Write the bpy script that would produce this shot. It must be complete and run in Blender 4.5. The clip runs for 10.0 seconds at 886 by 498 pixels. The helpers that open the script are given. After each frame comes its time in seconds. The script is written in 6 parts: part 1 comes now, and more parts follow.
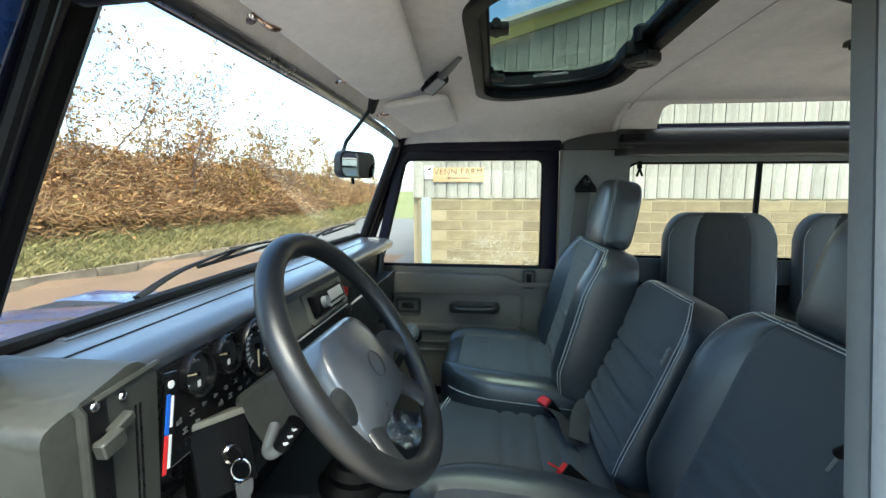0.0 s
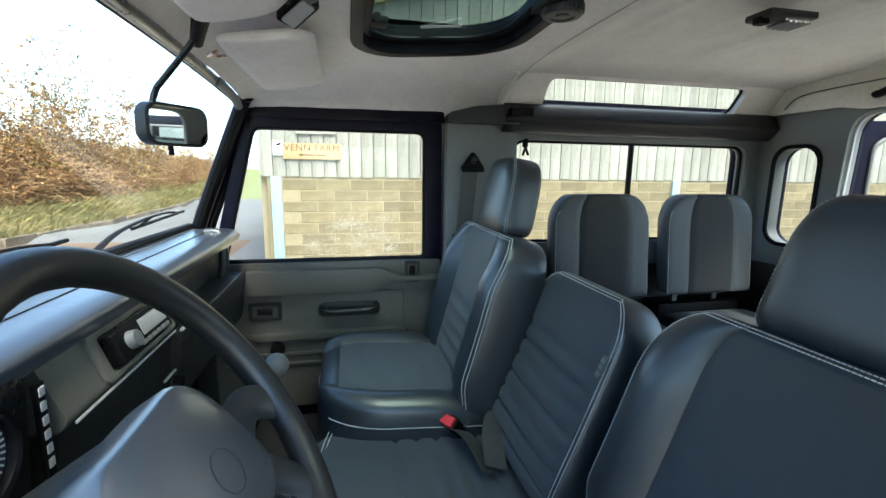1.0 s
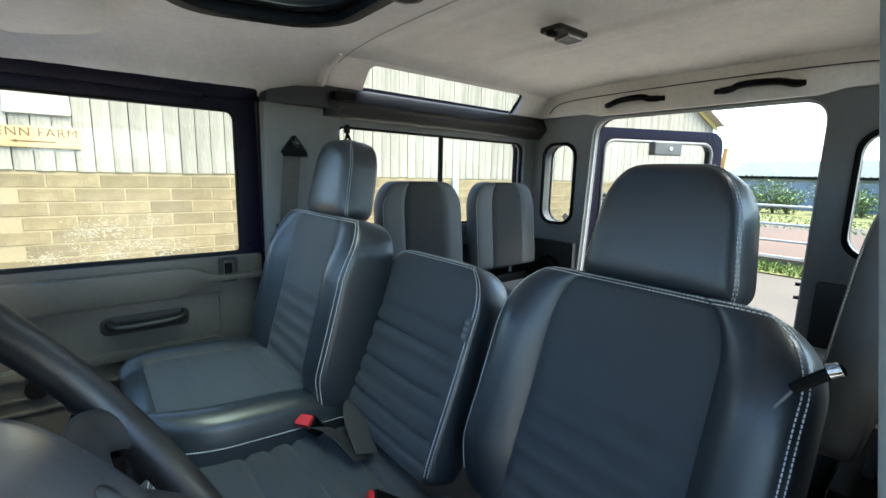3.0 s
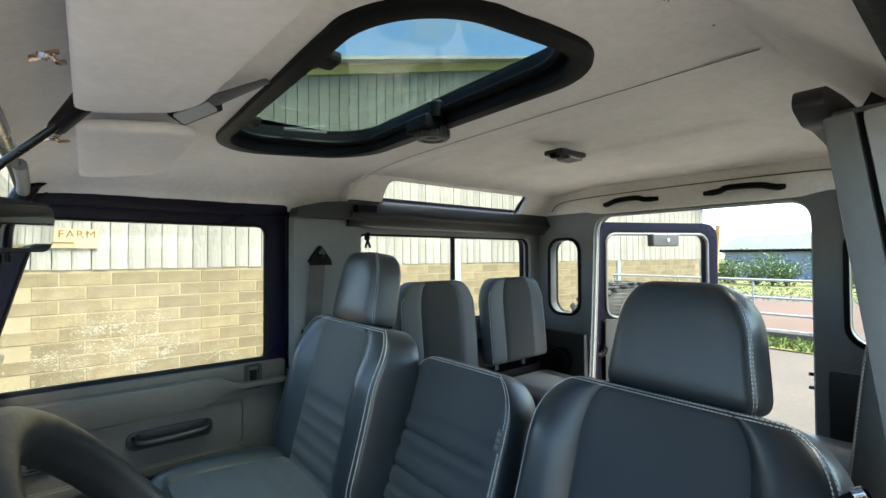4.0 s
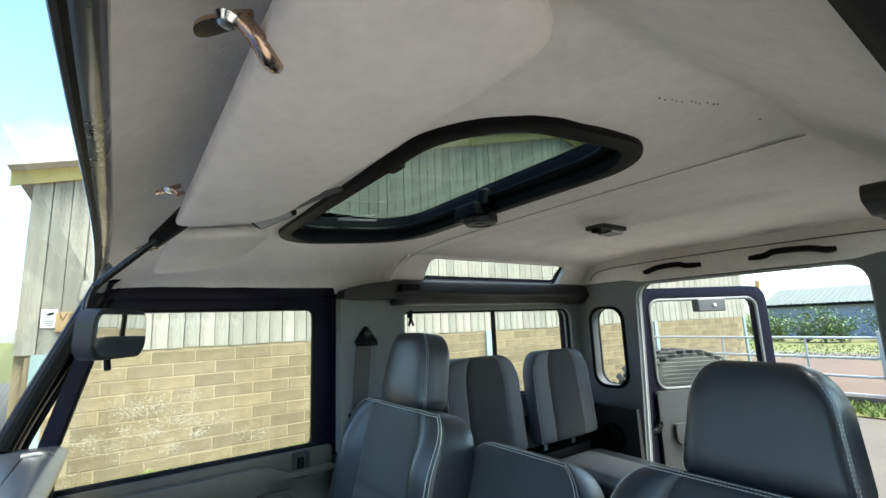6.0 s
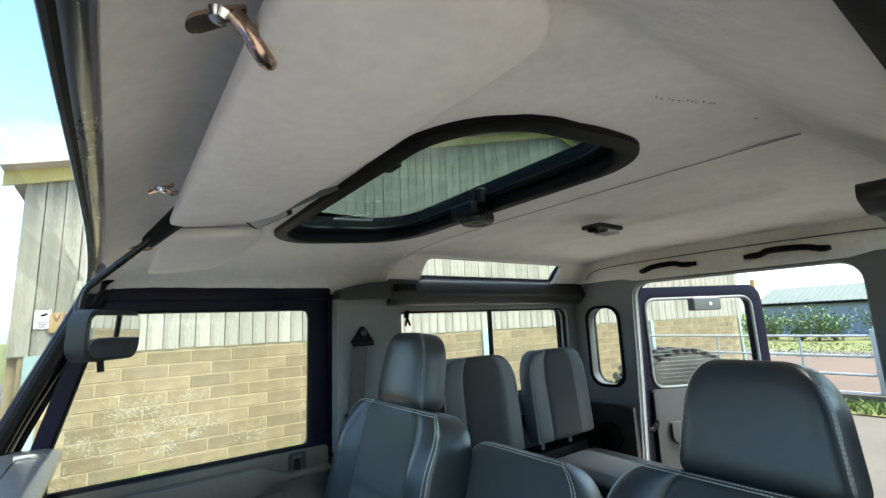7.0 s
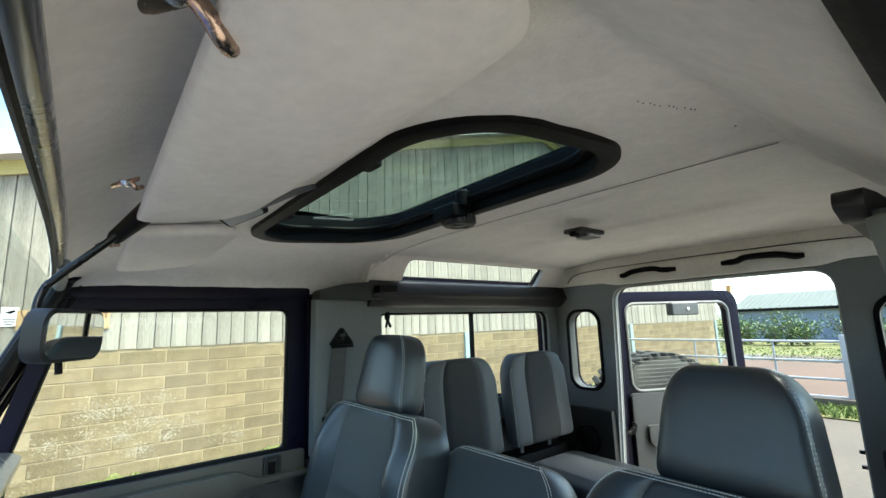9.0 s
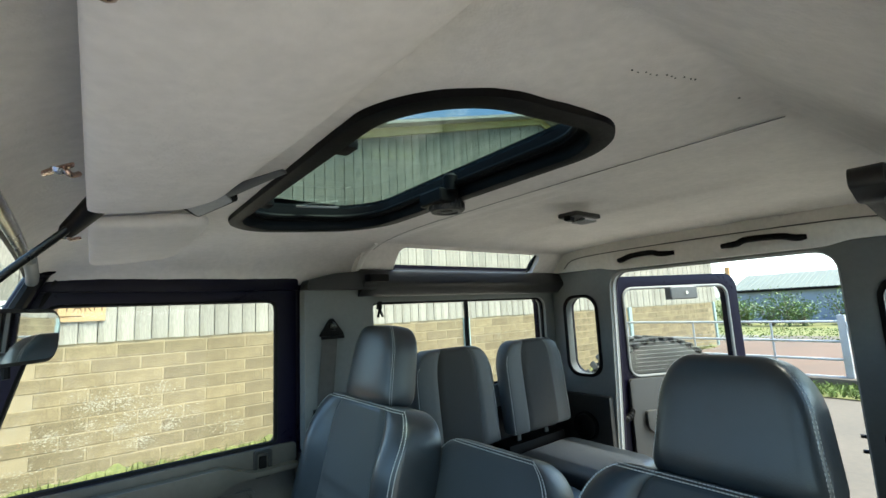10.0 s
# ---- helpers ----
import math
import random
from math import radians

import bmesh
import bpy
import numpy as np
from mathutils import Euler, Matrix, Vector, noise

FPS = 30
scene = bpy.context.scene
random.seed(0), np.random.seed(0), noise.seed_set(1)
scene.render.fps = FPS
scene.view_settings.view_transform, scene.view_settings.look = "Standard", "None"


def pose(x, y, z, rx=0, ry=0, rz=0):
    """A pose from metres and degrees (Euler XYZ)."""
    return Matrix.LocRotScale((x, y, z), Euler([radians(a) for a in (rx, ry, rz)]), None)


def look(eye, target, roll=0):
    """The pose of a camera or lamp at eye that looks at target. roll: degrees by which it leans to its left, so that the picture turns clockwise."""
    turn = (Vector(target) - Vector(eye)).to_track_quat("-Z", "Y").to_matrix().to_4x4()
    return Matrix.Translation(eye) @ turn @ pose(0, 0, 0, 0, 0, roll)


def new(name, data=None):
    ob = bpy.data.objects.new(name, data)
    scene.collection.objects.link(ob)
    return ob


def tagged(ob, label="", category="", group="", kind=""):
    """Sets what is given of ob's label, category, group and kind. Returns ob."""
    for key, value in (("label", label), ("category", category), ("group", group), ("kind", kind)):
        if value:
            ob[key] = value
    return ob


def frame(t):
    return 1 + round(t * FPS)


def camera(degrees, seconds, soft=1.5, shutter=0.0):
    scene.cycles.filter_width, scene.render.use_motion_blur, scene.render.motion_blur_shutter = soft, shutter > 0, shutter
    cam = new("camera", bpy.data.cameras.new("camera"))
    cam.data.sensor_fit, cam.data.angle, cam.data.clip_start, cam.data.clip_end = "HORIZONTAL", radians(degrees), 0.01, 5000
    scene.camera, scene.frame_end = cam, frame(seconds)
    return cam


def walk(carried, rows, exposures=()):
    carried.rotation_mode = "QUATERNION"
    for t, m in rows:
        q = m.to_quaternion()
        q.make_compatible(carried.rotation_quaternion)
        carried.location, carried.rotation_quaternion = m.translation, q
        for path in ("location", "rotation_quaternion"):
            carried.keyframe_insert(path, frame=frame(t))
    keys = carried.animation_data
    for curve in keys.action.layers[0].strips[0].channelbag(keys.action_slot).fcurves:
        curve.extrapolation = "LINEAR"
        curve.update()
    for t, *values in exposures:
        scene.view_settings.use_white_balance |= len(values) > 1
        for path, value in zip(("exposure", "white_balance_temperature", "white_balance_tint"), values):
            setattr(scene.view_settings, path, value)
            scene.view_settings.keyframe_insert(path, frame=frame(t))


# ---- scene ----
cam = camera(90.4, 10.0)
PATH = [
    (0, (0.263, -1.033, 1.623), (0.037, 0.937, 1.363), 0.1),
    (0.5, (0.166, -0.891, 1.61), (0.235, 1.085, 1.305), 0.4),
    (1, (0.194, -0.77, 1.62), (0.61, 1.155, 1.274), 0.8),
    (1.5, (0.183, -0.726, 1.609), (0.916, 1.092, 1.213), 1.2),
    (2, (0.139, -0.714, 1.594), (1.136, 0.97, 1.182), 1.5),
    (2.2, (0.137, -0.7, 1.587), (1.227, 0.925, 1.173), 2.0),
    (3.3, (0.051, -0.726, 1.573), (1.32, 0.799, 1.322), 0.9),
    (3.5, (0.032, -0.737, 1.581), (1.308, 0.794, 1.412), 0.7),
    (4, (-0.003, -0.727, 1.645), (1.257, 0.825, 1.681), -0.3),
    (4.5, (-0.043, -0.711, 1.661), (1.17, 0.866, 1.859), -1.1),
    (5, (-0.06, -0.714, 1.674), (1.115, 0.877, 1.969), -1.8),
    (5.5, (-0.064, -0.713, 1.681), (1.09, 0.886, 2.015), -2.2),
    (7, (-0.062, -0.71, 1.682), (1.108, 0.877, 2.016), -2.5),
    (7.5, (-0.064, -0.707, 1.679), (1.116, 0.872, 2.016), -2.3),
    (8, (-0.068, -0.706, 1.681), (1.122, 0.864, 2.025), -2.0),
    (8.5, (-0.063, -0.706, 1.677), (1.136, 0.857, 2.023), -1.8),
    (9, (-0.05, -0.705, 1.684), (1.177, 0.837, 2.022), -1.9),
    (9.5, (-0.024, -0.692, 1.691), (1.235, 0.829, 2.006), -2.3),
    (10, (-0.004, -0.686, 1.693), (1.231, 0.863, 1.969), -2.8),
]
walk(cam, [(t, look(eye, target, roll)) for t, eye, target, roll in PATH], exposures=[(0.0, 2.72, 6150, -2), (2.0, 2.95, 5950, 2), (4.0, 2.92, 6400, 1), (5.5, 2.68, 6200, -1), (10.0, 2.68, 6250, -3)])

# ---- world and sun ----
world = bpy.data.worlds.new("sky")
scene.world = world
world.use_nodes = True
wn, wl = world.node_tree.nodes, world.node_tree.links
sky = wn.new("ShaderNodeTexSky")
sky.sky_type, sky.sun_disc = "NISHITA", False
SUN_UP, SUN_TURN = radians(64), radians(152)
sky.sun_elevation, sky.sun_rotation = SUN_UP, SUN_TURN
sky.air_density, sky.dust_density, sky.ozone_density = 1.0, 0.4, 2.0
geo = wn.new("ShaderNodeTexCoord")
squash = wn.new("ShaderNodeMapping")
squash.inputs["Scale"].default_value = (1.6, 1.6, 4.2)
wl.new(geo.outputs["Generated"], squash.inputs["Vector"])
cloud = wn.new("ShaderNodeTexNoise")
cloud.inputs["Scale"].default_value, cloud.inputs["Detail"].default_value, cloud.inputs["Roughness"].default_value = 2.2, 9.0, 0.58
wl.new(squash.outputs["Vector"], cloud.inputs["Vector"])
cover = wn.new("ShaderNodeMapRange")
cover.inputs["From Min"].default_value, cover.inputs["From Max"].default_value = 0.50, 0.74
wl.new(cloud.outputs["Fac"], cover.inputs["Value"])
# cloud thins out with height, so that the upper sky stays blue
up_ = wn.new("ShaderNodeSeparateXYZ")
wl.new(geo.outputs["Generated"], up_.inputs["Vector"])
thin = wn.new("ShaderNodeMapRange")
thin.inputs["From Min"].default_value, thin.inputs["From Max"].default_value = 0.05, 0.75
thin.inputs["To Min"].default_value, thin.inputs["To Max"].default_value = 0.05, -0.12
wl.new(up_.outputs["Z"], thin.inputs["Value"])
lift = wn.new("ShaderNodeMath")
lift.operation = "ADD"
wl.new(cloud.outputs["Fac"], lift.inputs[0])
wl.new(thin.outputs["Result"], lift.inputs[1])
wl.new(lift.outputs[0], cover.inputs["Value"])
mixsky = wn.new("ShaderNodeMix")
mixsky.data_type = "RGBA"
wl.new(cover.outputs["Result"], mixsky.inputs["Factor"])
wl.new(sky.outputs["Color"], mixsky.inputs["A"])
grey = wn.new("ShaderNodeRGBToBW")
wl.new(sky.outputs["Color"], grey.inputs["Color"])
white = wn.new("ShaderNodeMix")
white.data_type, white.blend_type = "RGBA", "MULTIPLY"
white.inputs["Factor"].default_value = 1.0
wl.new(grey.outputs["Val"], white.inputs["A"])
white.inputs["B"].default_value = (1.15, 1.2, 1.27, 1)
wl.new(white.outputs["Result"], mixsky.inputs["B"])
wl.new(mixsky.outputs["Result"], wn["Background"].inputs["Color"])
wn["Background"].inputs["Strength"].default_value = 0.088

sun = new("sun", bpy.data.lights.new("sun", "SUN"))
sun.data.energy, sun.data.angle, sun.data.color = 3.1, radians(50), (1.0, 0.90, 0.76)
sun.matrix_world = look((7, -13, 30), (0, 0, 0))


# ---- materials ----
def material(name, color, rough=0.5, metal=0.0, vary=0.15, scale=8.0, bump=0.0, bump_scale=200.0, coat=0.0, second=None,
             fine=None, stretch=(1, 1, 1), spec=0.5, sheen=0.0, island=0.0, rough_vary=0.08, coat_rough=0.05):
    """A surface with variation at two scales, fine relief and uneven gloss; in world-sized object coordinates."""
    m = bpy.data.materials.new(name)
    m.use_nodes = True
    n, l = m.node_tree.nodes, m.node_tree.links
    b = n["Principled BSDF"]
    tc = n.new("ShaderNodeTexCoord")
    mp = n.new("ShaderNodeMapping")
    mp.inputs["Scale"].default_value = stretch
    l.new(tc.outputs["Object"], mp.inputs["Vector"])
    big = n.new("ShaderNodeTexNoise")
    big.inputs["Scale"].default_value, big.inputs["Detail"].default_value = scale, 4
    l.new(mp.outputs["Vector"], big.inputs["Vector"])
    small = n.new("ShaderNodeTexNoise")
    small.inputs["Scale"].default_value, small.inputs["Detail"].default_value = fine or scale * 14, 3
    l.new(mp.outputs["Vector"], small.inputs["Vector"])
    add = n.new("ShaderNodeMath")
    add.operation = "MULTIPLY_ADD"
    l.new(small.outputs["Fac"], add.inputs[0])
    add.inputs[1].default_value = 0.5
    half = n.new("ShaderNodeMath")
    half.operation = "MULTIPLY"
    half.inputs[1].default_value = 0.5
    l.new(big.outputs["Fac"], half.inputs[0])
    l.new(half.outputs[0], add.inputs[2])
    ramp = n.new("ShaderNodeMapRange")
    ramp.inputs["From Min"].default_value, ramp.inputs["From Max"].default_value = 0.3, 0.7
    l.new(add.outputs[0], ramp.inputs["Value"])
    mix = n.new("ShaderNodeMix")
    mix.data_type = "RGBA"
    lo = [c * (1 - vary) for c in color]
    hi = list(second) if second else [min(1, c * (1 + vary)) for c in color]
    mix.inputs["A"].default_value, mix.inputs["B"].default_value = (*lo, 1), (*hi, 1)
    l.new(ramp.outputs["Result"], mix.inputs["Factor"])
    out = mix.outputs["Result"]
    if island:
        info, isl = n.new("ShaderNodeObjectInfo"), n.new("ShaderNodeNewGeometry")
        both = n.new("ShaderNodeMath")
        both.operation = "ADD"
        l.new(info.outputs["Random"], both.inputs[0])
        l.new(isl.outputs["Random Per Island"], both.inputs[1])
        fr = n.new("ShaderNodeMath")
        fr.operation = "FRACT"
        l.new(both.outputs[0], fr.inputs[0])
        rg = n.new("ShaderNodeMapRange")
        rg.inputs["To Min"].default_value, rg.inputs["To Max"].default_value = 1 - island, 1 + island
        l.new(fr.outputs[0], rg.inputs["Value"])
        mul = n.new("ShaderNodeMix")
        mul.data_type, mul.blend_type = "RGBA", "MULTIPLY"
        mul.inputs["Factor"].default_value = 1.0
        l.new(out, mul.inputs["A"])
        l.new(rg.outputs["Result"], mul.inputs["B"])
        out = mul.outputs["Result"]
    l.new(out, b.inputs["Base Color"])
    rr = n.new("ShaderNodeMapRange")
    rr.inputs["To Min"].default_value, rr.inputs["To Max"].default_value = max(0.02, rough - rough_vary), min(1, rough + rough_vary)
    l.new(ramp.outputs["Result"], rr.inputs["Value"])
    l.new(rr.outputs["Result"], b.inputs["Roughness"])
    b.inputs["Metallic"].default_value = metal
    b.inputs["Specular IOR Level"].default_value = spec
    b.inputs["Coat Weight"].default_value = coat
    b.inputs["Coat Roughness"].default_value = coat_rough
    b.inputs["Sheen Weight"].default_value = sheen
    if bump:
        bn = n.new("ShaderNodeTexNoise")
        bn.inputs["Scale"].default_value, bn.inputs["Detail"].default_value = bump_scale, 3
        l.new(tc.outputs["Object"], bn.inputs["Vector"])
        bp = n.new("ShaderNodeBump")
        bp.inputs["Strength"].default_value, bp.inputs["Distance"].default_value = bump, 0.002
        l.new(bn.outputs["Fac"], bp.inputs["Height"])
        l.new(bp.outputs["Normal"], b.inputs["Normal"])
    return m


def glass(name, tint, gloss=0.06):
    """A thin pane: clear or tinted, with a mirror share that grows at grazing angles."""
    m = bpy.data.materials.new(name)
    m.use_nodes = True
    n, l = m.node_tree.nodes, m.node_tree.links
    n.remove(n["Principled BSDF"])
    tr, gl = n.new("ShaderNodeBsdfTransparent"), n.new("ShaderNodeBsdfGlossy")
    mx, lw = n.new("ShaderNodeMixShader"), n.new("ShaderNodeLayerWeight")
    tr.inputs["Color"].default_value = (*tint, 1)
    gl.inputs["Roughness"].default_value = 0.01
    lw.inputs["Blend"].default_value = 0.5
    grow = n.new("ShaderNodeMath")
    grow.operation = "POWER"
    grow.inputs[1].default_value = 4.0
    l.new(lw.outputs["Facing"], grow.inputs[0])
    share = n.new("ShaderNodeMath")
    share.operation = "MULTIPLY_ADD"
    share.inputs[1].default_value, share.inputs[2].default_value = 0.22, gloss * 0.45
    l.new(grow.outputs[0], share.inputs[0])
    l.new(share.outputs[0], mx.inputs["Fac"])
    l.new(tr.outputs[0], mx.inputs[1])
    l.new(gl.outputs[0], mx.inputs[2])
    l.new(mx.outputs[0], n["Material Output"].inputs["Surface"])
    return m


LEATHER = material("black_leather", (0.016, 0.0215, 0.0265), 0.40, vary=0.2, scale=7, fine=60, bump=0.16, bump_scale=420, spec=0.75, rough_vary=0.05, coat=0.4, coat_rough=0.25)
CLOTH = material("black_cloth", (0.044, 0.050, 0.055), 0.60, vary=0.14, scale=6, fine=900, bump=0.45, bump_scale=900, sheen=0.15, spec=0.45)
GREY_VINYL = material("grey_vinyl", (0.085, 0.09, 0.09), 0.5, vary=0.12, scale=7, bump=0.25, bump_scale=700)
GREY_CLOTH = material("charcoal_cloth", (0.034, 0.034, 0.032), 0.8, vary=0.15, scale=10, fine=800, bump=0.4, bump_scale=1200)
THREAD = material("white_thread", (0.62, 0.62, 0.60), 0.7, vary=0.1, scale=40)
LINER = material("headliner_felt", (0.73, 0.695, 0.67), 0.95, vary=0.10, scale=11, fine=70, bump=0.45, bump_scale=260, sheen=0.15)
VISOR = material("visor_vinyl", (0.70, 0.665, 0.64), 0.85, vary=0.09, scale=12, fine=80, bump=0.4, bump_scale=260)
GREY_TRIM = material("grey_trim", (0.150, 0.159, 0.158), 0.52, vary=0.1, scale=6, bump=0.2, bump_scale=800)
DARK_TRIM = material("dark_trim", (0.012, 0.0125, 0.013), 0.45, vary=0.2, scale=6, bump=0.15, bump_scale=1100)
DOOR_TRIM = material("door_trim", (0.078, 0.0715, 0.061), 0.40, vary=0.14, scale=5, bump=0.10, bump_scale=900, spec=0.55)
DASH = material("dash_plastic", (0.012, 0.0135, 0.016), 0.40, vary=0.12, scale=5, bump=0.06, bump_scale=1200, spec=1.0, coat=0.5, coat_rough=0.4)
PAD = material("dash_top_vinyl", (0.042, 0.051, 0.066), 0.36, vary=0.12, scale=5, bump=0.10, bump_scale=700, spec=1.0, coat=1.0, coat_rough=0.26)
HEADER_PAINT = material("header_paint", (0.016, 0.019, 0.026), 0.3, vary=0.1, scale=6, coat=1.0, coat_rough=0.15)
REAR_CARD = material("rear_door_card", (0.036, 0.037, 0.037), 0.5, vary=0.12, scale=7, bump=0.1, bump_scale=900)
PILLAR_PAINT = material("pillar_paint", (0.36, 0.37, 0.37), 0.4, vary=0.12, scale=8)
FASCIA = material("grey_fascia", (0.125, 0.122, 0.100), 0.5, vary=0.15, scale=6, bump=0.10, bump_scale=900)
HOUSING = material("worn_green_grey_housing", (0.029, 0.030, 0.026), 0.44, vary=0.3, scale=9, fine=120, bump=0.10, bump_scale=900)
# spare tyre rubber, lightened in colour for the sky light on its sidewall
TYRE = material("skylit_tyre", (0.030, 0.033, 0.030), 0.75, vary=0.3, scale=8, fine=60, bump=0.2, bump_scale=200)
RUBBER = material("black_rubber", (0.0026, 0.0026, 0.003), 0.55, vary=0.2, scale=14, bump=0.08, bump_scale=600, spec=0.14)
GLOSS_BLACK = material("gloss_black", (0.004, 0.004, 0.0045), 0.30, vary=0.2, scale=10, spec=0.35)
NAVY = material("navy_paint", (0.0045, 0.0038, 0.013), 0.32, vary=0.1, scale=4, spec=0.13)
BLUE = material("blue_paint", (0.010, 0.028, 0.11), 0.3, vary=0.08, scale=3, coat=1.0, coat_rough=0.03)
SILVER = material("bare_sill", (0.42, 0.43, 0.44), 0.42, 0.3, vary=0.15, scale=12, bump=0.1)
CHROME = material("bright_steel", (0.62, 0.62, 0.63), 0.2, 1.0, vary=0.1, scale=30)
BRASSY = material("passivated_steel", (0.50, 0.37, 0.24), 0.25, 1.0, vary=0.12, scale=40, second=(0.50, 0.34, 0.32))
FLOOR_MAT = material("floor_matting", (0.008, 0.008, 0.0085), 0.85, vary=0.3, scale=10, bump=0.5, bump_scale=300)
RED = material("red_plastic", (0.62, 0.03, 0.035), 0.4, vary=0.05, scale=20)
BLUE_MARK = material("blue_marking", (0.02, 0.12, 0.55), 0.5, vary=0.05)
SYMBOL = material("dim_symbols", (0.12, 0.12, 0.115), 0.5, vary=0.1)
WHITE_MARK = material("white_marking", (0.72, 0.72, 0.70), 0.5, vary=0.05)
WEBBING = material("seat_belt_webbing", (0.050, 0.048, 0.046), 0.36, vary=0.3, scale=60, fine=900, bump=0.3, bump_scale=900, spec=0.8)
CLEAR = glass("clear_glass", (0.965, 0.98, 0.975), 0.05)
TINTED = glass("green_tinted_glass", (0.49, 0.56, 0.545), 0.04)
MIRROR = material("mirror_glass", (0.82, 0.83, 0.82), 0.02, 1.0, vary=0.0, rough_vary=0.0)


# ---- building tools ----
def mesh_of(bm, name):
    bmesh.ops.recalc_face_normals(bm, faces=bm.faces)
    me = bpy.data.meshes.new(name)
    bm.to_mesh(me)
    bm.free()
    return me


def part(name, bm, mat, parent=None, label="", smooth=True, sharp=40):
    me = mesh_of(bm, name)
    me.materials.append(mat)
    if smooth:
        me.shade_smooth()
        me.set_sharp_from_angle(angle=radians(sharp))
    ob = new(name, me)
    if parent is not None:
        ob.parent = parent
        ob.matrix_parent_inverse = parent.matrix_basis.inverted()
    if label:
        ob["label"] = label
    return ob


def thing(name, at, label, category, group="", kind=""):
    ob = new(name)
    ob.location = at
    ob.empty_display_size = 0.05
    return tagged(ob, label, category, group, kind)


def box(size, at, bevel=0.004, seg=2, turn=None, bm=None):
    bm = bm or bmesh.new()
    r = bmesh.ops.create_cube(bm, size=1.0)
    m = Matrix.Translation(at) @ (turn or Matrix.Identity(4)) @ Matrix.Diagonal((*size, 1))
    bmesh.ops.transform(bm, matrix=m, verts=r["verts"])
    if bevel:
        es = list({e for v in r["verts"] for e in v.link_edges})
        bmesh.ops.bevel(bm, geom=es, offset=min(bevel, min(size) * 0.45), segments=seg, profile=0.7, affect="EDGES")
    return bm


def rrect(cx, cy, w, h, r, n=6):
    """A rounded rectangle as a loop of points."""
    out = []
    for k, (sx, sy) in enumerate(((1, 1), (-1, 1), (-1, -1), (1, -1))):
        for i in range(n + 1):
            a = radians(90 * k + 90 * i / n)
            out.append((cx + sx * (w / 2 - r) + r * math.cos(a), cy + sy * (h / 2 - r) + r * math.sin(a)))
    return out


def rounded(points, r, n=5):
    """A polygon with its corners rounded."""
    out, c = [], len(points)
    for i in range(c):
        p, a, b = (Vector(points[(i + k) % c]) for k in (0, -1, 1))
        ra = r[i] if isinstance(r, (list, tuple)) else r
        u, v = (a - p).normalized(), (b - p).normalized()
        d = min(ra, (a - p).length * 0.49, (b - p).length * 0.49)
        s, e = p + u * d, p + v * d
        for k in range(n + 1):
            t = k / n
            q = s * (1 - t) ** 2 + p * 2 * t * (1 - t) + e * t * t
            out.append((q.x, q.y))
    return out


def panel(loops, thick, place, bevel=0.0, bm=None):
    """A flat sheet with an outer loop and holes, thickened along its normal. place maps (a, b, c) to a point."""
    bm = bm or bmesh.new()
    t = bmesh.new()
    for loop in loops:
        vs = [t.verts.new((a, b, 0)) for a, b in loop]
        for i in range(len(vs)):
            t.edges.new((vs[i - 1], vs[i]))
    bmesh.ops.triangle_fill(t, use_beauty=True, use_dissolve=False, edges=t.edges[:])
    t.verts.index_update()
    co = [v.co.copy() for v in t.verts]
    fs = [[v.index for v in f.verts] for f in t.faces]
    t.free()
    lo = [bm.verts.new(place(c.x, c.y, 0)) for c in co]
    hi = [bm.verts.new(place(c.x, c.y, thick)) for c in co]
    for f in fs:
        bm.faces.new([lo[i] for i in f])
        bm.faces.new([hi[i] for i in reversed(f)])
    k = 0
    for loop in loops:
        n = len(loop)
        for i in range(n):
            a, b = k + i, k + (i + 1) % n
            bm.faces.new((lo[a], lo[b], hi[b], hi[a]))
        k += n
    if bevel:
        bmesh.ops.recalc_face_normals(bm, faces=bm.faces)
        es = [e for e in bm.edges if len(e.link_faces) == 2 and e.calc_face_angle(0) > 1.0]
        bmesh.ops.bevel(bm, geom=es, offset=bevel, segments=2, profile=0.7, affect="EDGES", clamp_overlap=True)
    return bm


def smooth_path(points, n=6, closed=False):
    """A Catmull-Rom curve through points."""
    p = [Vector(q) for q in points]
    c, out = len(p), []
    last = c if closed else c - 1
    for i in range(last):
        if closed:
            a, b, d, e = p[i - 1], p[i], p[(i + 1) % c], p[(i + 2) % c]
        else:
            a, b, d, e = p[max(i - 1, 0)], p[i], p[i + 1], p[min(i + 2, c - 1)]
        for k in range(n):
            t = k / n
            out.append(0.5 * (2 * b + (d - a) * t + (2 * a - 5 * b + 4 * d - e) * t * t + (3 * b - a - 3 * d + e) * t ** 3))
    if not closed:
        out.append(p[-1])
    return out


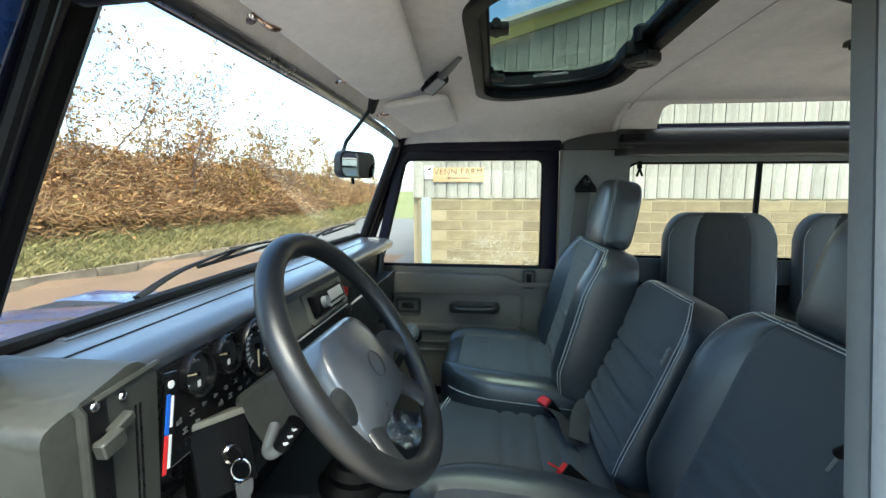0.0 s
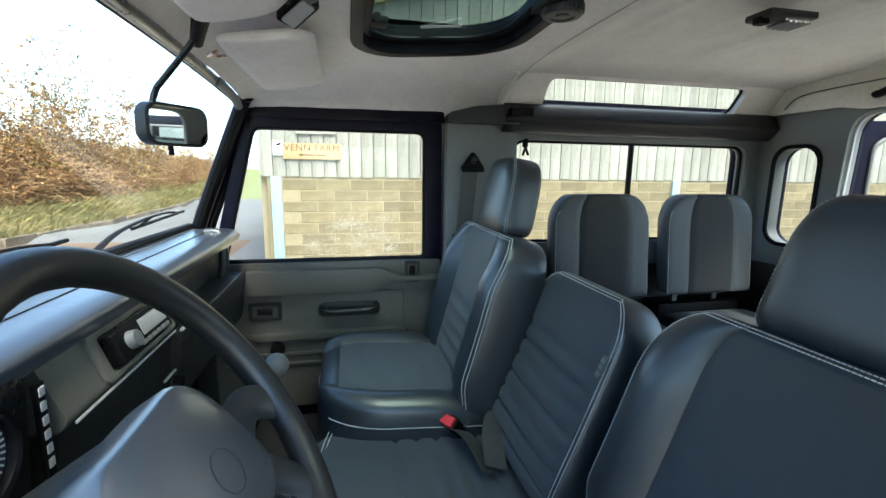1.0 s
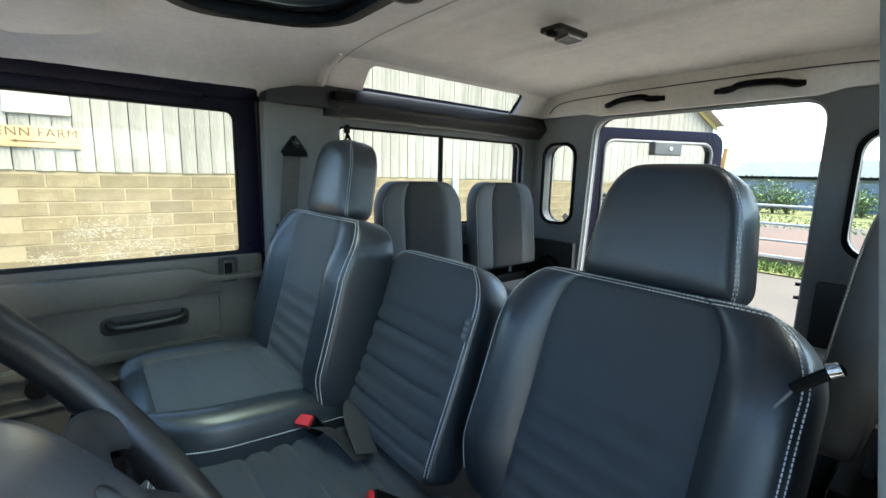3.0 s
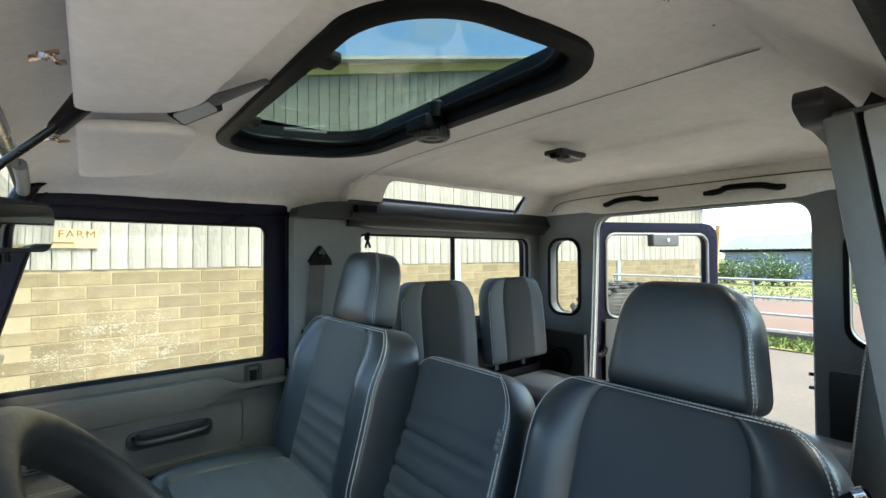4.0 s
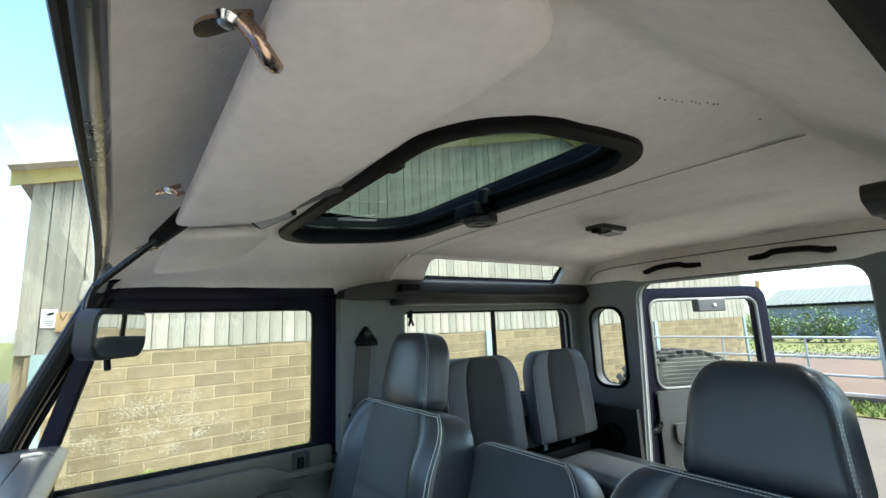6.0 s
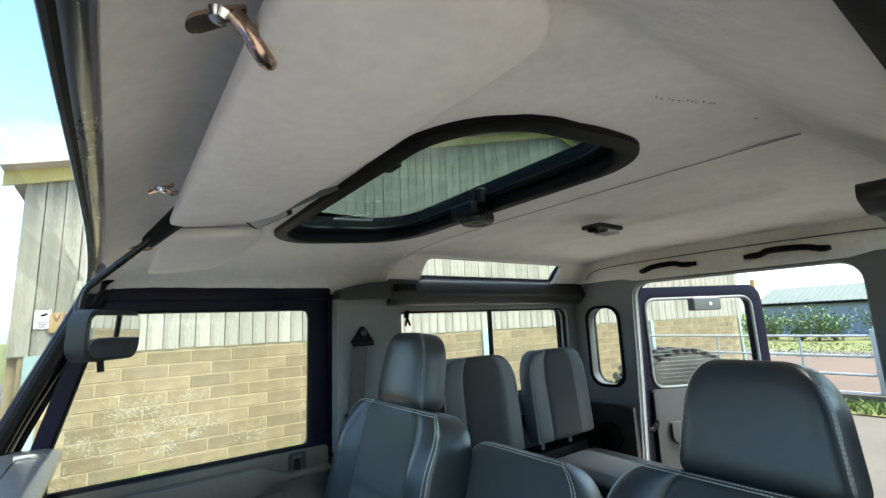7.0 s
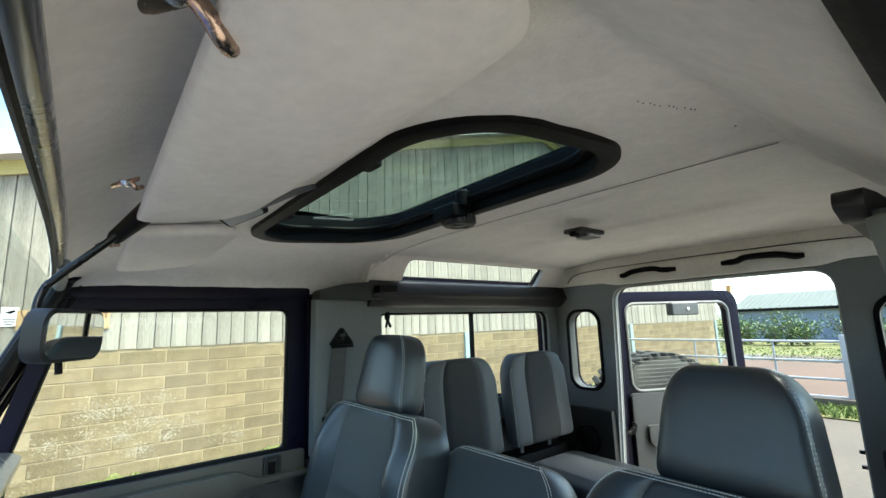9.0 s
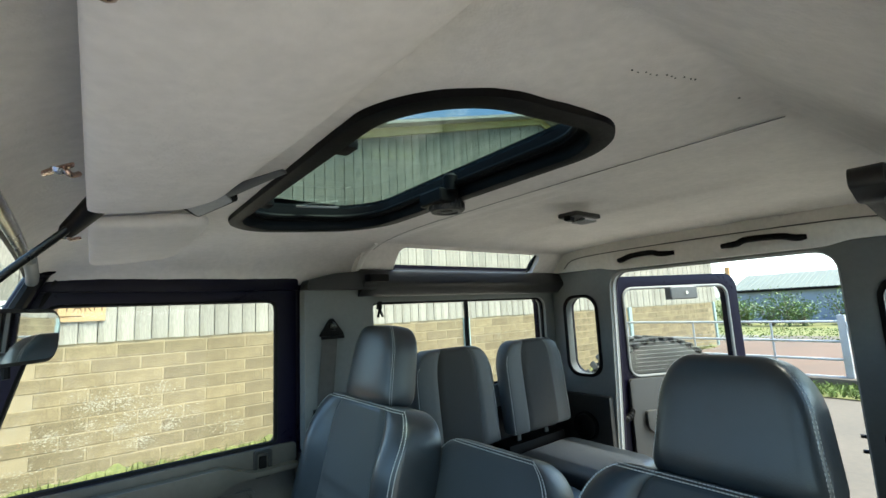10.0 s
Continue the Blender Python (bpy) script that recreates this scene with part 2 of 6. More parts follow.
def sweep(points, radius, sides=10, closed=False, bm=None, flat=1.0, up=(0, 0, 1)):
    """A tube along points; radius may be a function of 0..1; flat squeezes it across."""
    bm = bm or bmesh.new()
    p = [Vector(q) for q in points]
    n, rings = len(p), []
    side0 = None
    for i in range(n):
        if closed:
            d = (p[(i + 1) % n] - p[i - 1]).normalized()
        else:
            d = (p[min(i + 1, n - 1)] - p[max(i - 1, 0)]).normalized()
        ref = side0 if side0 is not None else Vector(up).cross(d)
        if ref.length < 1e-4:
            ref = Vector((1, 0, 0)).cross(d)
        s = (ref - d * ref.dot(d)).normalized()
        side0 = s
        w = d.cross(s)
        r = radius(i / max(n - 1, 1)) if callable(radius) else radius
        rings.append([bm.verts.new(p[i] + r * (math.cos(a) * s + flat * math.sin(a) * w))
                      for a in (2 * math.pi * k / sides for k in range(sides))])
    for i in range(n if closed else n - 1):
        a, b = rings[i], rings[(i + 1) % n]
        for k in range(sides):
            bm.faces.new((a[k], a[(k + 1) % sides], b[(k + 1) % sides], b[k]))
    if not closed:
        bm.faces.new(rings[0][::-1])
        bm.faces.new(rings[-1])
    return bm


def turned(profile, m, sides=24, bm=None):
    """A body of revolution from (radius, height) pairs about the local z of m."""
    bm = bm or bmesh.new()
    rings = []
    for r, h in profile:
        if r < 1e-6:
            rings.append([bm.verts.new(m @ Vector((0, 0, h)))])
        else:
            rings.append([bm.verts.new(m @ Vector((r * math.cos(a), r * math.sin(a), h)))
                          for a in (2 * math.pi * k / sides for k in range(sides))])
    for a, b in zip(rings, rings[1:]):
        for k in range(sides):
            j = (k + 1) % sides
            q = [a[k % len(a)], a[j % len(a)], b[j % len(b)], b[k % len(b)]]
            q = list(dict.fromkeys(q))
            if len(q) > 2:
                bm.faces.new(q)
    return bm


def axis_frame(at, z, x=(0, 1, 0)):
    """A frame at a point whose local z looks along z."""
    z = Vector(z).normalized()
    x = (Vector(x) - z * Vector(x).dot(z)).normalized()
    y = z.cross(x)
    m = Matrix((x, y, z)).transposed().to_4x4()
    m.translation = at
    return m


def spaced(n, power=1.6):
    """Numbers from -1 to 1, closer together towards both ends."""
    out = []
    for i in range(n + 1):
        t = 2 * i / n - 1
        out.append(math.copysign(1 - (1 - abs(t)) ** power, t))
    return out


def pillow(half_w, length, front, back, place, p=8, nu=30, nv=34, relief=None, select=None):
    """An upholstered pad: a rounded slab of given half width (a function of 0..1 along it), with relief on its face.
    Returns its pieces, as select(u, v, on_face) names them, and the function that gives a point of its face."""
    us, vs = spaced(nu), spaced(nv)

    def edge(t):
        return max(0.0, 1 - abs(t) ** p) ** (1 / p)

    def face_point(u, v, lift=0.0):
        t = (v + 1) / 2
        z = (front + (relief(u, v) if relief else 0)) * edge(u) * edge(v) + lift
        return place(half_w(t) * u, length * t, z)

    def back_point(u, v):
        t = (v + 1) / 2
        return place(half_w(t) * u, length * t, -back * edge(u) * edge(v))

    bms, cache = {}, {}

    def vert(key, i, j, on):
        e = i in (0, nu) or j in (0, nv)
        k = (key, i, j, on and not e)
        if k not in cache:
            f = face_point if on else back_point
            cache[k] = bms[key].verts.new(f(us[i], vs[j]))
        return cache[k]

    for on in (True, False):
        for i in range(nu):
            for j in range(nv):
                u, v = (us[i] + us[i + 1]) / 2, (vs[j] + vs[j + 1]) / 2
                key = select(u, v, on) if select else "body"
                bms.setdefault(key, bmesh.new())
                q = [vert(key, i, j, on), vert(key, i + 1, j, on), vert(key, i + 1, j + 1, on), vert(key, i, j + 1, on)]
                bms[key].faces.new(q if on else q[::-1])
    return bms, face_point


def stitches(path, dash=0.0042, gap=0.0018, w=0.0013, bm=None):
    """Short raised dashes along a dense path."""
    bm = bm or bmesh.new()
    pts = [Vector(q) for q in path]
    step, acc = dash + gap, 0.0
    marks, run = [], 0.0
    for a, b in zip(pts, pts[1:]):
        L = (b - a).length
        while L > 0 and acc <= run + L:
            marks.append((a.lerp(b, (acc - run) / L), (b - a).normalized()))
            acc += step
        run += L
    for c, d in marks:
        s = d.orthogonal().normalized() * w
        t = d.cross(s).normalized() * w
        a, b = c - d * dash / 2, c + d * dash / 2
        ra = [bm.verts.new(a + q) for q in (s, t, -s, -t)]
        rb = [bm.verts.new(b + q) for q in (s, t, -s, -t)]
        for k in range(4):
            bm.faces.new((ra[k], ra[(k + 1) % 4], rb[(k + 1) % 4], rb[k]))
        bm.faces.new(ra[::-1])
        bm.faces.new(rb)
    return bm


def clamp(t, a=0.0, b=1.0):
    return max(a, min(b, t))


def ease(a, b, t):
    t = clamp((t - a) / (b - a))
    return t * t * (3 - 2 * t)


MID = 0.0       # the car's middle line


def side(sgn, y):
    """The y of a place on the right side, or of its mirror image on the left."""
    return MID + sgn * (y - MID)


def yz(x, sgn=1):
    """Places (a, b, c) with a along x, b up and c outwards from the car's middle, on the plane y = x."""
    return lambda a, b, c: Vector((a, side(sgn, x + c), b))


# ---- the car's shell ----
car = thing("off_road_car", (0.8, 0, 0), "boxy off-road car with blue bonnet and dark navy door frames", "car")
SUNX, SUNY, SUNW, SUNL = 0.412, 0.002, 0.412, 0.815


FOLD, EDGE = -0.545, -0.686     # crease and lower edge of the headliner over the driver's door


def fold_drop(y):
    """Share of the headliner's height left beyond the crease on the driver's side."""
    if y >= FOLD + 0.010:
        return 1.0
    if y <= EDGE:
        return 0.0
    t = (y - EDGE) / (FOLD - EDGE)
    k = clamp((y - FOLD + 0.010) / 0.020)
    return min(t, 1.0) * (1 - k) + k


def liner_z(x, y):
    """Height of the headliner over the front seats."""
    s = min(1.0, abs(y) / 0.745)
    f = (1 - s ** 4.5) ** 0.5
    if y < 0:     # folded edge above the driver's door
        k = ease(0.02, 0.20, x)
        flat = (1 - 0.03 * (min(s, 0.73) / 0.73) ** 2) * fold_drop(y)
        f = (f if y > EDGE else 0.0) * (1 - k) + flat * k
    t = clamp((x + 0.09) / 0.27)
    g = (1 - (1 - t) ** 2.2) ** 0.5
    return 1.797 + 0.02 * (1 - t) * f + (0.108 + 0.032 * ease(0.12, 0.66, x)) * f * g


def rear_z(x, y):
    """Height of the headliner over the load space, with a shallow pressed panel behind the seam."""
    s = min(1.0, abs(y) / 0.62)
    t = clamp((x - 0.73) / 0.10)
    u = clamp((1.79 - x) / 0.12)
    z = 1.924 + 0.026 * (1 - s ** 6) * (0.25 + 0.75 * ease(0, 1, t)) + 0.004 * ease(0, 1, u)
    press = ease(0.86, 0.90, x) * (1 - ease(1.62, 1.70, x)) * (1 - ease(0.36, 0.44, abs(y)))
    z += 0.010 * press * (1 - 0.9 * ease(1.16, 1.19, x) * (1 - ease(1.25, 1.28, x)))
    if y < FOLD + 0.02:
        m = 1.0 - ease(0.80, 1.05, x)
        z = z * (1 - m) + (1.797 + (z - 1.797) * fold_drop(y)) * m
    k = ease(0.72, 0.78, x)
    return z * k + liner_z(0.72, y) * (1 - k) if abs(y) < 0.50 or y < 0 else z


def in_sunroof(x, y, grow):
    hx, hy, r = SUNW / 2 + grow, SUNL / 2 + grow, 0.13
    dx, dy = abs(x - SUNX) - hx + r, abs(y - SUNY) - hy + r
    return math.hypot(max(dx, 0), max(dy, 0)) + min(max(dx, dy), 0) < r


def sheet(f, xs, ys, skip=None, thick=0.012):
    """A thick sheet over a grid of x and y."""
    bm = bmesh.new()
    low = [[bm.verts.new((x, y, f(x, y))) for y in ys] for x in xs]
    top = [[bm.verts.new((x, y, f(x, y) + thick)) for y in ys] for x in xs]
    for i in range(len(xs) - 1):
        for j in range(len(ys) - 1):
            if skip and skip((xs[i] + xs[i + 1]) / 2, (ys[j] + ys[j + 1]) / 2):
                continue
            bm.faces.new((low[i][j], low[i][j + 1], low[i + 1][j + 1], low[i + 1][j]))
            bm.faces.new((top[i][j], top[i + 1][j], top[i + 1][j + 1], top[i][j + 1]))
    return bm


def steps(a, b, n):
    return [a + (b - a) * i / n for i in range(n + 1)]


front_liner = sheet(liner_z, steps(-0.084, 0.720, 64), steps(EDGE, -0.54, 14)[:-1] + steps(-0.54, 0.745, 96), lambda x, y: in_sunroof(x, y, -0.014))
for v in front_liner.verts:     # its front edge follows the slant of the header; the felt lies unevenly
    v.co.z += 0.0016 * noise.noise(Vector((v.co.x * 11, v.co.y * 9, 2))) + 0.0012 * noise.noise(Vector((v.co.x * 30, v.co.y * 26, 5)))
    v.co.x -= 0.022 * clamp((v.co.y + 0.5) / 1.15) * (1 - ease(-0.084, 0.12, v.co.x))
part("headliner", front_liner,
     LINER, car, "light grey felt headliner", sharp=80)
part("rear_headliner", sheet(lambda x, y: rear_z(x, y) + 0.003 * ease(0.73, 0.95, x) * noise.noise(Vector((x * 4, y * 5, 8))), steps(0.7205, 1.79, 80), steps(-0.652, -0.53, 10)[:-1] + steps(-0.53, 0.622, 66)), LINER, car, "light grey felt headliner", sharp=80)


def roof_z(x, y):
    s = min(1.0, abs(y) / 0.775)
    return 1.80 + 0.165 * (1 - s ** 7) ** 0.6 * (0.55 + 0.45 * ease(-0.2, 0.1, x))


part("roof", sheet(lambda x, y: roof_z(x, y) + 0.012, steps(-0.110, 1.86, 70), steps(-0.775, 0.775, 80),
                   lambda x, y: in_sunroof(x, y, -0.015) or (0.80 < x < 1.66 and 0.52 < abs(y) < 0.757), 0.01), NAVY, car, "dark painted roof skin")

# seam and raised hoop between the two headliners
part("hoop_trim", sweep(smooth_path([(0.70, 0.54, 1.916), (0.70, 0.58, 1.902), (0.70, 0.63, 1.878), (0.70, 0.665, 1.842)], 6), 0.008, 8, flat=0.4), LINER, car)
part("headliner_seam", sweep(smooth_path([(0.721, y, liner_z(0.718, y) - 0.002) for y in steps(-0.535, 0.60, 18)], 3), 0.0007, 6), GREY_TRIM, car, "thin grey headliner seam")

part("headliner_edge", sweep(smooth_path([(1.757, -0.56, 1.895), (1.757, -0.40, 1.908), (1.757, 0.0, 1.912), (1.757, 0.40, 1.908), (1.757, 0.55, 1.896), (1.757, 0.60, 1.86)], 8), 0.0022, 6), GREY_VINYL, car, "dark edge line of the rear headliner")
part("header_corner", sweep(smooth_path([(-0.102, 0.42, 1.824), (-0.110, 0.56, 1.820), (-0.114, 0.64, 1.812), (-0.118, 0.69, 1.802)], 6), 0.012, 10), GREY_TRIM, car, "grey trim at the windscreen corner")

# slanted roof edges with the slim upper windows
for sy in (-1, 1):
    def slant(a, b, c, sy=sy):
        return Vector((a, side(sy, 0.682 - 0.62 * b + 0.78 * c), 1.832 + 0.78 * b + 0.62 * c))
    part("roof_edge", panel([rrect(1.245, 0.062, 1.10, 0.140, 0.004), rrect(1.222, 0.058, 0.765, 0.112, 0.028)], 0.03, slant, 0.003), LINER, car)
    up = part("roof_window", panel([rrect(1.222, 0.058, 0.775, 0.122, 0.03)], 0.004, lambda a, b, c, s=slant: s(a, b, c + 0.028)), CLEAR, car, "slim curved roof-edge window pane")
    up.visible_shadow = False
    part("roof_window_seal", panel([rrect(1.222, 0.058, 0.79, 0.136, 0.03), rrect(1.222, 0.058, 0.748, 0.098, 0.024)], 0.006, lambda a, b, c, s=slant: s(a, b, c + 0.020)), RUBBER, car)

# window shelf and side trim of the load space, both sides
for sy in (-1, 1):
    rail = [(0.625, 1.792), (0.655, 1.847), (0.71, 1.847), (0.71, 1.752), (0.668, 1.752)]
    part("cantrail", panel([rounded(rail, 0.012)], 1.09,
                           lambda a, b, c, sy=sy: Vector((0.70 + c, side(sy, a), b))), DARK_TRIM, car, "dark grey moulded cantrail", sharp=50)
    ey = 0.635 if sy > 0 else 0.612
    end = [(0.510, 1.775), (0.514, 1.806), (0.60, 1.828), (0.75, 1.842), (0.765, 1.80), (0.75, 1.775)] if sy > 0 else \
        [(0.520, 1.786), (0.528, 1.803), (0.62, 1.813), (0.75, 1.820), (0.75, 1.770), (0.68, 1.772), (0.60, 1.778), (0.56, 1.774)]
    part("cantrail_end", panel([rounded(end, 0.01)], 0.065 if sy > 0 else 0.024, yz(ey, sy), 0.004),
         DARK_TRIM, car, "dark grey moulded belt cover", sharp=50)
    if sy > 0:
        part("cantrail_hook", box((0.075, 0.05, 0.026), (0.745, 0.625, 1.812), 0.008), RUBBER, car)
    part("side_trim", panel([rrect(1.245, 1.56, 1.09, 0.56, 0.006), rrect(1.234, 1.552, 0.965, 0.362, 0.045)], 0.045, yz(0.70, sy), 0.004), GREY_TRIM, car, "grey moulded window surround")
    part("side_seal", panel([rrect(1.234, 1.552, 0.985, 0.382, 0.05), rrect(1.234, 1.552, 0.948, 0.345, 0.04)], 0.012, yz(0.716, sy), 0.002), RUBBER, car)
    pane = part("side_pane", panel([rrect(1.234, 1.552, 0.96, 0.357, 0.04)], 0.004, yz(0.727, sy)), CLEAR, car, "clear sliding side window")
    pane.visible_shadow = False
    part("window_divider", box((0.016, 0.014, 0.352), (1.226, side(sy, 0.722), 1.552), 0.003), RUBBER, car)
    part("lower_side", box((1.09, 0.03, 0.50), (1.245, side(sy, 0.735), 1.03), 0.003), DARK_TRIM, car)
    part("wheel_box", box((1.08, 0.30, 0.24), (1.25, side(sy, 0.585), 0.90), 0.02), DARK_TRIM, car, "dark carpeted wheel box")
    px, py = 0.515, 0.672
    lo_, hi_, foot = (px, px, 1.285) if sy > 0 else (0.553, 0.553, 0.80)
    part("pillar_trim", panel([rounded([(lo_, foot), (hi_, 1.785), (0.757, 1.785), (0.757, 1.40), (0.735, foot)], 0.014)], 0.045, yz(py, sy) if sy > 0 else (lambda a, b, c: Vector((a, -0.663 - c + 0.132 * (b - 1.55), b))), 0.006),
         GREY_TRIM, car, "grey moulded door pillar trim")
    part("pillar_lower", box((0.24 if sy > 0 else 0.18, 0.09, 0.56), (0.635 if sy > 0 else 0.67, side(sy, 0.725 if sy > 0 else 0.76), 1.0), 0.01), DARK_TRIM, car)
    part("door_pillar", box((0.095 if sy > 0 else 0.055, 0.060, 1.10), (0.565 if sy > 0 else 0.61, side(sy, 0.762 if sy > 0 else 0.80), 1.25), 0.012), NAVY, car, "dark navy painted door pillar")
    part("outer_side", panel([rrect(1.19, 1.19, 1.26, 1.22, 0.02), rrect(1.234, 1.552, 0.99, 0.385, 0.05)], 0.02, yz(0.765, sy), 0.003), NAVY, car, "dark navy painted body side")
    part("wing", box((1.35, 0.25, 0.38), (-0.98, side(sy, 0.74), 0.96), 0.05, 3), BLUE, car, "blue painted front wing")
    out_, in_ = (0.0, 0.0) if sy > 0 else (-0.050, -0.054)
    part("screen_pillar", sweep(smooth_path([(-0.315, side(sy, 0.755 + out_), 1.30), (-0.266, side(sy, 0.748 + out_), 1.452), (-0.190, side(sy, 0.738 + out_), 1.64), (-0.118, side(sy, 0.722 + out_), 1.808), (-0.095, side(sy, 0.70 + out_), 1.838)], 5),
                                0.027, 10, flat=0.75), NAVY, car, "dark navy windscreen pillar")
    part("pillar_seal", sweep(smooth_path([(-0.265, side(sy, 0.722 + in_), 1.442), (-0.19, side(sy, 0.708 + in_), 1.63), (-0.112, side(sy, 0.694 + in_), 1.812)], 6), 0.015, 8), RUBBER, car)
    part("pillar_face", sweep(smooth_path([(-0.300, side(sy, 0.800 + out_), 1.30), (-0.250, side(sy, 0.792 + out_), 1.452), (-0.170, side(sy, 0.780 + out_), 1.64), (-0.098, side(sy, 0.762 + out_), 1.815)], 5), 0.022, 10, flat=0.6), BLUE if sy < 0 else NAVY, car, "painted outer pillar face")
    part("pillar_groove", sweep(smooth_path([(-0.275, side(sy, 0.775 + out_), 1.30), (-0.228, side(sy, 0.768 + out_), 1.452), (-0.148, side(sy, 0.757 + out_), 1.64), (-0.078, side(sy, 0.742 + out_), 1.815)], 5), 0.007, 8), RUBBER, car)
    part("gutter", sweep([(-0.14, side(sy, 0.765), 1.80), (1.84, side(sy, 0.765), 1.80)], 0.014, 8), NAVY, car)

# driver's door opening: stepped pillar edge, sill strips and rail over the opening
RAKE = Matrix.Rotation(radians(-7.5), 4, "X")
part("opening_strip", box((0.018, 0.024, 1.00), (0.547, -0.708, 1.28), 0.005, 2, RAKE), GREY_TRIM, car, "grey plastic edge strip")
part("opening_strip", box((0.010, 0.006, 1.00), (0.550, -0.7215, 1.28), 0.001, 1, RAKE), RUBBER, car)
part("opening_strip", box((0.022, 0.022, 1.00), (0.546, -0.7355, 1.28), 0.006, 2, RAKE), PILLAR_PAINT, car, "pale painted door pillar face")
part("opening_strip", box((0.016, 0.010, 1.00), (0.544, -0.7535, 1.28), 0.003, 2, RAKE), GREY_TRIM, car)
seal_run = smooth_path([(0.547, -0.825, 0.80), (0.545, -0.770, 1.30), (0.538, -0.722, 1.66), (0.520, -0.708, 1.752), (0.45, -0.698, 1.782), (0.10, -0.696, 1.786), (-0.07, -0.694, 1.784)], 24)
part("opening_seal", sweep(seal_run, lambda t: 0.0125 + 0.0018 * math.sin(t * 900), 9), RUBBER, car, "ribbed rubber door seal")
part("door_rail", box((0.64, 0.060, 0.030), (0.21, -0.742, 1.806), 0.010), SILVER, car, "painted rail above the door opening")
part("door_rail", box((0.66, 0.05, 0.064), (0.19, 0.762, 1.812), 0.01), NAVY, car)

# windscreen
HEADER = [(-0.084, -0.68, 1.824), (-0.090, -0.45, 1.829), (-0.096, 0.0, 1.831), (-0.108, 0.36, 1.829), (-0.126, 0.715, 1.824)]
part("screen_header", sweep(smooth_path(HEADER, 6), 0.0115, 14), HEADER_PAINT, car, "dark windscreen header rail")
part("screen_rubber", sweep(smooth_path([(x - 0.005, y, z - 0.008) for x, y, z in HEADER], 6), 0.0045, 8), RUBBER, car)
sl = Vector((0.158, 0, 0.375)).normalized()
screen = part("windscreen", panel([rrect(0.045, 0.195, 1.34, 0.40, 0.05)], 0.005, lambda a, b, c: Vector((-0.282 + sl.x * b - c, a, 1.442 + sl.z * b))), CLEAR, car, "clear flat windscreen")
screen.visible_shadow = False
part("screen_base", sweep([(-0.292, -0.73, 1.440), (-0.296, 0, 1.444), (-0.292, 0.73, 1.440)], 0.012, 8), RUBBER, car)

# bonnet
def bonnet_z(x, y):
    return 1.262 + 0.085 * (x + 0.3) - 0.05 * abs(y / 0.62) ** 6 + 0.022 * (ease(0.50, 0.44, abs(y)) - ease(0.16, 0.24, abs(y)) * 0.35)


part("bonnet", sheet(lambda x, y: bonnet_z(x, y) - 0.03, steps(-1.60, -0.33, 40), steps(-0.63, 0.63, 64), None, 0.03), BLUE, car, "glossy blue bonnet", sharp=60)
part("scuttle", box((0.14, 1.40, 0.05), (-0.37, 0, 1.335), 0.012), BLUE, car, "blue vented scuttle panel")
part("engine_bay", box((1.25, 1.25, 0.36), (-0.96, 0, 0.98), 0.03), GLOSS_BLACK, car)
part("bulkhead", box((0.05, 1.52, 0.72), (-0.33, 0, 1.05), 0.01), DARK_TRIM, car)
for sy in (-1, 1):
    part("kick_panel", box((0.075, 0.035, 0.60), (-0.285, side(sy, 0.742), 1.03), 0.008), DARK_TRIM, car, "dark footwell side panel")

# floor and tunnel
part("floor_pan", box((2.12, 1.50, 0.05), (0.76, 0, 0.735), 0.01), FLOOR_MAT, car, "black rubber floor matting")
part("tunnel", box((0.50, 0.34, 0.16), (-0.06, 0.03, 0.83), 0.05, 3), FLOOR_MAT, car)
part("seat_box", box((0.46, 1.36, 0.18), (0.33, 0, 0.845), 0.015), DARK_TRIM, car, "black painted seat box")

# rear wall with the door opening and two tall corner windows
op = rounded([(-0.385, 0.70), (-0.385, 1.825), (0.385, 1.825), (0.40, 1.40), (0.44, 0.70)], [0.01, 0.075, 0.075, 0.2, 0.01], 6)
cw = [rrect(side(sy, 0.548), 1.548, 0.165, 0.352, 0.06) for sy in (1, -1)]
part("rear_wall", panel([rrect(0, 1.31, 1.50, 1.24, 0.01), op, *cw], 0.05, lambda a, b, c: Vector((1.78 + c, a, b)), 0.004), GREY_TRIM, car, "blue-grey rear wall trim")
part("rear_skin", panel([rrect(0, 1.27, 1.55, 1.33, 0.03), op, *cw], 0.012, lambda a, b, c: Vector((1.834 + c, a, b))), NAVY, car)
part("rear_header", panel([rounded([(-0.60, 1.845), (-0.56, 1.962), (0.63, 1.962), (0.67, 1.845), (0.42, 1.845), (0.36, 1.832), (-0.36, 1.832), (-0.42, 1.845)], 0.012)], 0.02,
                          lambda a, b, c: Vector((1.76 + c, a, b)), 0.003), LINER, car, "light grey panel above the rear door")
for sy in (1, -1):
    w = part("corner_pane", panel([rrect(side(sy, 0.548), 1.548, 0.17, 0.357, 0.06)], 0.004, lambda a, b, c: Vector((1.83 + c, a, b))), CLEAR, car, "tall narrow corner window")
    w.visible_shadow = False
    part("corner_seal", panel([rrect(side(sy, 0.548), 1.548, 0.185, 0.372, 0.065), rrect(side(sy, 0.548), 1.548, 0.157, 0.344, 0.056)], 0.008, lambda a, b, c: Vector((1.774 + c, a, b)), 0.002), RUBBER, car)
    part("corner_lower", box((0.035, 0.30, 0.22), (1.765, side(sy, 0.57), 1.18), 0.02), DARK_TRIM, car)
part("rear_seal", sweep([(1.80, a, b) for a, b in op], 0.008, 6, closed=True), PILLAR_PAINT, car, "pale edge strip round the rear opening")


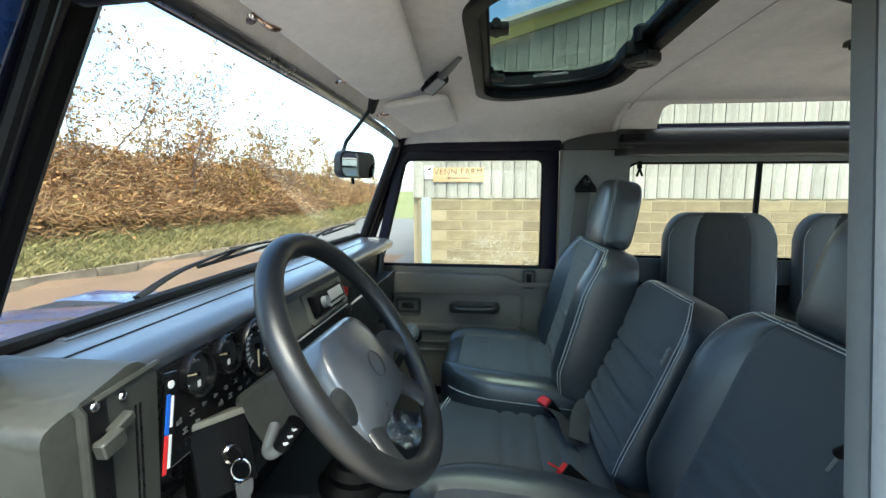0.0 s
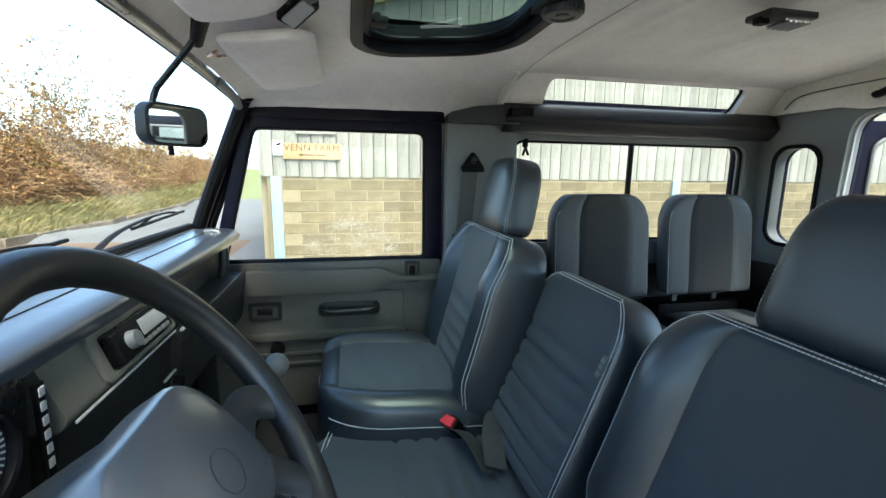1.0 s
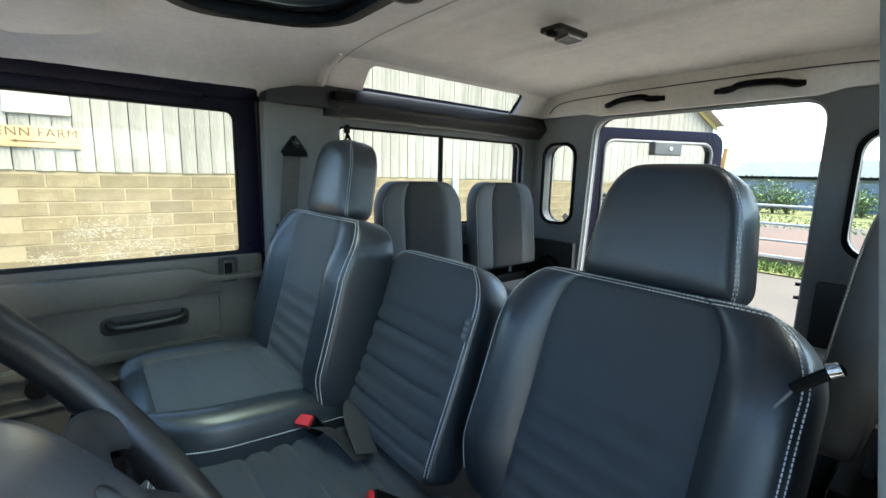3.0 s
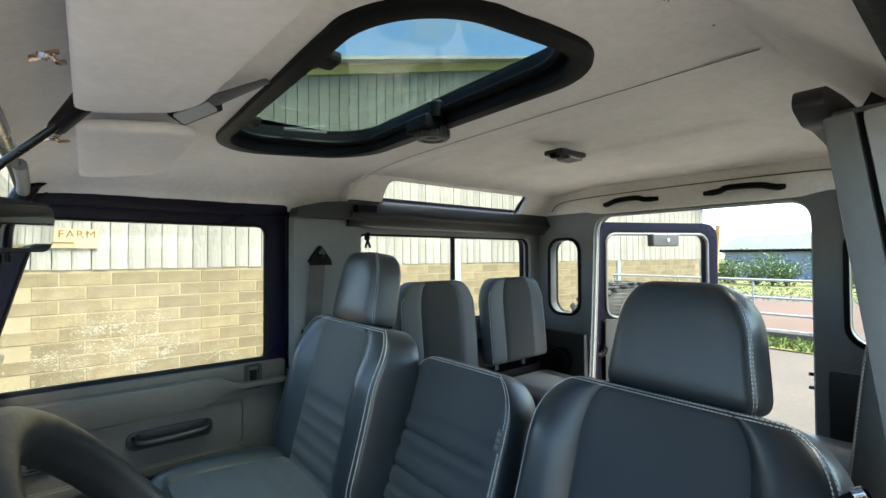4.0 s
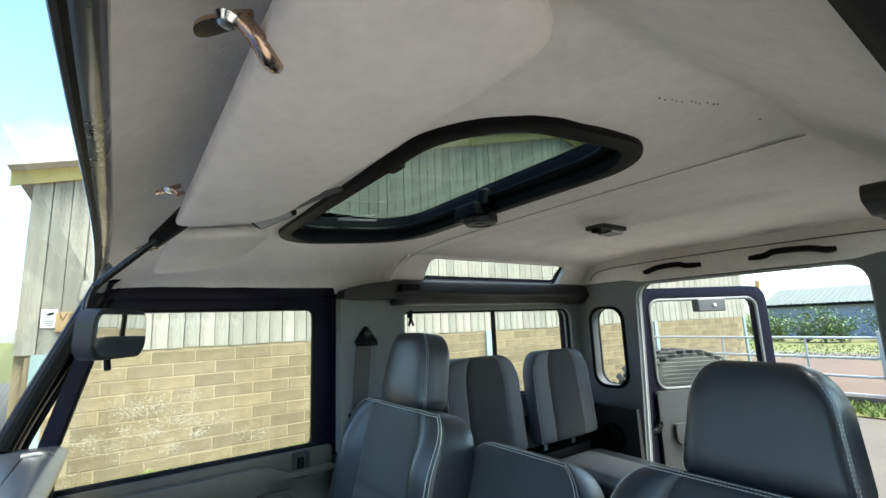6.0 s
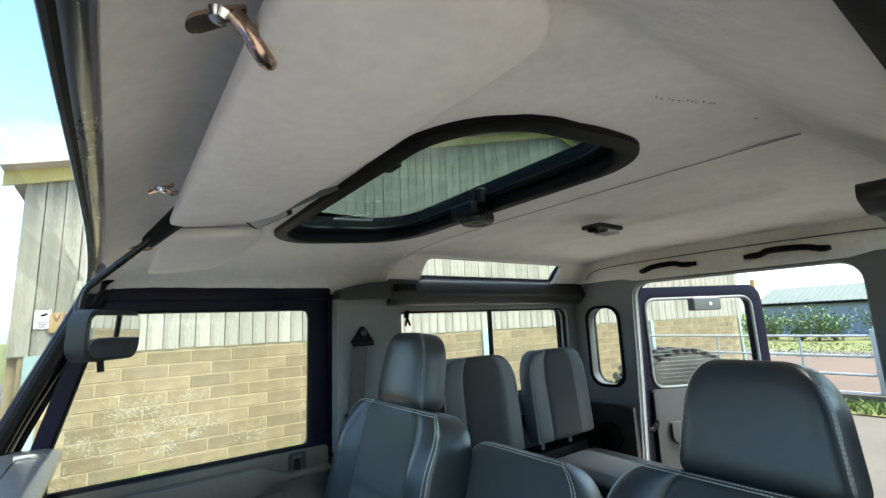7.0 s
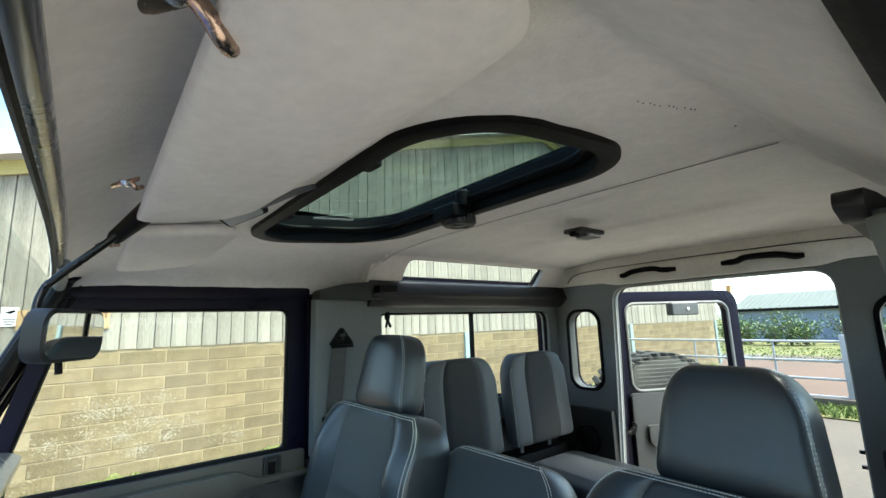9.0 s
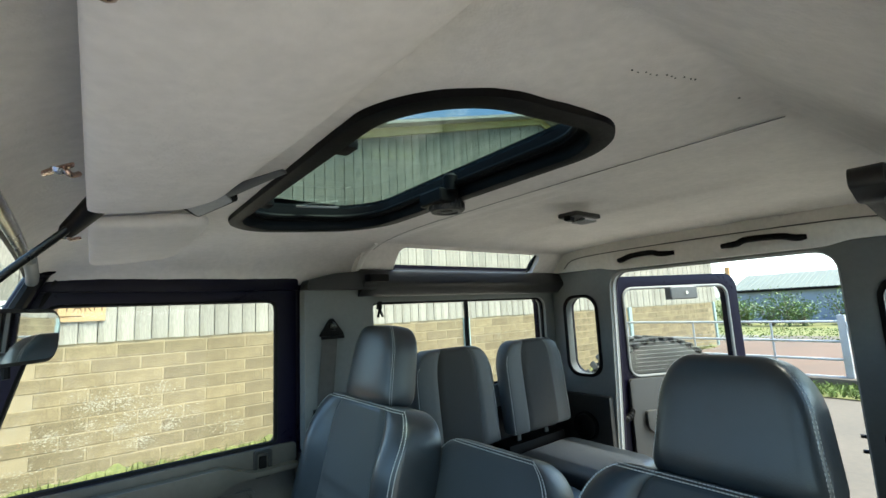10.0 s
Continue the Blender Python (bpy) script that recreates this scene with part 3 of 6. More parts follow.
# road wheels
def road_wheel(x, sy):
    m = axis_frame((x, side(sy, 0.72), 0.385), (0, sy, 0), (1, 0, 0))
    tyre = [(0.20, -0.105), (0.30, -0.118), (0.345, -0.105), (0.375, -0.075), (0.385, 0), (0.375, 0.075), (0.345, 0.105), (0.30, 0.118), (0.20, 0.105), (0.19, 0), (0.20, -0.105)]
    w = part("wheel", turned(tyre, m, 40), RUBBER, car, "black off-road tyre")
    part("rim", turned([(0, 0.05), (0.10, 0.055), (0.16, 0.07), (0.20, 0.09), (0.203, -0.09), (0, -0.09)], m, 28), GREY_TRIM, w)


for x in (-1.02, 1.32):
    for sy in (-1, 1):
        road_wheel(x, sy)


# ---- doors ----
def passenger_door():
    d = thing("passenger_door", (-0.24, 0.76, 0.8), "closed front door with dark moulded trim card and clear window", "car door")
    win = rounded([(-0.205, 1.318), (-0.095, 1.752), (0.455, 1.752), (0.455, 1.318)], [0.02, 0.03, 0.035, 0.02])
    part("frame", panel([rounded([(-0.262, 1.23), (-0.118, 1.797), (0.512, 1.797), (0.514, 1.23)], 0.02), win], 0.045, yz(0.742), 0.006), NAVY, d, "dark navy painted window frame")
    part("window_channel", sweep([(a, 0.752, b) for a, b in win], 0.009, 8, closed=True), RUBBER, d, "black window channel")
    g = part("window_pane", panel([win], 0.004, yz(0.762)), CLEAR, d, "clear window pane")
    g.visible_shadow = False
    part("skin", panel([rounded([(-0.28, 0.72), (-0.262, 1.31), (0.514, 1.31), (0.514, 0.72)], 0.01)], 0.03, yz(0.76), 0.004), NAVY, d)
    part("trim_card", panel([rounded([(-0.262, 0.80), (-0.250, 1.262), (0.508, 1.262), (0.508, 0.80)], 0.012)], 0.022, yz(0.738), 0.004), DOOR_TRIM, d, "dark grey moulded trim card")
    # long armrest moulding: a wedge that narrows to the rear
    part("armrest", panel([rounded([(-0.20, 1.215), (-0.20, 1.292), (0.30, 1.292), (0.37, 1.262), (0.508, 1.262), (0.508, 1.248), (0.33, 1.248), (0.26, 1.215)], 0.012)], 0.045, yz(0.697), 0.010),
         DOOR_TRIM, d, "dark grey armrest moulding", sharp=60)
    part("cap", panel([rounded([(-0.25, 1.258), (-0.245, 1.315), (0.508, 1.315), (0.508, 1.258)], 0.012)], 0.022, yz(0.731), 0.008), DOOR_TRIM, d)
    part("recess_frame", panel([rrect(0.10, 1.135, 0.58, 0.150, 0.02), rrect(0.10, 1.139, 0.555, 0.128, 0.016)], 0.010, yz(0.730), 0.004), DOOR_TRIM, d)
    part("lower_ridge", panel([rounded([(-0.22, 1.052), (-0.22, 1.072), (0.36, 1.072), (0.385, 1.060), (0.36, 1.052)], 0.005)], 0.022, yz(0.716), 0.006), DOOR_TRIM, d)
    part("lower_ridge", box((0.74, 0.012, 0.010), (0.13, 0.732, 0.998), 0.004), DOOR_TRIM, d)
    part("lower_ridge", box((0.74, 0.012, 0.008), (0.13, 0.732, 0.962), 0.003), DOOR_TRIM, d)
    part("pull_handle", sweep(smooth_path([(0.105, 0.733, 1.158), (0.112, 0.712, 1.150), (0.14, 0.703, 1.148), (0.24, 0.703, 1.150), (0.275, 0.712, 1.154), (0.282, 0.733, 1.162)], 5), 0.010, 10), DARK_TRIM, d, "black pull handle")
    part("pull_plate", panel([rrect(0.19, 1.148, 0.21, 0.05, 0.02)], 0.006, yz(0.732), 0.002), DARK_TRIM, d)
    lat = part("latch_plate", panel([rrect(0.408, 1.275, 0.052, 0.078, 0.010), rrect(0.408, 1.275, 0.030, 0.056, 0.006)], 0.014, yz(0.722), 0.004), DARK_TRIM, d, "black latch surround")
    part("latch_lever", box((0.020, 0.014, 0.044), (0.408, 0.729, 1.272), 0.004), RUBBER, lat, "black latch lever")
    rel = part("release_plate", panel([rrect(-0.085, 1.152, 0.105, 0.062, 0.008), rrect(-0.085, 1.152, 0.08, 0.040, 0.006)], 0.010, yz(0.727), 0.003), DARK_TRIM, d, "black release surround")
    part("release_lever", box((0.05, 0.010, 0.022), (-0.085, 0.728, 1.152), 0.004), GLOSS_BLACK, rel, "glossy black release lever")
    part("winder_boss", turned([(0, -0.02), (0.022, -0.02), (0.024, -0.012), (0.024, 0)], axis_frame((-0.05, 0.73, 1.02), (0, 1, 0), (1, 0, 0)), 16), RUBBER, d)
    return d


passenger_door()


def driver_door():
    """Stands open behind the camera's way in, square to the car."""
    hx, hy = -0.275, -0.86
    d = thing("driver_door", (hx, hy, 0.8), "wide open front door with dark moulded trim", "car door")

    def out(a, b, c):
        ca, sa = math.cos(radians(-82)), math.sin(radians(-82))
        return Vector((hx + a * ca - c * sa * -1, hy + a * sa - c * ca, b))
    win = rounded([(0.07, 1.325), (0.17, 1.752), (0.72, 1.752), (0.72, 1.325)], 0.025)
    part("frame", panel([rounded([(0.01, 1.23), (0.15, 1.797), (0.775, 1.797), (0.775, 1.23)], 0.02), win], 0.045, out, 0.004), NAVY, d)
    part("skin", panel([rounded([(0.0, 0.72), (0.0, 1.30), (0.775, 1.30), (0.775, 0.72)], 0.01)], 0.05, out, 0.004), NAVY, d)
    g = part("window_pane", panel([win], 0.004, lambda a, b, c: out(a, b, c + 0.02)), CLEAR, d)
    g.visible_shadow = False


driver_door()


def rear_door():
    hinge, tip = Vector((1.865, 0.475, 0)), Vector((0.535, -0.265, 0)).normalized()
    inner = Vector((-tip.y, tip.x, 0)) * -1     # towards the load space's axis
    d = thing("rear_door", (1.865, 0.475, 0.7), "rear door standing open, dark navy frame, grey trim, heated window", "car door")

    def at(a, b, c):
        return hinge + tip * a + inner * c + Vector((0, 0, b))
    win = rrect(0.390, 1.550, 0.58, 0.405, 0.05)
    part("frame", panel([rrect(0.375, 1.26, 0.74, 1.10, 0.07), win], 0.04, lambda a, b, c: at(a, b, -c), 0.008), NAVY, d, "dark navy painted frame")
    part("window_seal", sweep([at(a, b, 0.002) for a, b in win], 0.007, 8, closed=True), GREY_TRIM, d, "grey window seal")
    g = part("window_pane", panel([win], 0.004, lambda a, b, c: at(a, b, -0.02 - c)), CLEAR, d, "clear heated window pane")
    g.visible_shadow = False
    for k in range(9):
        part("heater_line", sweep([at(0.15, 1.37 + 0.018 * k, -0.017), at(0.62, 1.37 + 0.018 * k, -0.017)], 0.0008, 4), GREY_TRIM, d)
    part("trim_card", panel([rrect(0.43, 1.02, 0.70, 0.64, 0.02)], 0.02, lambda a, b, c: at(a, b, c), 0.006), REAR_CARD, d, "mid grey moulded trim card")
    part("trim_step", panel([rounded([(0.14, 1.13), (0.14, 1.20), (0.72, 1.20), (0.72, 1.13), (0.34, 1.13), (0.31, 1.10), (0.17, 1.10)], 0.015)], 0.022, lambda a, b, c: at(a, b, 0.018 + c), 0.006), REAR_CARD, d)
    motor = part("wiper_motor", box((0.15, 0.045, 0.062), (0, 0, 0), 0.012, 3), GREY_VINYL, d, "mid grey wiper motor cover")
    motor.matrix_basis = d.matrix_basis @ Matrix.Identity(4)
    motor.matrix_parent_inverse = d.matrix_basis.inverted()
    motor.matrix_basis = axis_frame(at(0.40, 1.722, 0.025), (0, 0, 1), tip)
    part("motor_bolt", turned([(0, 0), (0.008, 0), (0.008, 0.006), (0, 0.006)], axis_frame(at(0.41, 1.722, 0.047), inner, tip), 10), CHROME, d)
    for z in (1.78, 1.755, 1.23, 1.16):
        part("bolt", turned([(0, 0), (0.009, 0), (0.007, 0.007), (0, 0.008)], axis_frame(at(0.045, z, 0.001), inner, tip), 10), CHROME, d, "bright bolt head")
    part("hinge", box((0.06, 0.02, 0.05), at(0.0, 1.24, -0.01), 0.006), DARK_TRIM, d, "black door hinge")
    # corrugated wiring gaiter
    pts = smooth_path([(1.80, 0.47, 1.19), (1.84, 0.43, 1.175), (1.90, 0.42, 1.185), at(0.08, 1.205, 0.012)], 9)
    part("wiring_gaiter", sweep(pts, lambda t: 0.0125 + 0.0035 * math.sin(t * 120), 10), RUBBER, d, "black corrugated wiring gaiter")
    part("hinge_bracket", box((0.03, 0.05, 0.07), (1.80, 0.468, 1.215), 0.006), DARK_TRIM, d)
    # spare wheel on the outer face
    wm = axis_frame(at(0.36, 1.12, -0.20), inner, tip)
    tyre = [(0.20, -0.105), (0.30, -0.118), (0.345, -0.105), (0.372, -0.075), (0.375, 0), (0.372, 0.075), (0.345, 0.105), (0.30, 0.118), (0.20, 0.105), (0.19, 0), (0.20, -0.105)]
    wheel = part("spare_wheel", turned(tyre, wm, 48), TYRE, d, "black off-road spare tyre")
    part("rim", turned([(0, 0.03), (0.10, 0.035), (0.16, 0.06), (0.20, 0.09), (0.203, -0.09), (0, -0.09)], wm, 32), GREY_TRIM, wheel)
    lug = bmesh.new()
    for k in range(46):
        a = 2 * math.pi * k / 46
        for side in (-1, 1):
            m = wm @ Matrix.Rotation(a + side * 0.03, 4, "Z") @ Matrix.Translation((0.378, 0, side * 0.058)) @ Matrix.Rotation(side * 0.35, 4, "X")
            box((0.022, 0.030, 0.085), (0, 0, 0), 0.004, 1, m, lug)
    part("tread_block", lug, TYRE, wheel)["kind"] = "stuff"


rear_door()


# ---- seats ----
def back_frame(base, lean):
    """Places (across, along, out) for a backrest that leans back by that many degrees."""
    a = radians(lean)
    b = Vector(base)

    def at(x, y, z):
        bend = 0.10 * (y - 0.25) ** 2           # a slight hollow along the back
        return b + Vector((math.sin(a) * y - math.cos(a) * (z + bend), x, math.cos(a) * y + math.sin(a) * (z + bend)))
    return at


def seat_frame(base, tilt):
    """Places (across, along to the front, up) for a cushion."""
    a = radians(tilt)
    b = Vector(base)

    def at(x, y, z):
        return b + Vector((-math.cos(a) * y - math.sin(a) * z * -1 * 0, x, math.sin(a) * y + z))
    return at


def round_top(w, top=0.06, foot=0.05, wedge=0.0, length=0.45, bow=0.75):
    """Half width along a pad, with rounded ends."""
    def f(t):
        h = w * (1 - wedge * t)
        a = clamp((t * length - (length - top)) / top)
        c = clamp((foot - t * length) / foot)
        return h - top * bow * (1 - math.sqrt(max(0, 1 - a * a))) - foot * 0.5 * (1 - math.sqrt(max(0, 1 - c * c)))
    return f


def groove(d, w):
    return max(0.0, 1 - (d / w) ** 2) ** 2 if abs(d) < w else 0.0


def front_seat(name, label, y, top_z, head_z, reclined=20.0, back_x=0.525, hl=0.205, hw=0.132, set_back=0.0, shoulder=0.13, drop=0.0, half=0.252, deep=0.06):
    s = thing(name, (0.32, y, 0.93), label, "car seat", "front seats")
    # cushion
    at = seat_frame((0.565, y, 0.978 - drop), 4.5)
    cw_ = round_top(0.255, 0.17, 0.04, 0.0, 0.46)

    def rel(u, v):
        side = 0.028 * ease(0.55, 0.85, abs(u)) * ease(-1.0, -0.2, v)
        pleat = -0.008 * sum(groove(v - q, 0.05) for q in (-0.55, -0.30, -0.05, 0.20, 0.45)) * (1 - ease(0.58, 0.66, abs(u)))
        seam = -0.010 * groove(abs(u) - 0.66, 0.04) * (1 - ease(0.74, 0.84, v)) - 0.008 * groove(v - 0.78, 0.04) * (1 - ease(0.6, 0.7, abs(u)))
        return side + pleat + seam + 0.012 * (1 - u * u)
    pcs, face = pillow(cw_, 0.46, 0.072, 0.072, at, 7, 34, 40, rel,
                       lambda u, v, on: "insert" if on and abs(u) < 0.66 and v < 0.78 else "cushion")
    part("cushion", pcs["cushion"], LEATHER, s, "black leather cushion sides", sharp=70)
    part("cushion_insert", pcs["insert"], CLOTH, s, "pleated black cloth insert", sharp=70)
    st = bmesh.new()
    edge_line = [at(cw_(t) * 1.003, 0.46 * t, 0.034) for t in steps(0.1, 0.93, 60)]
    other = [at(-cw_(t) * 1.003, 0.46 * t, 0.034) for t in steps(0.1, 0.93, 60)]
    frontl = [at(cw_(0.93) * u, 0.46 * (0.93 + 0.075 * (1 - u * u)), 0.034) for u in steps(-1, 1, 40)]
    for line in (edge_line, other, frontl):
        stitches(line, bm=st, w=0.0011)
    part("cushion_stitching", st, THREAD, s, "white twin stitching")
    # backrest
    L = (top_z - 1.0) / math.cos(radians(reclined))
    bt = back_frame((back_x, y, 1.0), reclined)
    bw = round_top(half, shoulder, 0.05, 0.0, L, 0.9)

    def rel_b(u, v):
        inset = 0.56
        side = 0.040 * ease(inset - 0.04, inset + 0.22, abs(u)) * (1 - 0.75 * ease(0.35, 1.0, v)) * ease(-1, -0.5, v)
        pleat = -0.007 * sum(groove(v - q, 0.045) for q in (-0.72, -0.54, -0.36, -0.18, 0.0)) * (1 - ease(inset - 0.06, inset, abs(u)))
        seam = -0.010 * groove(abs(u) - inset, 0.03) - 0.010 * groove(v - 0.22, 0.025) * (1 - ease(inset - 0.04, inset, abs(u)))
        return side + pleat + seam
    pcs, bface = pillow(bw, L, 0.062, 0.055, bt, 7, 44, 48, rel_b,
                        lambda u, v, on: "insert" if on and abs(u) < 0.56 and v < 0.93 else "backrest")
    part("backrest", pcs["backrest"], LEATHER, s, "black leather side bolsters", sharp=70)
    part("backrest_insert", pcs["insert"], CLOTH, s, "black cloth backrest insert", sharp=70)
    seams = bmesh.new()
    for line in ([bface(u, 0.22, 0.0002) for u in steps(-0.55, 0.55, 30)], [bface(0.56, v, 0.0004) for v in steps(-0.9, 0.93, 50)], [bface(-0.56, v, 0.0004) for v in steps(-0.9, 0.93, 50)]):
        sweep(line, 0.0013, 5, bm=seams)
    part("backrest_seams", seams, RUBBER, s, "dark sewn seams")
    st = bmesh.new()
    for e in (0.955, 0.978):
        for sg in (-1, 1):
            stitches([bface(sg * e, v, 0.0008) for v in steps(-0.85, e, 120)], bm=st, w=0.0010)
        stitches([bface(u, e, 0.0008) for u in steps(-e, e, 60)], bm=st, w=0.0010)
    part("backrest_stitching", st, THREAD, s, "white twin stitching")
    # headrest on two posts
    up = back_frame((back_x + math.sin(radians(reclined)) * (head_z - 1.0) / math.cos(radians(reclined)) - 0.004 + set_back, y, head_z), 10.0)
    hw = round_top(hw, 0.080, 0.03, 0.20, hl, 0.65)
    pcs, hface = pillow(hw, hl, deep * 0.92, deep, up, 6.0, 34, 30, lambda u, v: 0.006 * (1 - u * u) * (1 - 0.5 * v))
    hr = part("headrest", pcs["body"], LEATHER, s, "black leather headrest", sharp=80)
    for sg in (-1, 1):
        st = bmesh.new()
        for k in (0.0, 0.004):
            stitches([hface(sg * (0.955 + k * 6), v, 0.0008) for v in steps(-0.97, 0.97, 60)], bm=st, w=0.00045, dash=0.0038, gap=0.0026)
        part("headrest_stitching", st, THREAD, hr, "pale twin stitching")
    for sg in (-1, 1):
        part("headrest_post", sweep([up(sg * 0.06, 0.03, 0), up(sg * 0.06, -0.08, 0)], 0.006, 10), CHROME, hr, "bright steel post")
    part("recliner", box((0.09, 0.03, 0.10), (0.515, y + (0.24 if y > 0 else -0.24), 1.0), 0.012), RUBBER, s, "black hinge cover")
    part("plinth", box((0.42, 0.44, 0.05), (0.335, y, 0.935), 0.01), RUBBER, s)
    return s, bt


front_seat("passenger_seat", "black leather front seat with pleated cloth centre and raised headrest", 0.415, 1.455, 1.454, 15.0, 0.505, hw=0.128, shoulder=0.09, deep=0.050)
front_seat("driver_seat", "black leather driver's seat with smooth cloth centre panel", -0.396, 1.405, 1.398, 20.0, 0.625, 0.200, 0.124, 0.030, 0.10, 0.04, 0.228)


def centre_seat():
    y = 0.045
    s = thing("jump_seat", (0.32, y, 0.93), "narrow black cloth centre seat with horizontal pleats and white stitching", "car seat", "front seats")
    at = seat_frame((0.545, y, 0.932), 3.0)
    w = round_top(0.175, 0.05, 0.03, 0.0, 0.44)

    def rel(u, v):
        return -0.011 * sum(groove(v - q, 0.045) for q in (-0.70, -0.48, -0.26, -0.04, 0.18)) * (1 - ease(0.84, 0.925, abs(u))) + 0.008 * (1 - u * u)
    pcs, face = pillow(w, 0.44, 0.055, 0.06, at, 8, 24, 56, rel)
    part("cushion", pcs["body"], CLOTH, s, "pleated black cloth cushion", sharp=70)
    st = bmesh.new()
    for k in (0.0, 0.01):
        stitches([at(w(0.9) * u, 0.44 * (0.905 + k * 2 + 0.05 * (1 - u * u)), 0.056) for u in steps(-0.97, 0.97, 40)], bm=st, w=0.0011)
    part("cushion_stitching", st, THREAD, s, "white twin stitching")
    L = 0.425
    bt = back_frame((0.560, y, 0.990), 22.0)
    bw = round_top(0.185, 0.095, 0.03, 0.05, L, 0.9)

    def rel_b(u, v):
        return -0.009 * sum(groove(v - q, 0.034) for q in (-0.82, -0.63, -0.44, -0.25, -0.06, 0.13, 0.32)) * (1 - ease(0.84, 0.925, abs(u))) + 0.006 * (1 - u * u)
    pcs, bface = pillow(bw, L, 0.055, 0.070, bt, 6, 30, 70, rel_b, lambda u, v, on: "face" if on and abs(u) < 0.94 and v < 0.955 else "shell")
    part("backrest", pcs["face"], CLOTH, s, "black cloth backrest with seven pleats", sharp=70)
    part("backrest_shell", pcs["shell"], LEATHER, s, "black vinyl sides and back", sharp=70)
    st = bmesh.new()
    for e in (0.950, 0.975):
        for sg in (-1, 1):
            stitches([bface(sg * e, v, 0.0030) for v in steps(-0.9, e, 120)], bm=st, w=0.0009)
        stitches([bface(u, e, 0.0010) for u in steps(-e, e, 60)], bm=st, w=0.0009)
    part("backrest_stitching", st, THREAD, s, "white twin stitching")
    t = part("label_tab", box((0.004, 0.014, 0.042), bt(-0.178, 0.30, 0.062), 0.0015, turn=Matrix.Rotation(radians(22), 4, "Y")), GREY_VINYL, s, "small grey woven tab")
    bars = bmesh.new()
    for k in range(3):
        box((0.002, 0.010, 0.006), bt(-0.178, 0.288 + 0.012 * k, 0.0655), 0.0, 1, Matrix.Rotation(radians(22), 4, "Y"), bars)
    part("tab_bar", bars, GREY_TRIM, t)
    return s


centre_seat()


def rear_seat(x, sy, folded, tone):
    """An inward-facing seat against the side window: backrest on two brackets and a hinged cushion."""
    s = thing("folding_seat", (x, side(sy, 0.60), 0.93), "inward-facing folding rear seat, light grey sides and " + tone + " centre", "car seat", "rear seats")

    def at(a, b, c):
        return Vector((x + a, side(sy, 0.618 - c + 0.10 * b), 1.185 + b))
    w = round_top(0.186, 0.115, 0.02, 0.0, 0.365)
    pcs, face = pillow(w, 0.365, 0.040, 0.030, at, 9, 34, 34, lambda u, v: -0.006 * groove(abs(u) - 0.50, 0.03) + 0.006 * (1 - u * u),
                       lambda u, v, on: "centre" if on and abs(u) < 0.50 else "back")
    part("backrest", pcs["back"], GREY_VINYL, s, "light grey vinyl backrest sides", sharp=70)
    part("backrest_centre", pcs["centre"], GREY_CLOTH, s, tone + " cloth centre strip", sharp=70)
    st = bmesh.new()
    for sg in (-1, 1):
        stitches([at(sg * w(t) * 0.965, 0.365 * t, 0.036) for t in steps(0.02, 0.72, 50)], bm=st, w=0.0009)
    stitches([at(w(0.72) * 0.965 * math.cos(q), 0.365 * (0.72 + 0.262 * math.sin(q) ** 0.8), 0.036) for q in steps(0.001, math.pi - 0.001, 60)], bm=st, w=0.0009)
    part("stitching", st, THREAD, s, "pale stitching")
    for sg in (-0.09, 0.09):
        part("bracket", box((0.022, 0.012, 0.16), (x + sg, side(sy, 0.655), 1.14), 0.003), GREY_VINYL, s, "grey steel bracket")
    part("base", box((0.36, 0.10, 0.16), (x, side(sy, 0.67), 1.06), 0.015), RUBBER, s)

    def ct(a, b, c):
        return Vector((x + a, side(sy, 0.60 - b), 1.075 + c - 0.02 * b))
    pcs, cf = pillow(round_top(0.185, 0.06, 0.02, 0.0, 0.40), 0.40, 0.045, 0.045, ct, 8, 26, 26, lambda u, v: -0.005 * groove(abs(u) - 0.50, 0.03),
                     lambda u, v, on: "centre" if on and abs(u) < 0.50 else "pad")
    part("cushion", pcs["pad"], LEATHER, s, "black vinyl cushion", sharp=70)
    part("cushion_centre", pcs["centre"], CLOTH, s, "charcoal cloth cushion centre", sharp=70)
    part("cushion_leg", sweep([ct(0.12, 0.33, -0.04), ct(0.12, 0.33, -0.28)], 0.010, 8), RUBBER, s)
    part("cushion_leg", sweep([ct(-0.12, 0.33, -0.04), ct(-0.12, 0.33, -0.28)], 0.010, 8), RUBBER, s)
    return s


rear_seat(1.065, 1, False, "dark charcoal")
rear_seat(1.510, 1, False, "charcoal")
rear_seat(1.065, -1, False, "charcoal")
rear_seat(1.510, -1, False, "charcoal")


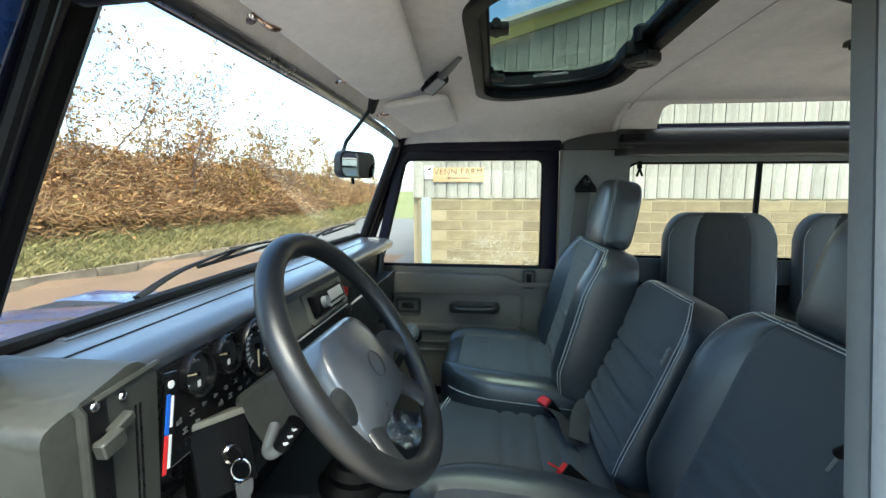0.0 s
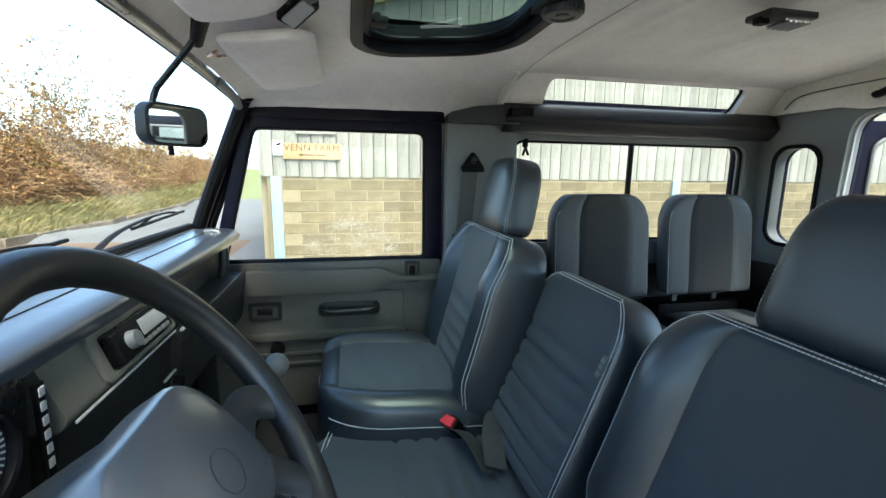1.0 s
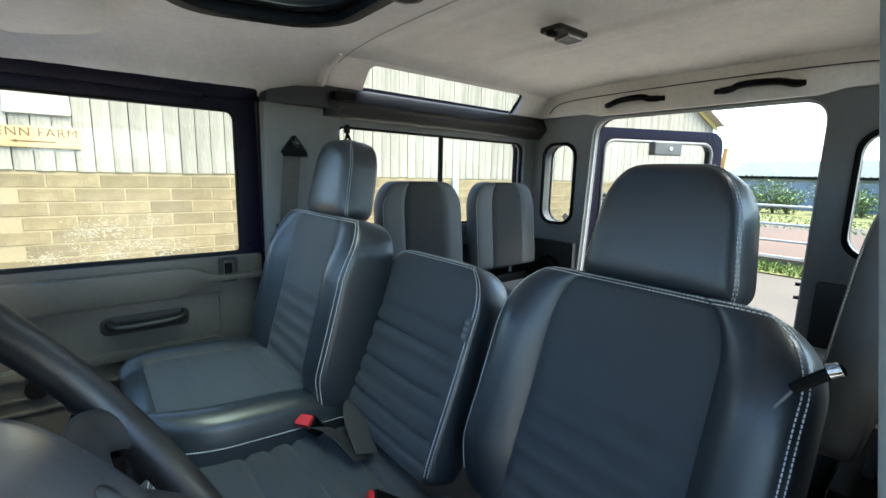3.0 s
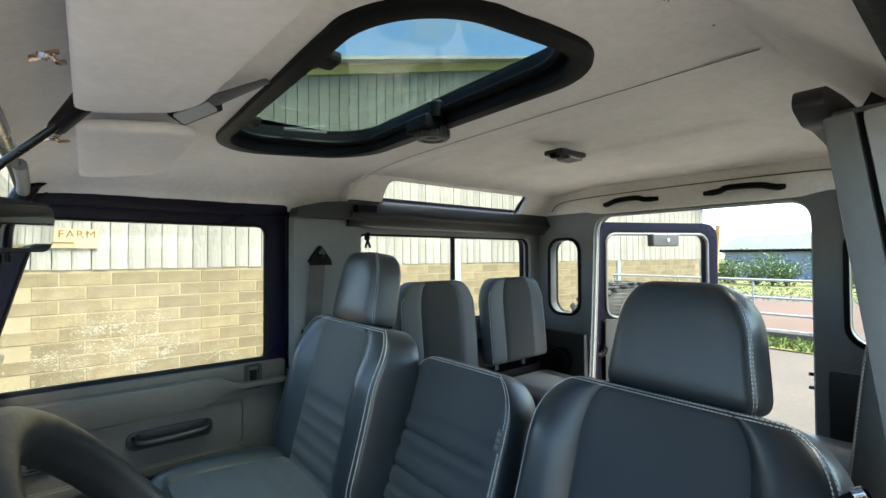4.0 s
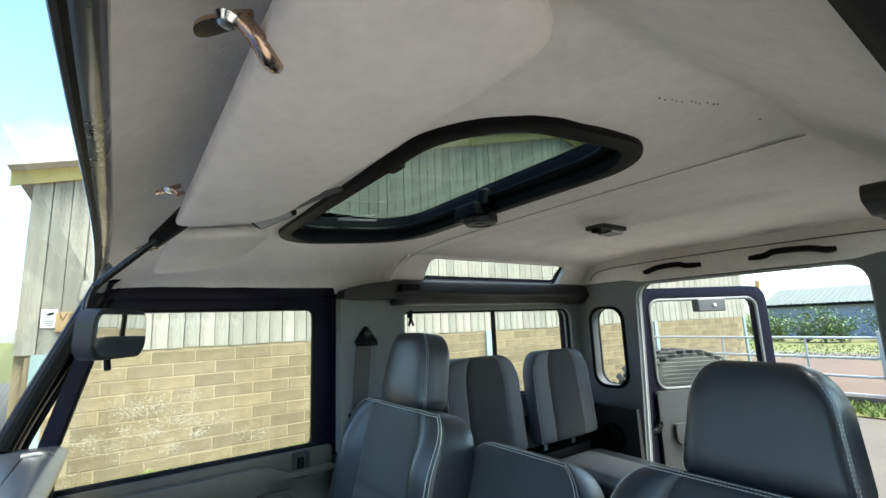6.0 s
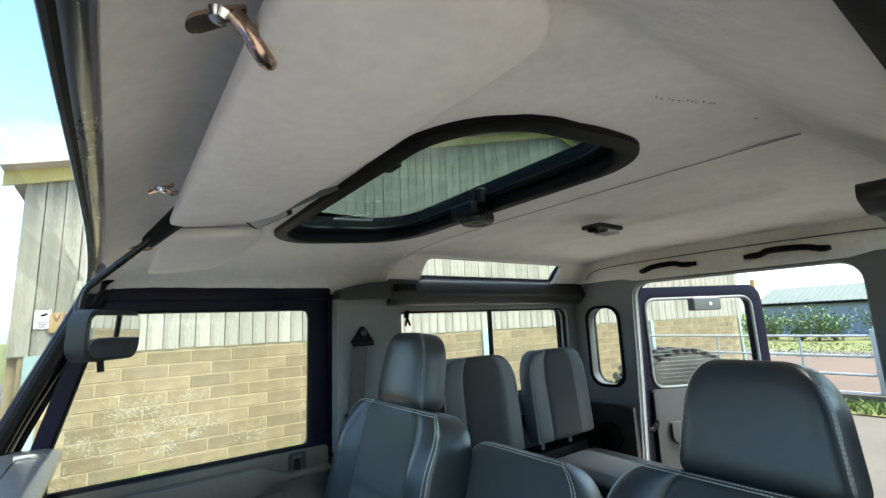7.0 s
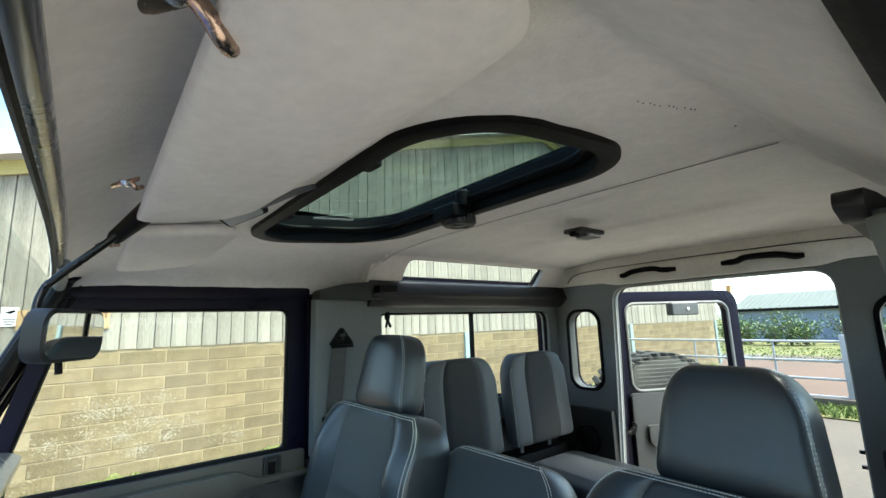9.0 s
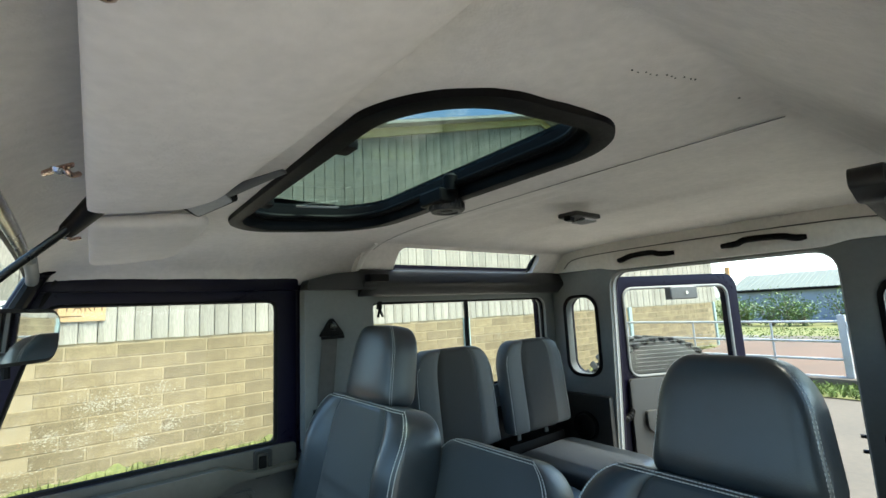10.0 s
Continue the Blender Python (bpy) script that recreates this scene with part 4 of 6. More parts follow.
# ---- sunroof ----
def sunroof():
    z = 1.922

    def tilt(a):
        return z + 0.075 * (a - SUNX)

    s = thing("sunroof", (SUNX, SUNY, z), "glass sunroof with wide black frame and green-tinted pane", "sunroof")
    outer = rrect(SUNX, SUNY, SUNW, SUNL, 0.140, 14)
    mid = rrect(SUNX - 0.002, SUNY, SUNW - 0.058, SUNL - 0.062, 0.116, 14)
    inner = rrect(SUNX - 0.004, SUNY, SUNW - 0.084, SUNL - 0.088, 0.106, 14)
    part("frame", panel([outer, mid], 0.018, lambda a, b, c: Vector((a, b, liner_z(a, MID + (b - MID) * 0.98) - 0.010 + c)), 0.006), RUBBER, s, "black inner frame")
    part("inner_step", panel([mid, inner], 0.012, lambda a, b, c: Vector((a, b, tilt(a) + 0.012 + c)), 0.003), RUBBER, s, "black rubber step")
    bm = bmesh.new()
    lo = [bm.verts.new((a, b, tilt(a) + 0.002)) for a, b in mid]
    hi = [bm.verts.new((a, b, tilt(a) + 0.055)) for a, b in mid]
    for i in range(len(mid)):
        bm.faces.new((lo[i - 1], lo[i], hi[i], hi[i - 1]))
    part("wall", bm, RUBBER, s)
    part("lip", sweep([(a, b, tilt(a) + 0.020) for a, b in inner], 0.006, 8, closed=True), RUBBER, s)
    g = part("pane", panel([rrect(SUNX - 0.004, SUNY, SUNW - 0.06, SUNL - 0.06, 0.12, 10)], 0.005, lambda a, b, c: Vector((a, b, tilt(a) + 0.045 + c))), TINTED, s, "green-tinted glass pane")
    # winding handle at the rear edge, hinges at the front edge
    k = part("crank_block", box((0.050, 0.075, 0.030), (0.562, 0.030, z + 0.006), 0.008, 3), RUBBER, s, "black winder block")
    part("crank_lug", turned([(0, 0), (0.016, 0), (0.016, 0.03), (0.010, 0.036), (0, 0.036)], axis_frame((0.568, -0.004, z + 0.016), (0, 0, 1)), 14), RUBBER, k)
    knob = [(0, -0.012), (0.012, -0.012), (0.014, -0.009), (0.022, -0.009), (0.024, -0.012), (0.034, -0.011), (0.037, -0.006), (0.037, 0.010), (0.030, 0.014), (0, 0.014)]
    kn = part("crank_knob", turned(knob, axis_frame((0.583, 0.030, z - 0.010), (0, 0, 1)), 28), DARK_TRIM, s, "ribbed grey winder knob")
    ribs = bmesh.new()
    for q in range(22):
        a = 2 * math.pi * q / 22
        box((0.004, 0.005, 0.016), (0.583 + 0.037 * math.cos(a), 0.030 + 0.037 * math.sin(a), z - 0.009), 0.001, 1, Matrix.Rotation(a, 4, "Z"), ribs)
    part("knob_ribs", ribs, DARK_TRIM, kn)
    for yy in (-0.12, 0.26):
        part("hinge", box((0.05, 0.040, 0.016), (0.262, SUNY + yy, z + 0.016), 0.006), RUBBER, s, "black hinge")
        part("hinge", sweep([(0.262, SUNY + yy - 0.03, z + 0.018), (0.262, SUNY + yy + 0.03, z + 0.018)], 0.009, 8), RUBBER, s)
    part("label_plate", panel([rrect(0.0, 0.0, 0.018, 0.10, 0.002)], 0.0006, lambda a, b, c: Vector((0.422 + b * 0.95 + a * 0.3, 0.340 - b * 0.35 + a, tilt(0.42) + 0.040 + c))), THREAD, s, "small pale sticker on the pane")
    return s


sunroof()



# ---- dashboard ----
dash = thing("dashboard", (-0.22, 0, 1.2), "black moulded dashboard with grained top pad and grey centre fascia", "dashboard")


def along(y0):
    """Places a cross-section (x, z) and runs it along y from y0."""
    return lambda a, b, c: Vector((a, y0 + c, b))


top = rounded([(-0.315, 1.437), (-0.175, 1.431), (-0.150, 1.416), (-0.156, 1.392), (-0.20, 1.375), (-0.315, 1.375)], [0.004, 0.012, 0.008, 0.006, 0.01, 0.004], 4)
part("top_pad", panel([top], 1.45, along(-0.665)), PAD, dash, "black grained top pad", sharp=35)
part("pad_seam", box((0.003, 1.34, 0.002), (-0.222, 0.03, 1.4335), 0.0), GLOSS_BLACK, dash)
for y0, y1 in ((-0.52, -0.05), (0.12, 0.62)):
    vent = part("demist_vent", box((0.020, y1 - y0, 0.004), (-0.276, (y0 + y1) / 2, 1.4355), 0.002), PAD, dash, "black slotted demister vent")
    part("vent_slot", box((0.006, y1 - y0 - 0.02, 0.002), (-0.276, (y0 + y1) / 2, 1.4375), 0.0005), RUBBER, vent)
back = rounded([(-0.315, 1.376), (-0.215, 1.376), (-0.215, 1.12), (-0.315, 1.12)], 0.004, 2)
part("back_panel", panel([back], 1.45, along(-0.665)), DARK_TRIM, dash)
shelf = rounded([(-0.235, 1.285), (-0.235, 1.320), (-0.228, 1.295), (-0.140, 1.295), (-0.138, 1.304), (-0.132, 1.304), (-0.132, 1.281)], 0.003, 2)
part("parcel_shelf", panel([shelf], 0.56, along(0.182)), DARK_TRIM, dash, "black open parcel shelf")
part("shelf_edge", sweep([(-0.133, 0.185, 1.306), (-0.133, 0.33, 1.306)], 0.0035, 6), SILVER, dash, "bright strip along part of the shelf edge")
part("shelf_edge", sweep([(-0.150, 0.13, 1.225), (-0.150, 0.40, 1.225)], 0.003, 6), SILVER, dash)
under = rounded([(-0.225, 1.283), (-0.134, 1.283), (-0.150, 1.15), (-0.225, 1.10)], 0.008, 2)
part("knee_panel", panel([under], 0.56, along(0.182)), DARK_TRIM, dash)

# instrument binnacle
binn = rounded([(-0.235, 1.400), (-0.150, 1.400), (-0.146, 1.385), (-0.158, 1.235), (-0.175, 1.20), (-0.235, 1.20)], 0.006, 3)
part("binnacle", panel([binn], 0.335, along(-0.548)), GLOSS_BLACK, dash, "black instrument binnacle")
BN = Vector((0.985, 0, 0.08)).normalized()


def gauge(y, z, r, kind):
    x = -0.1445 - 0.08 * (1.385 - z)
    m = axis_frame((x, y, z), BN, (0, 1, 0))
    bez = part("gauge", turned([(r * 0.98, -0.004), (r * 1.06, 0.006), (r * 1.02, 0.012), (r * 0.93, 0.010), (r * 0.90, 0.002), (r * 0.90, -0.003)], m, 36), GLOSS_BLACK, dash, "round " + kind + " with black bezel")
    part("dial", turned([(r * 0.93, 0.0012), (0, 0.0012), (0, 0), (r * 0.93, 0)], m, 36), DIAL, bez)
    marks = bmesh.new()
    n, a0, a1 = (31, 225, -45) if kind == "speedometer" else (9, 210, 90)
    for k in range(n):
        a = radians(a0 + (a1 - a0) * k / (n - 1))
        long_ = 0.20 if k % 2 == 0 else 0.11
        mm = m @ Matrix.Rotation(a, 4, "Z") @ Matrix.Translation((r * (0.84 - long_ / 2), 0, 0.0022))
        box((r * long_, r * (0.045 if n > 20 else 0.08), 0.0008), (0, 0, 0), 0, 1, mm, marks)
        if kind == "speedometer" and k % 2 == 0:
            mm = m @ Matrix.Rotation(a, 4, "Z") @ Matrix.Translation((r * 0.58, 0, 0.0022)) @ Matrix.Rotation(-a, 4, "Z")
            box((r * 0.17, r * 0.10, 0.0008), (0, 0, 0), 0, 1, mm, marks)
    part("scale_marks", marks, WHITE_MARK, bez, "white scale marks")["kind"] = "stuff"
    a = radians(-100) if kind == "speedometer" else radians(165)
    mm = m @ Matrix.Rotation(a, 4, "Z") @ Matrix.Translation((r * 0.33, 0, 0.005))
    part("needle", box((r * 0.78, r * 0.075, 0.0016), (0, 0, 0), 0.0004, 1, mm), NEEDLE, bez, "pale cream needle")
    part("needle_cap", turned([(0, 0.008), (r * 0.11, 0.007), (r * 0.12, 0.002)], m, 14), RUBBER, bez)
    if kind != "speedometer":
        arc = [m @ Vector((r * 0.62 * math.cos(radians(q)), r * 0.62 * math.sin(radians(q)), 0.0025)) for q in range(60, 151, 10)]
        part("scale_arc", sweep(arc, r * 0.07, 4, up=BN), SYMBOL, bez)
        part("symbol", box((0.0015, r * 0.20, r * 0.30), m @ Vector((r * 0.1, -r * 0.5, 0.0025)), 0.0004), WHITE_MARK, bez, "small white symbol")


DIAL = material("dial_face", (0.020, 0.021, 0.021), 0.35, vary=0.1, scale=20)
NEEDLE = material("cream_needle", (0.75, 0.62, 0.36), 0.5, vary=0.05)
gauge(-0.453, 1.371, 0.030, "temperature gauge")
gauge(-0.383, 1.374, 0.029, "fuel gauge")
gauge(-0.294, 1.354, 0.049, "speedometer")
lamps = part("warning_lamp_panel", box((0.004, 0.235, 0.058), (-0.1515, -0.405, 1.296), 0.003, turn=Matrix.Rotation(radians(-5), 4, "Y") @ Matrix.Rotation(radians(0), 4, "X")), GLOSS_BLACK, dash, "black warning lamp panel")
part("panel_line", box((0.003, 0.235, 0.0009), (-0.1495, -0.405, 1.2655), 0.0), SYMBOL, lamps)
rng = random.Random(4)
for row in range(2):
    for k in range(8):
        if row == 1 and k in (0, 3):
            continue
        y, z = -0.512 + 0.0262 * k + 0.010 * row, 1.318 - 0.018 * row
        sym = bmesh.new()
        kind = rng.randrange(4)
        if kind == 0:
            box((0.002, 0.008, 0.0014), (-0.1485, y, z + 0.003), 0, 1, None, sym)
            box((0.002, 0.008, 0.0014), (-0.1485, y, z - 0.003), 0, 1, None, sym)
            box((0.002, 0.0014, 0.007), (-0.1485, y, z), 0, 1, None, sym)
        elif kind == 1:
            sweep([(-0.1485, y + 0.0034 * math.cos(q), z + 0.0034 * math.sin(q)) for q in steps(0, 5.8, 9)], 0.0009, 4, True, sym, up=(1, 0, 0))
        elif kind == 2:
            box((0.002, 0.009, 0.005), (-0.1485, y, z - 0.001), 0, 1, None, sym)
            box((0.002, 0.002, 0.002), (-0.1485, y + 0.003, z + 0.0035), 0, 1, None, sym)
        else:
            for q in range(3):
                box((0.002, 0.0016, 0.006 - 0.0015 * q), (-0.1485, y - 0.003 + 0.003 * q, z), 0, 1, None, sym)
        part("lamp_symbol", sym, SYMBOL, lamps, "pale warning symbol")

# heater control box at the driver's end
hb = part("heater_box", panel([rounded([(-0.70, 1.02), (-0.70, 1.425), (-0.60, 1.452), (-0.572, 1.430), (-0.600, 1.02)], [0.004, 0.012, 0.012, 0.01, 0.004], 3)], 0.155,
                              lambda a, b, c: Vector((-0.255 + c, a, b)), 0.005), HOUSING, dash, "worn grey-green heater control housing")
part("housing_ridge", sweep([(-0.099, -0.650, 1.431), (-0.099, -0.572, 1.438)], 0.0035, 6), HOUSING, hb)
part("housing_lip", sweep([(-0.099, -0.666, 1.04), (-0.099, -0.664, 1.425), (-0.101, -0.668, 1.434)], 0.005, 8), HOUSING, hb, "raised worn lip beside the slot")
for y in (-0.618, -0.612):
    part("housing_seam", box((0.002, 0.0016, 0.36), (-0.0995, y + 0.004, 1.225), 0, 1, Matrix.Rotation(radians(-3), 4, "X")), GLOSS_BLACK, hb)
slot = part("lever_slot", box((0.004, 0.024, 0.34), (-0.099, -0.650, 1.262), 0.002), GLOSS_BLACK, hb, "black lever slot plate")
part("lever", box((0.024, 0.010, 0.008), (-0.093, -0.653, 1.390), 0.003), HOUSING, slot)
part("lever_knob", box((0.012, 0.026, 0.017), (-0.086, -0.650, 1.391), 0.004, 3, Matrix.Rotation(radians(12), 4, "X")), HOUSING, slot, "grey lever knob")
part("lever_knob", box((0.012, 0.026, 0.011), (-0.093, -0.630, 1.399), 0.004, 3, Matrix.Rotation(radians(20), 4, "X")), HOUSING, slot, "grey lever knob")
for y, z in ((-0.651, 1.426), (-0.620, 1.422)):
    part("screw", turned([(0, 0.003), (0.004, 0.002), (0.005, 0)], axis_frame((-0.0975, y, z), (1, 0, 0)), 12), CHROME, hb, "bright screw head")
HT = Matrix.Rotation(radians(-11), 4, "X")


def scale_at(y, z):
    return (Matrix.Translation((-0.110, -0.5525, 1.352)) @ HT) @ Vector((0.0025, y, z))


hs = part("heater_scale", box((0.004, 0.020, 0.124), (-0.110, -0.5525, 1.352), 0.002, 2, HT), GLOSS_BLACK, dash, "black heater scale")
part("cold_mark", box((0.002, 0.0052, 0.046), scale_at(-0.0035, 0.014), 0.0, 1, HT), BLUE_MARK, hs, "blue cold marking")
part("hot_mark", box((0.002, 0.0052, 0.044), scale_at(-0.0035, -0.032), 0.0, 1, HT), RED, hs, "red hot marking")
part("white_mark", box((0.002, 0.0032, 0.036), scale_at(0.003, 0.016), 0.0, 1, HT), WHITE_MARK, hs)
part("white_mark", box((0.002, 0.0032, 0.038), scale_at(0.003, -0.030), 0.0, 1, HT), WHITE_MARK, hs)
part("scale_symbol", turned([(0, 0.001), (0.0048, 0.001), (0.0048, 0)], axis_frame(scale_at(-0.001, 0.048), (1, 0, 0)), 12), WHITE_MARK, hs)

# centre fascia with the radio
fas = rounded([(-0.235, 1.396), (-0.176, 1.396), (-0.168, 1.390), (-0.140, 1.318), (-0.150, 1.304), (-0.235, 1.304)], 0.005, 3)
centre = part("centre_fascia", panel([fas], 0.345, along(-0.165)), FASCIA, dash, "olive-grey centre fascia")
LEANT = Matrix.Rotation(radians(-20), 4, "Y")
RC = Matrix.Translation((-0.150, 0.045, 1.355)) @ LEANT


def on_radio(x, y, z):
    return RC @ Vector((x, y, z))


part("fascia_bevel", panel([rrect(0, 0, 0.24, 0.076, 0.012), rrect(0, 0, 0.196, 0.058, 0.006)], 0.008, lambda a, b, c: on_radio(-0.006 + c, a, b), 0.003), FASCIA, centre)
part("fascia_edge", sweep([(-0.137, -0.155, 1.312), (-0.137, 0.165, 1.312)], 0.0022, 6), SILVER, centre, "bright strip along the lower edge")
rad = thing("car_radio", RC.translation, "black car radio with pale removable face", "radio")
part("body", box((0.05, 0.184, 0.052), on_radio(-0.022, 0, 0), 0.004, 2, LEANT), GLOSS_BLACK, rad)
part("face", box((0.014, 0.178, 0.048), on_radio(0.008, 0, 0), 0.006, 3, LEANT), RUBBER, rad, "black radio face")
part("display", box((0.003, 0.086, 0.026), on_radio(0.0155, 0.030, 0.006), 0.001, 2, LEANT), SILVER, rad, "pale grey display")
part("volume_knob", turned([(0, 0.014), (0.013, 0.013), (0.015, 0)], axis_frame(on_radio(0.014, -0.052, 0), LEANT @ Vector((1, 0, 0))), 20), GREY_TRIM, rad)
for k in range(6):
    part("button", box((0.004, 0.013, 0.007), on_radio(0.0155, -0.022 + 0.018 * k, -0.016), 0.0015, 2, LEANT), GREY_TRIM, rad, "grey button")
sw = part("switch_panel", box((0.006, 0.014, 0.115), (-0.150, -0.190, 1.325), 0.002), RUBBER, dash, "black switch strip")
for k in range(6):
    part("switch_mark", box((0.002, 0.009, 0.011), (-0.1465, -0.190, 1.372 - 0.0175 * k), 0.001), THREAD, sw, "pale switch mark")
part("red_item", box((0.015, 0.012, 0.026), (-0.170, 0.240, 1.330), 0.004), RED, dash, "small red plastic switch")
for y in (0.02, 0.10, 0.17):
    part("heater_knob", turned([(0, 0.016), (0.010, 0.015), (0.012, 0)], axis_frame((-0.148, y, 1.205), (1, 0, 0)), 14), RUBBER, dash, "black rotary knob")
part("lower_console", panel([rounded([(-0.26, 1.306), (-0.152, 1.306), (-0.165, 1.15), (-0.23, 1.02), (-0.30, 1.02)], 0.01, 2)], 0.345, along(-0.165)), DARK_TRIM, dash)
part("grab_handle", sweep(smooth_path([(-0.225, 0.69, 1.43), (-0.188, 0.69, 1.428), (-0.178, 0.69, 1.40), (-0.181, 0.69, 1.33), (-0.20, 0.69, 1.265), (-0.235, 0.69, 1.25)], 5), 0.014, 10), DASH, dash, "black moulded grab handle")
part("lower_driver_panel", panel([rounded([(-0.25, 1.20), (-0.165, 1.20), (-0.18, 1.12), (-0.25, 1.08)], 0.008, 2)], 0.42, along(-0.56)), DARK_TRIM, dash)


dash.location.y -= 0.04       # the whole board sits a little towards the driver
rad.location.y -= 0.04


# ---- steering wheel, column and keys ----
WC = Vector((0.061, -0.386, 1.378))
WN = Vector((math.cos(radians(34)), 0.021, math.sin(radians(34)))).normalized()
WM = axis_frame(WC, WN, (0, 1, 0))


def steering_wheel():
    s = thing("steering_wheel", WC, "black moulded steering wheel with grained rim and large padded hub", "steering wheel")
    R = 0.195
    rim = [WM @ Vector((R * math.cos(a), R * math.sin(a), 0)) for a in (2 * math.pi * k / 84 for k in range(84))]
    part("rim", sweep(rim, 0.0182, 16, closed=True, up=WN), WHEEL_SKIN, s, "black grained rim")

    def hub_at(x, y, z):
        return WM @ Vector((x, y - 0.112, z - 0.030))
    w = round_top(0.120, 0.055, 0.05, 0.22, 0.165)
    pcs, f = pillow(w, 0.165, 0.024, 0.05, hub_at, 5, 30, 26, lambda u, v: 0.012 * (1 - u * u) * (1 - v * v))
    hub = part("hub_pad", pcs["body"], HUB, s, "black padded hub", sharp=80)
    part("hub_emblem", turned([(0.0212, 0.0), (0.0220, 0.0005), (0.0228, 0.0), (0.022, -0.001)], axis_frame(hub_at(-0.0, 0.080, 0.0365), WN, (0, 1, 0)), 28), DASH, hub, "plain embossed oval")
    for a0, a1, x0, y0 in ((-14, -20, 0.085, -0.045), (194, 200, -0.085, -0.045), (-50, -56, 0.060, -0.070), (230, 236, -0.060, -0.070)):
        end = Vector((R * math.cos(radians(a1)), R * math.sin(radians(a1)), 0))
        mid = Vector((R * 0.74 * math.cos(radians(a0)), R * 0.74 * math.sin(radians(a0)), -0.012))
        pts = smooth_path([WM @ Vector((x0, y0, -0.022)), WM @ mid, WM @ end], 6)
        part("spoke", sweep(pts, lambda t: 0.036 - 0.014 * math.sin(t * 2.4), 14, flat=0.34, up=WN), DASH, s, "black moulded spoke")
    return s


HUB = material("hub_vinyl", (0.072, 0.080, 0.092), 0.34, vary=0.1, scale=6, bump=0.10, bump_scale=600, spec=1.0, coat=1.0, coat_rough=0.24)
WHEEL_SKIN = material("grained_rim", (0.010, 0.010, 0.0105), 0.40, vary=0.2, scale=10, bump=0.14, bump_scale=700, spec=0.8)
steering_wheel()

col = thing("steering_column", WC - WN * 0.12, "grey-black steering column shroud with stalks and ignition lock", "steering column")
cm = axis_frame(WC - WN * 0.13, WN, (0, 1, 0))
part("shroud", box((0.100, 0.095, 0.15), (0, 0, 0), 0.022, 3, cm), HOUSING, col, "worn grey column shroud")
part("collar", turned([(0.040, -0.05), (0.044, 0.0), (0.030, 0.03), (0, 0.03)], axis_frame(WC - WN * 0.085, WN), 24), RUBBER, col)
LK = Vector((0.80, -0.50, 0.34)).normalized()
lc = Vector((-0.111, -0.480, 1.246))
lm = axis_frame(lc, LK, (0.6, 0.8, 0))
lock = part("lock_plate", box((0.085, 0.105, 0.05), lm @ Vector((-0.004, 0.0, -0.030)), 0.007, 3, lm.to_3x3().to_4x4()), RUBBER, col, "black lock housing")
part("housing_top", box((0.088, 0.010, 0.054), lm @ Vector((-0.004, 0.052, -0.030)), 0.004, 2, lm.to_3x3().to_4x4()), FASCIA, lock, "worn grey upper edge")
part("lock_barrel", turned([(0, 0.012), (0.010, 0.012), (0.013, 0.009), (0.0135, 0.0)], axis_frame(lc, LK), 18), CHROME, lock, "bright lock barrel")
part("stalk", sweep(smooth_path([(-0.060, -0.440, 1.272), (-0.056, -0.472, 1.254), (-0.043, -0.484, 1.254), (-0.030, -0.482, 1.264)], 5), 0.0085, 12), GREY_VINYL, col, "grey lighting stalk")
part("stalk_tip", sweep([(-0.031, -0.482, 1.263), (-0.008, -0.476, 1.300)], lambda t: 0.012 + 0.002 * t, 12), RUBBER, col, "black stalk tip with pale symbols")
for k in range(3):
    part("stalk_symbol", box((0.004, 0.006, 0.003), Vector((-0.018, -0.492, 1.276)) + k * Vector((0.006, 0.0015, 0.010)), 0, 1, Matrix.Rotation(radians(-32), 4, "Z")), THREAD, col)
part("stalk", sweep([cm @ Vector((0.045, 0.0, 0.015)), cm @ Vector((0.15, -0.02, 0.03))], 0.010, 12), DARK_TRIM, col, "black wiper stalk")
keys = thing("key_ring", lc + LK * 0.02, "bunch of keys hanging from the ignition lock", "keys")
part("key_head", turned([(0, 0.004), (0.013, 0.004), (0.014, 0), (0.013, -0.004), (0, -0.004)], axis_frame(lc + LK * 0.024, (0.2, 1, 0)), 16), RUBBER, keys, "black key head")
rc = lc + LK * 0.034 + Vector((0, 0, -0.022))
part("split_ring", sweep([rc + Vector((0.012 * math.cos(q), 0.004 * math.cos(q), 0.016 * math.sin(q))) for q in steps(0, 6.0, 23)], 0.0014, 6, True), CHROME, keys, "bright split ring")
for k, (dx, dy) in enumerate(((0.004, -0.006), (-0.004, 0.006), (0.008, 0.004))):
    a = rc + Vector((dx * 0.4, dy * 0.4, -0.018))
    kb = panel([rounded([(-0.011, 0), (-0.009, -0.020), (-0.004, -0.024), (-0.004, -0.052), (0.004, -0.052), (0.004, -0.024), (0.009, -0.020), (0.011, 0)], 0.003)], 0.0022,
               lambda p, q, c, a=a, dx=dx, dy=dy: a + Vector((p * 0.5 + c + dx * -q * 8, p * 0.86 + dy * -q * 8, q)))
    part("key", kb, CHROME, keys, "flat steel key")

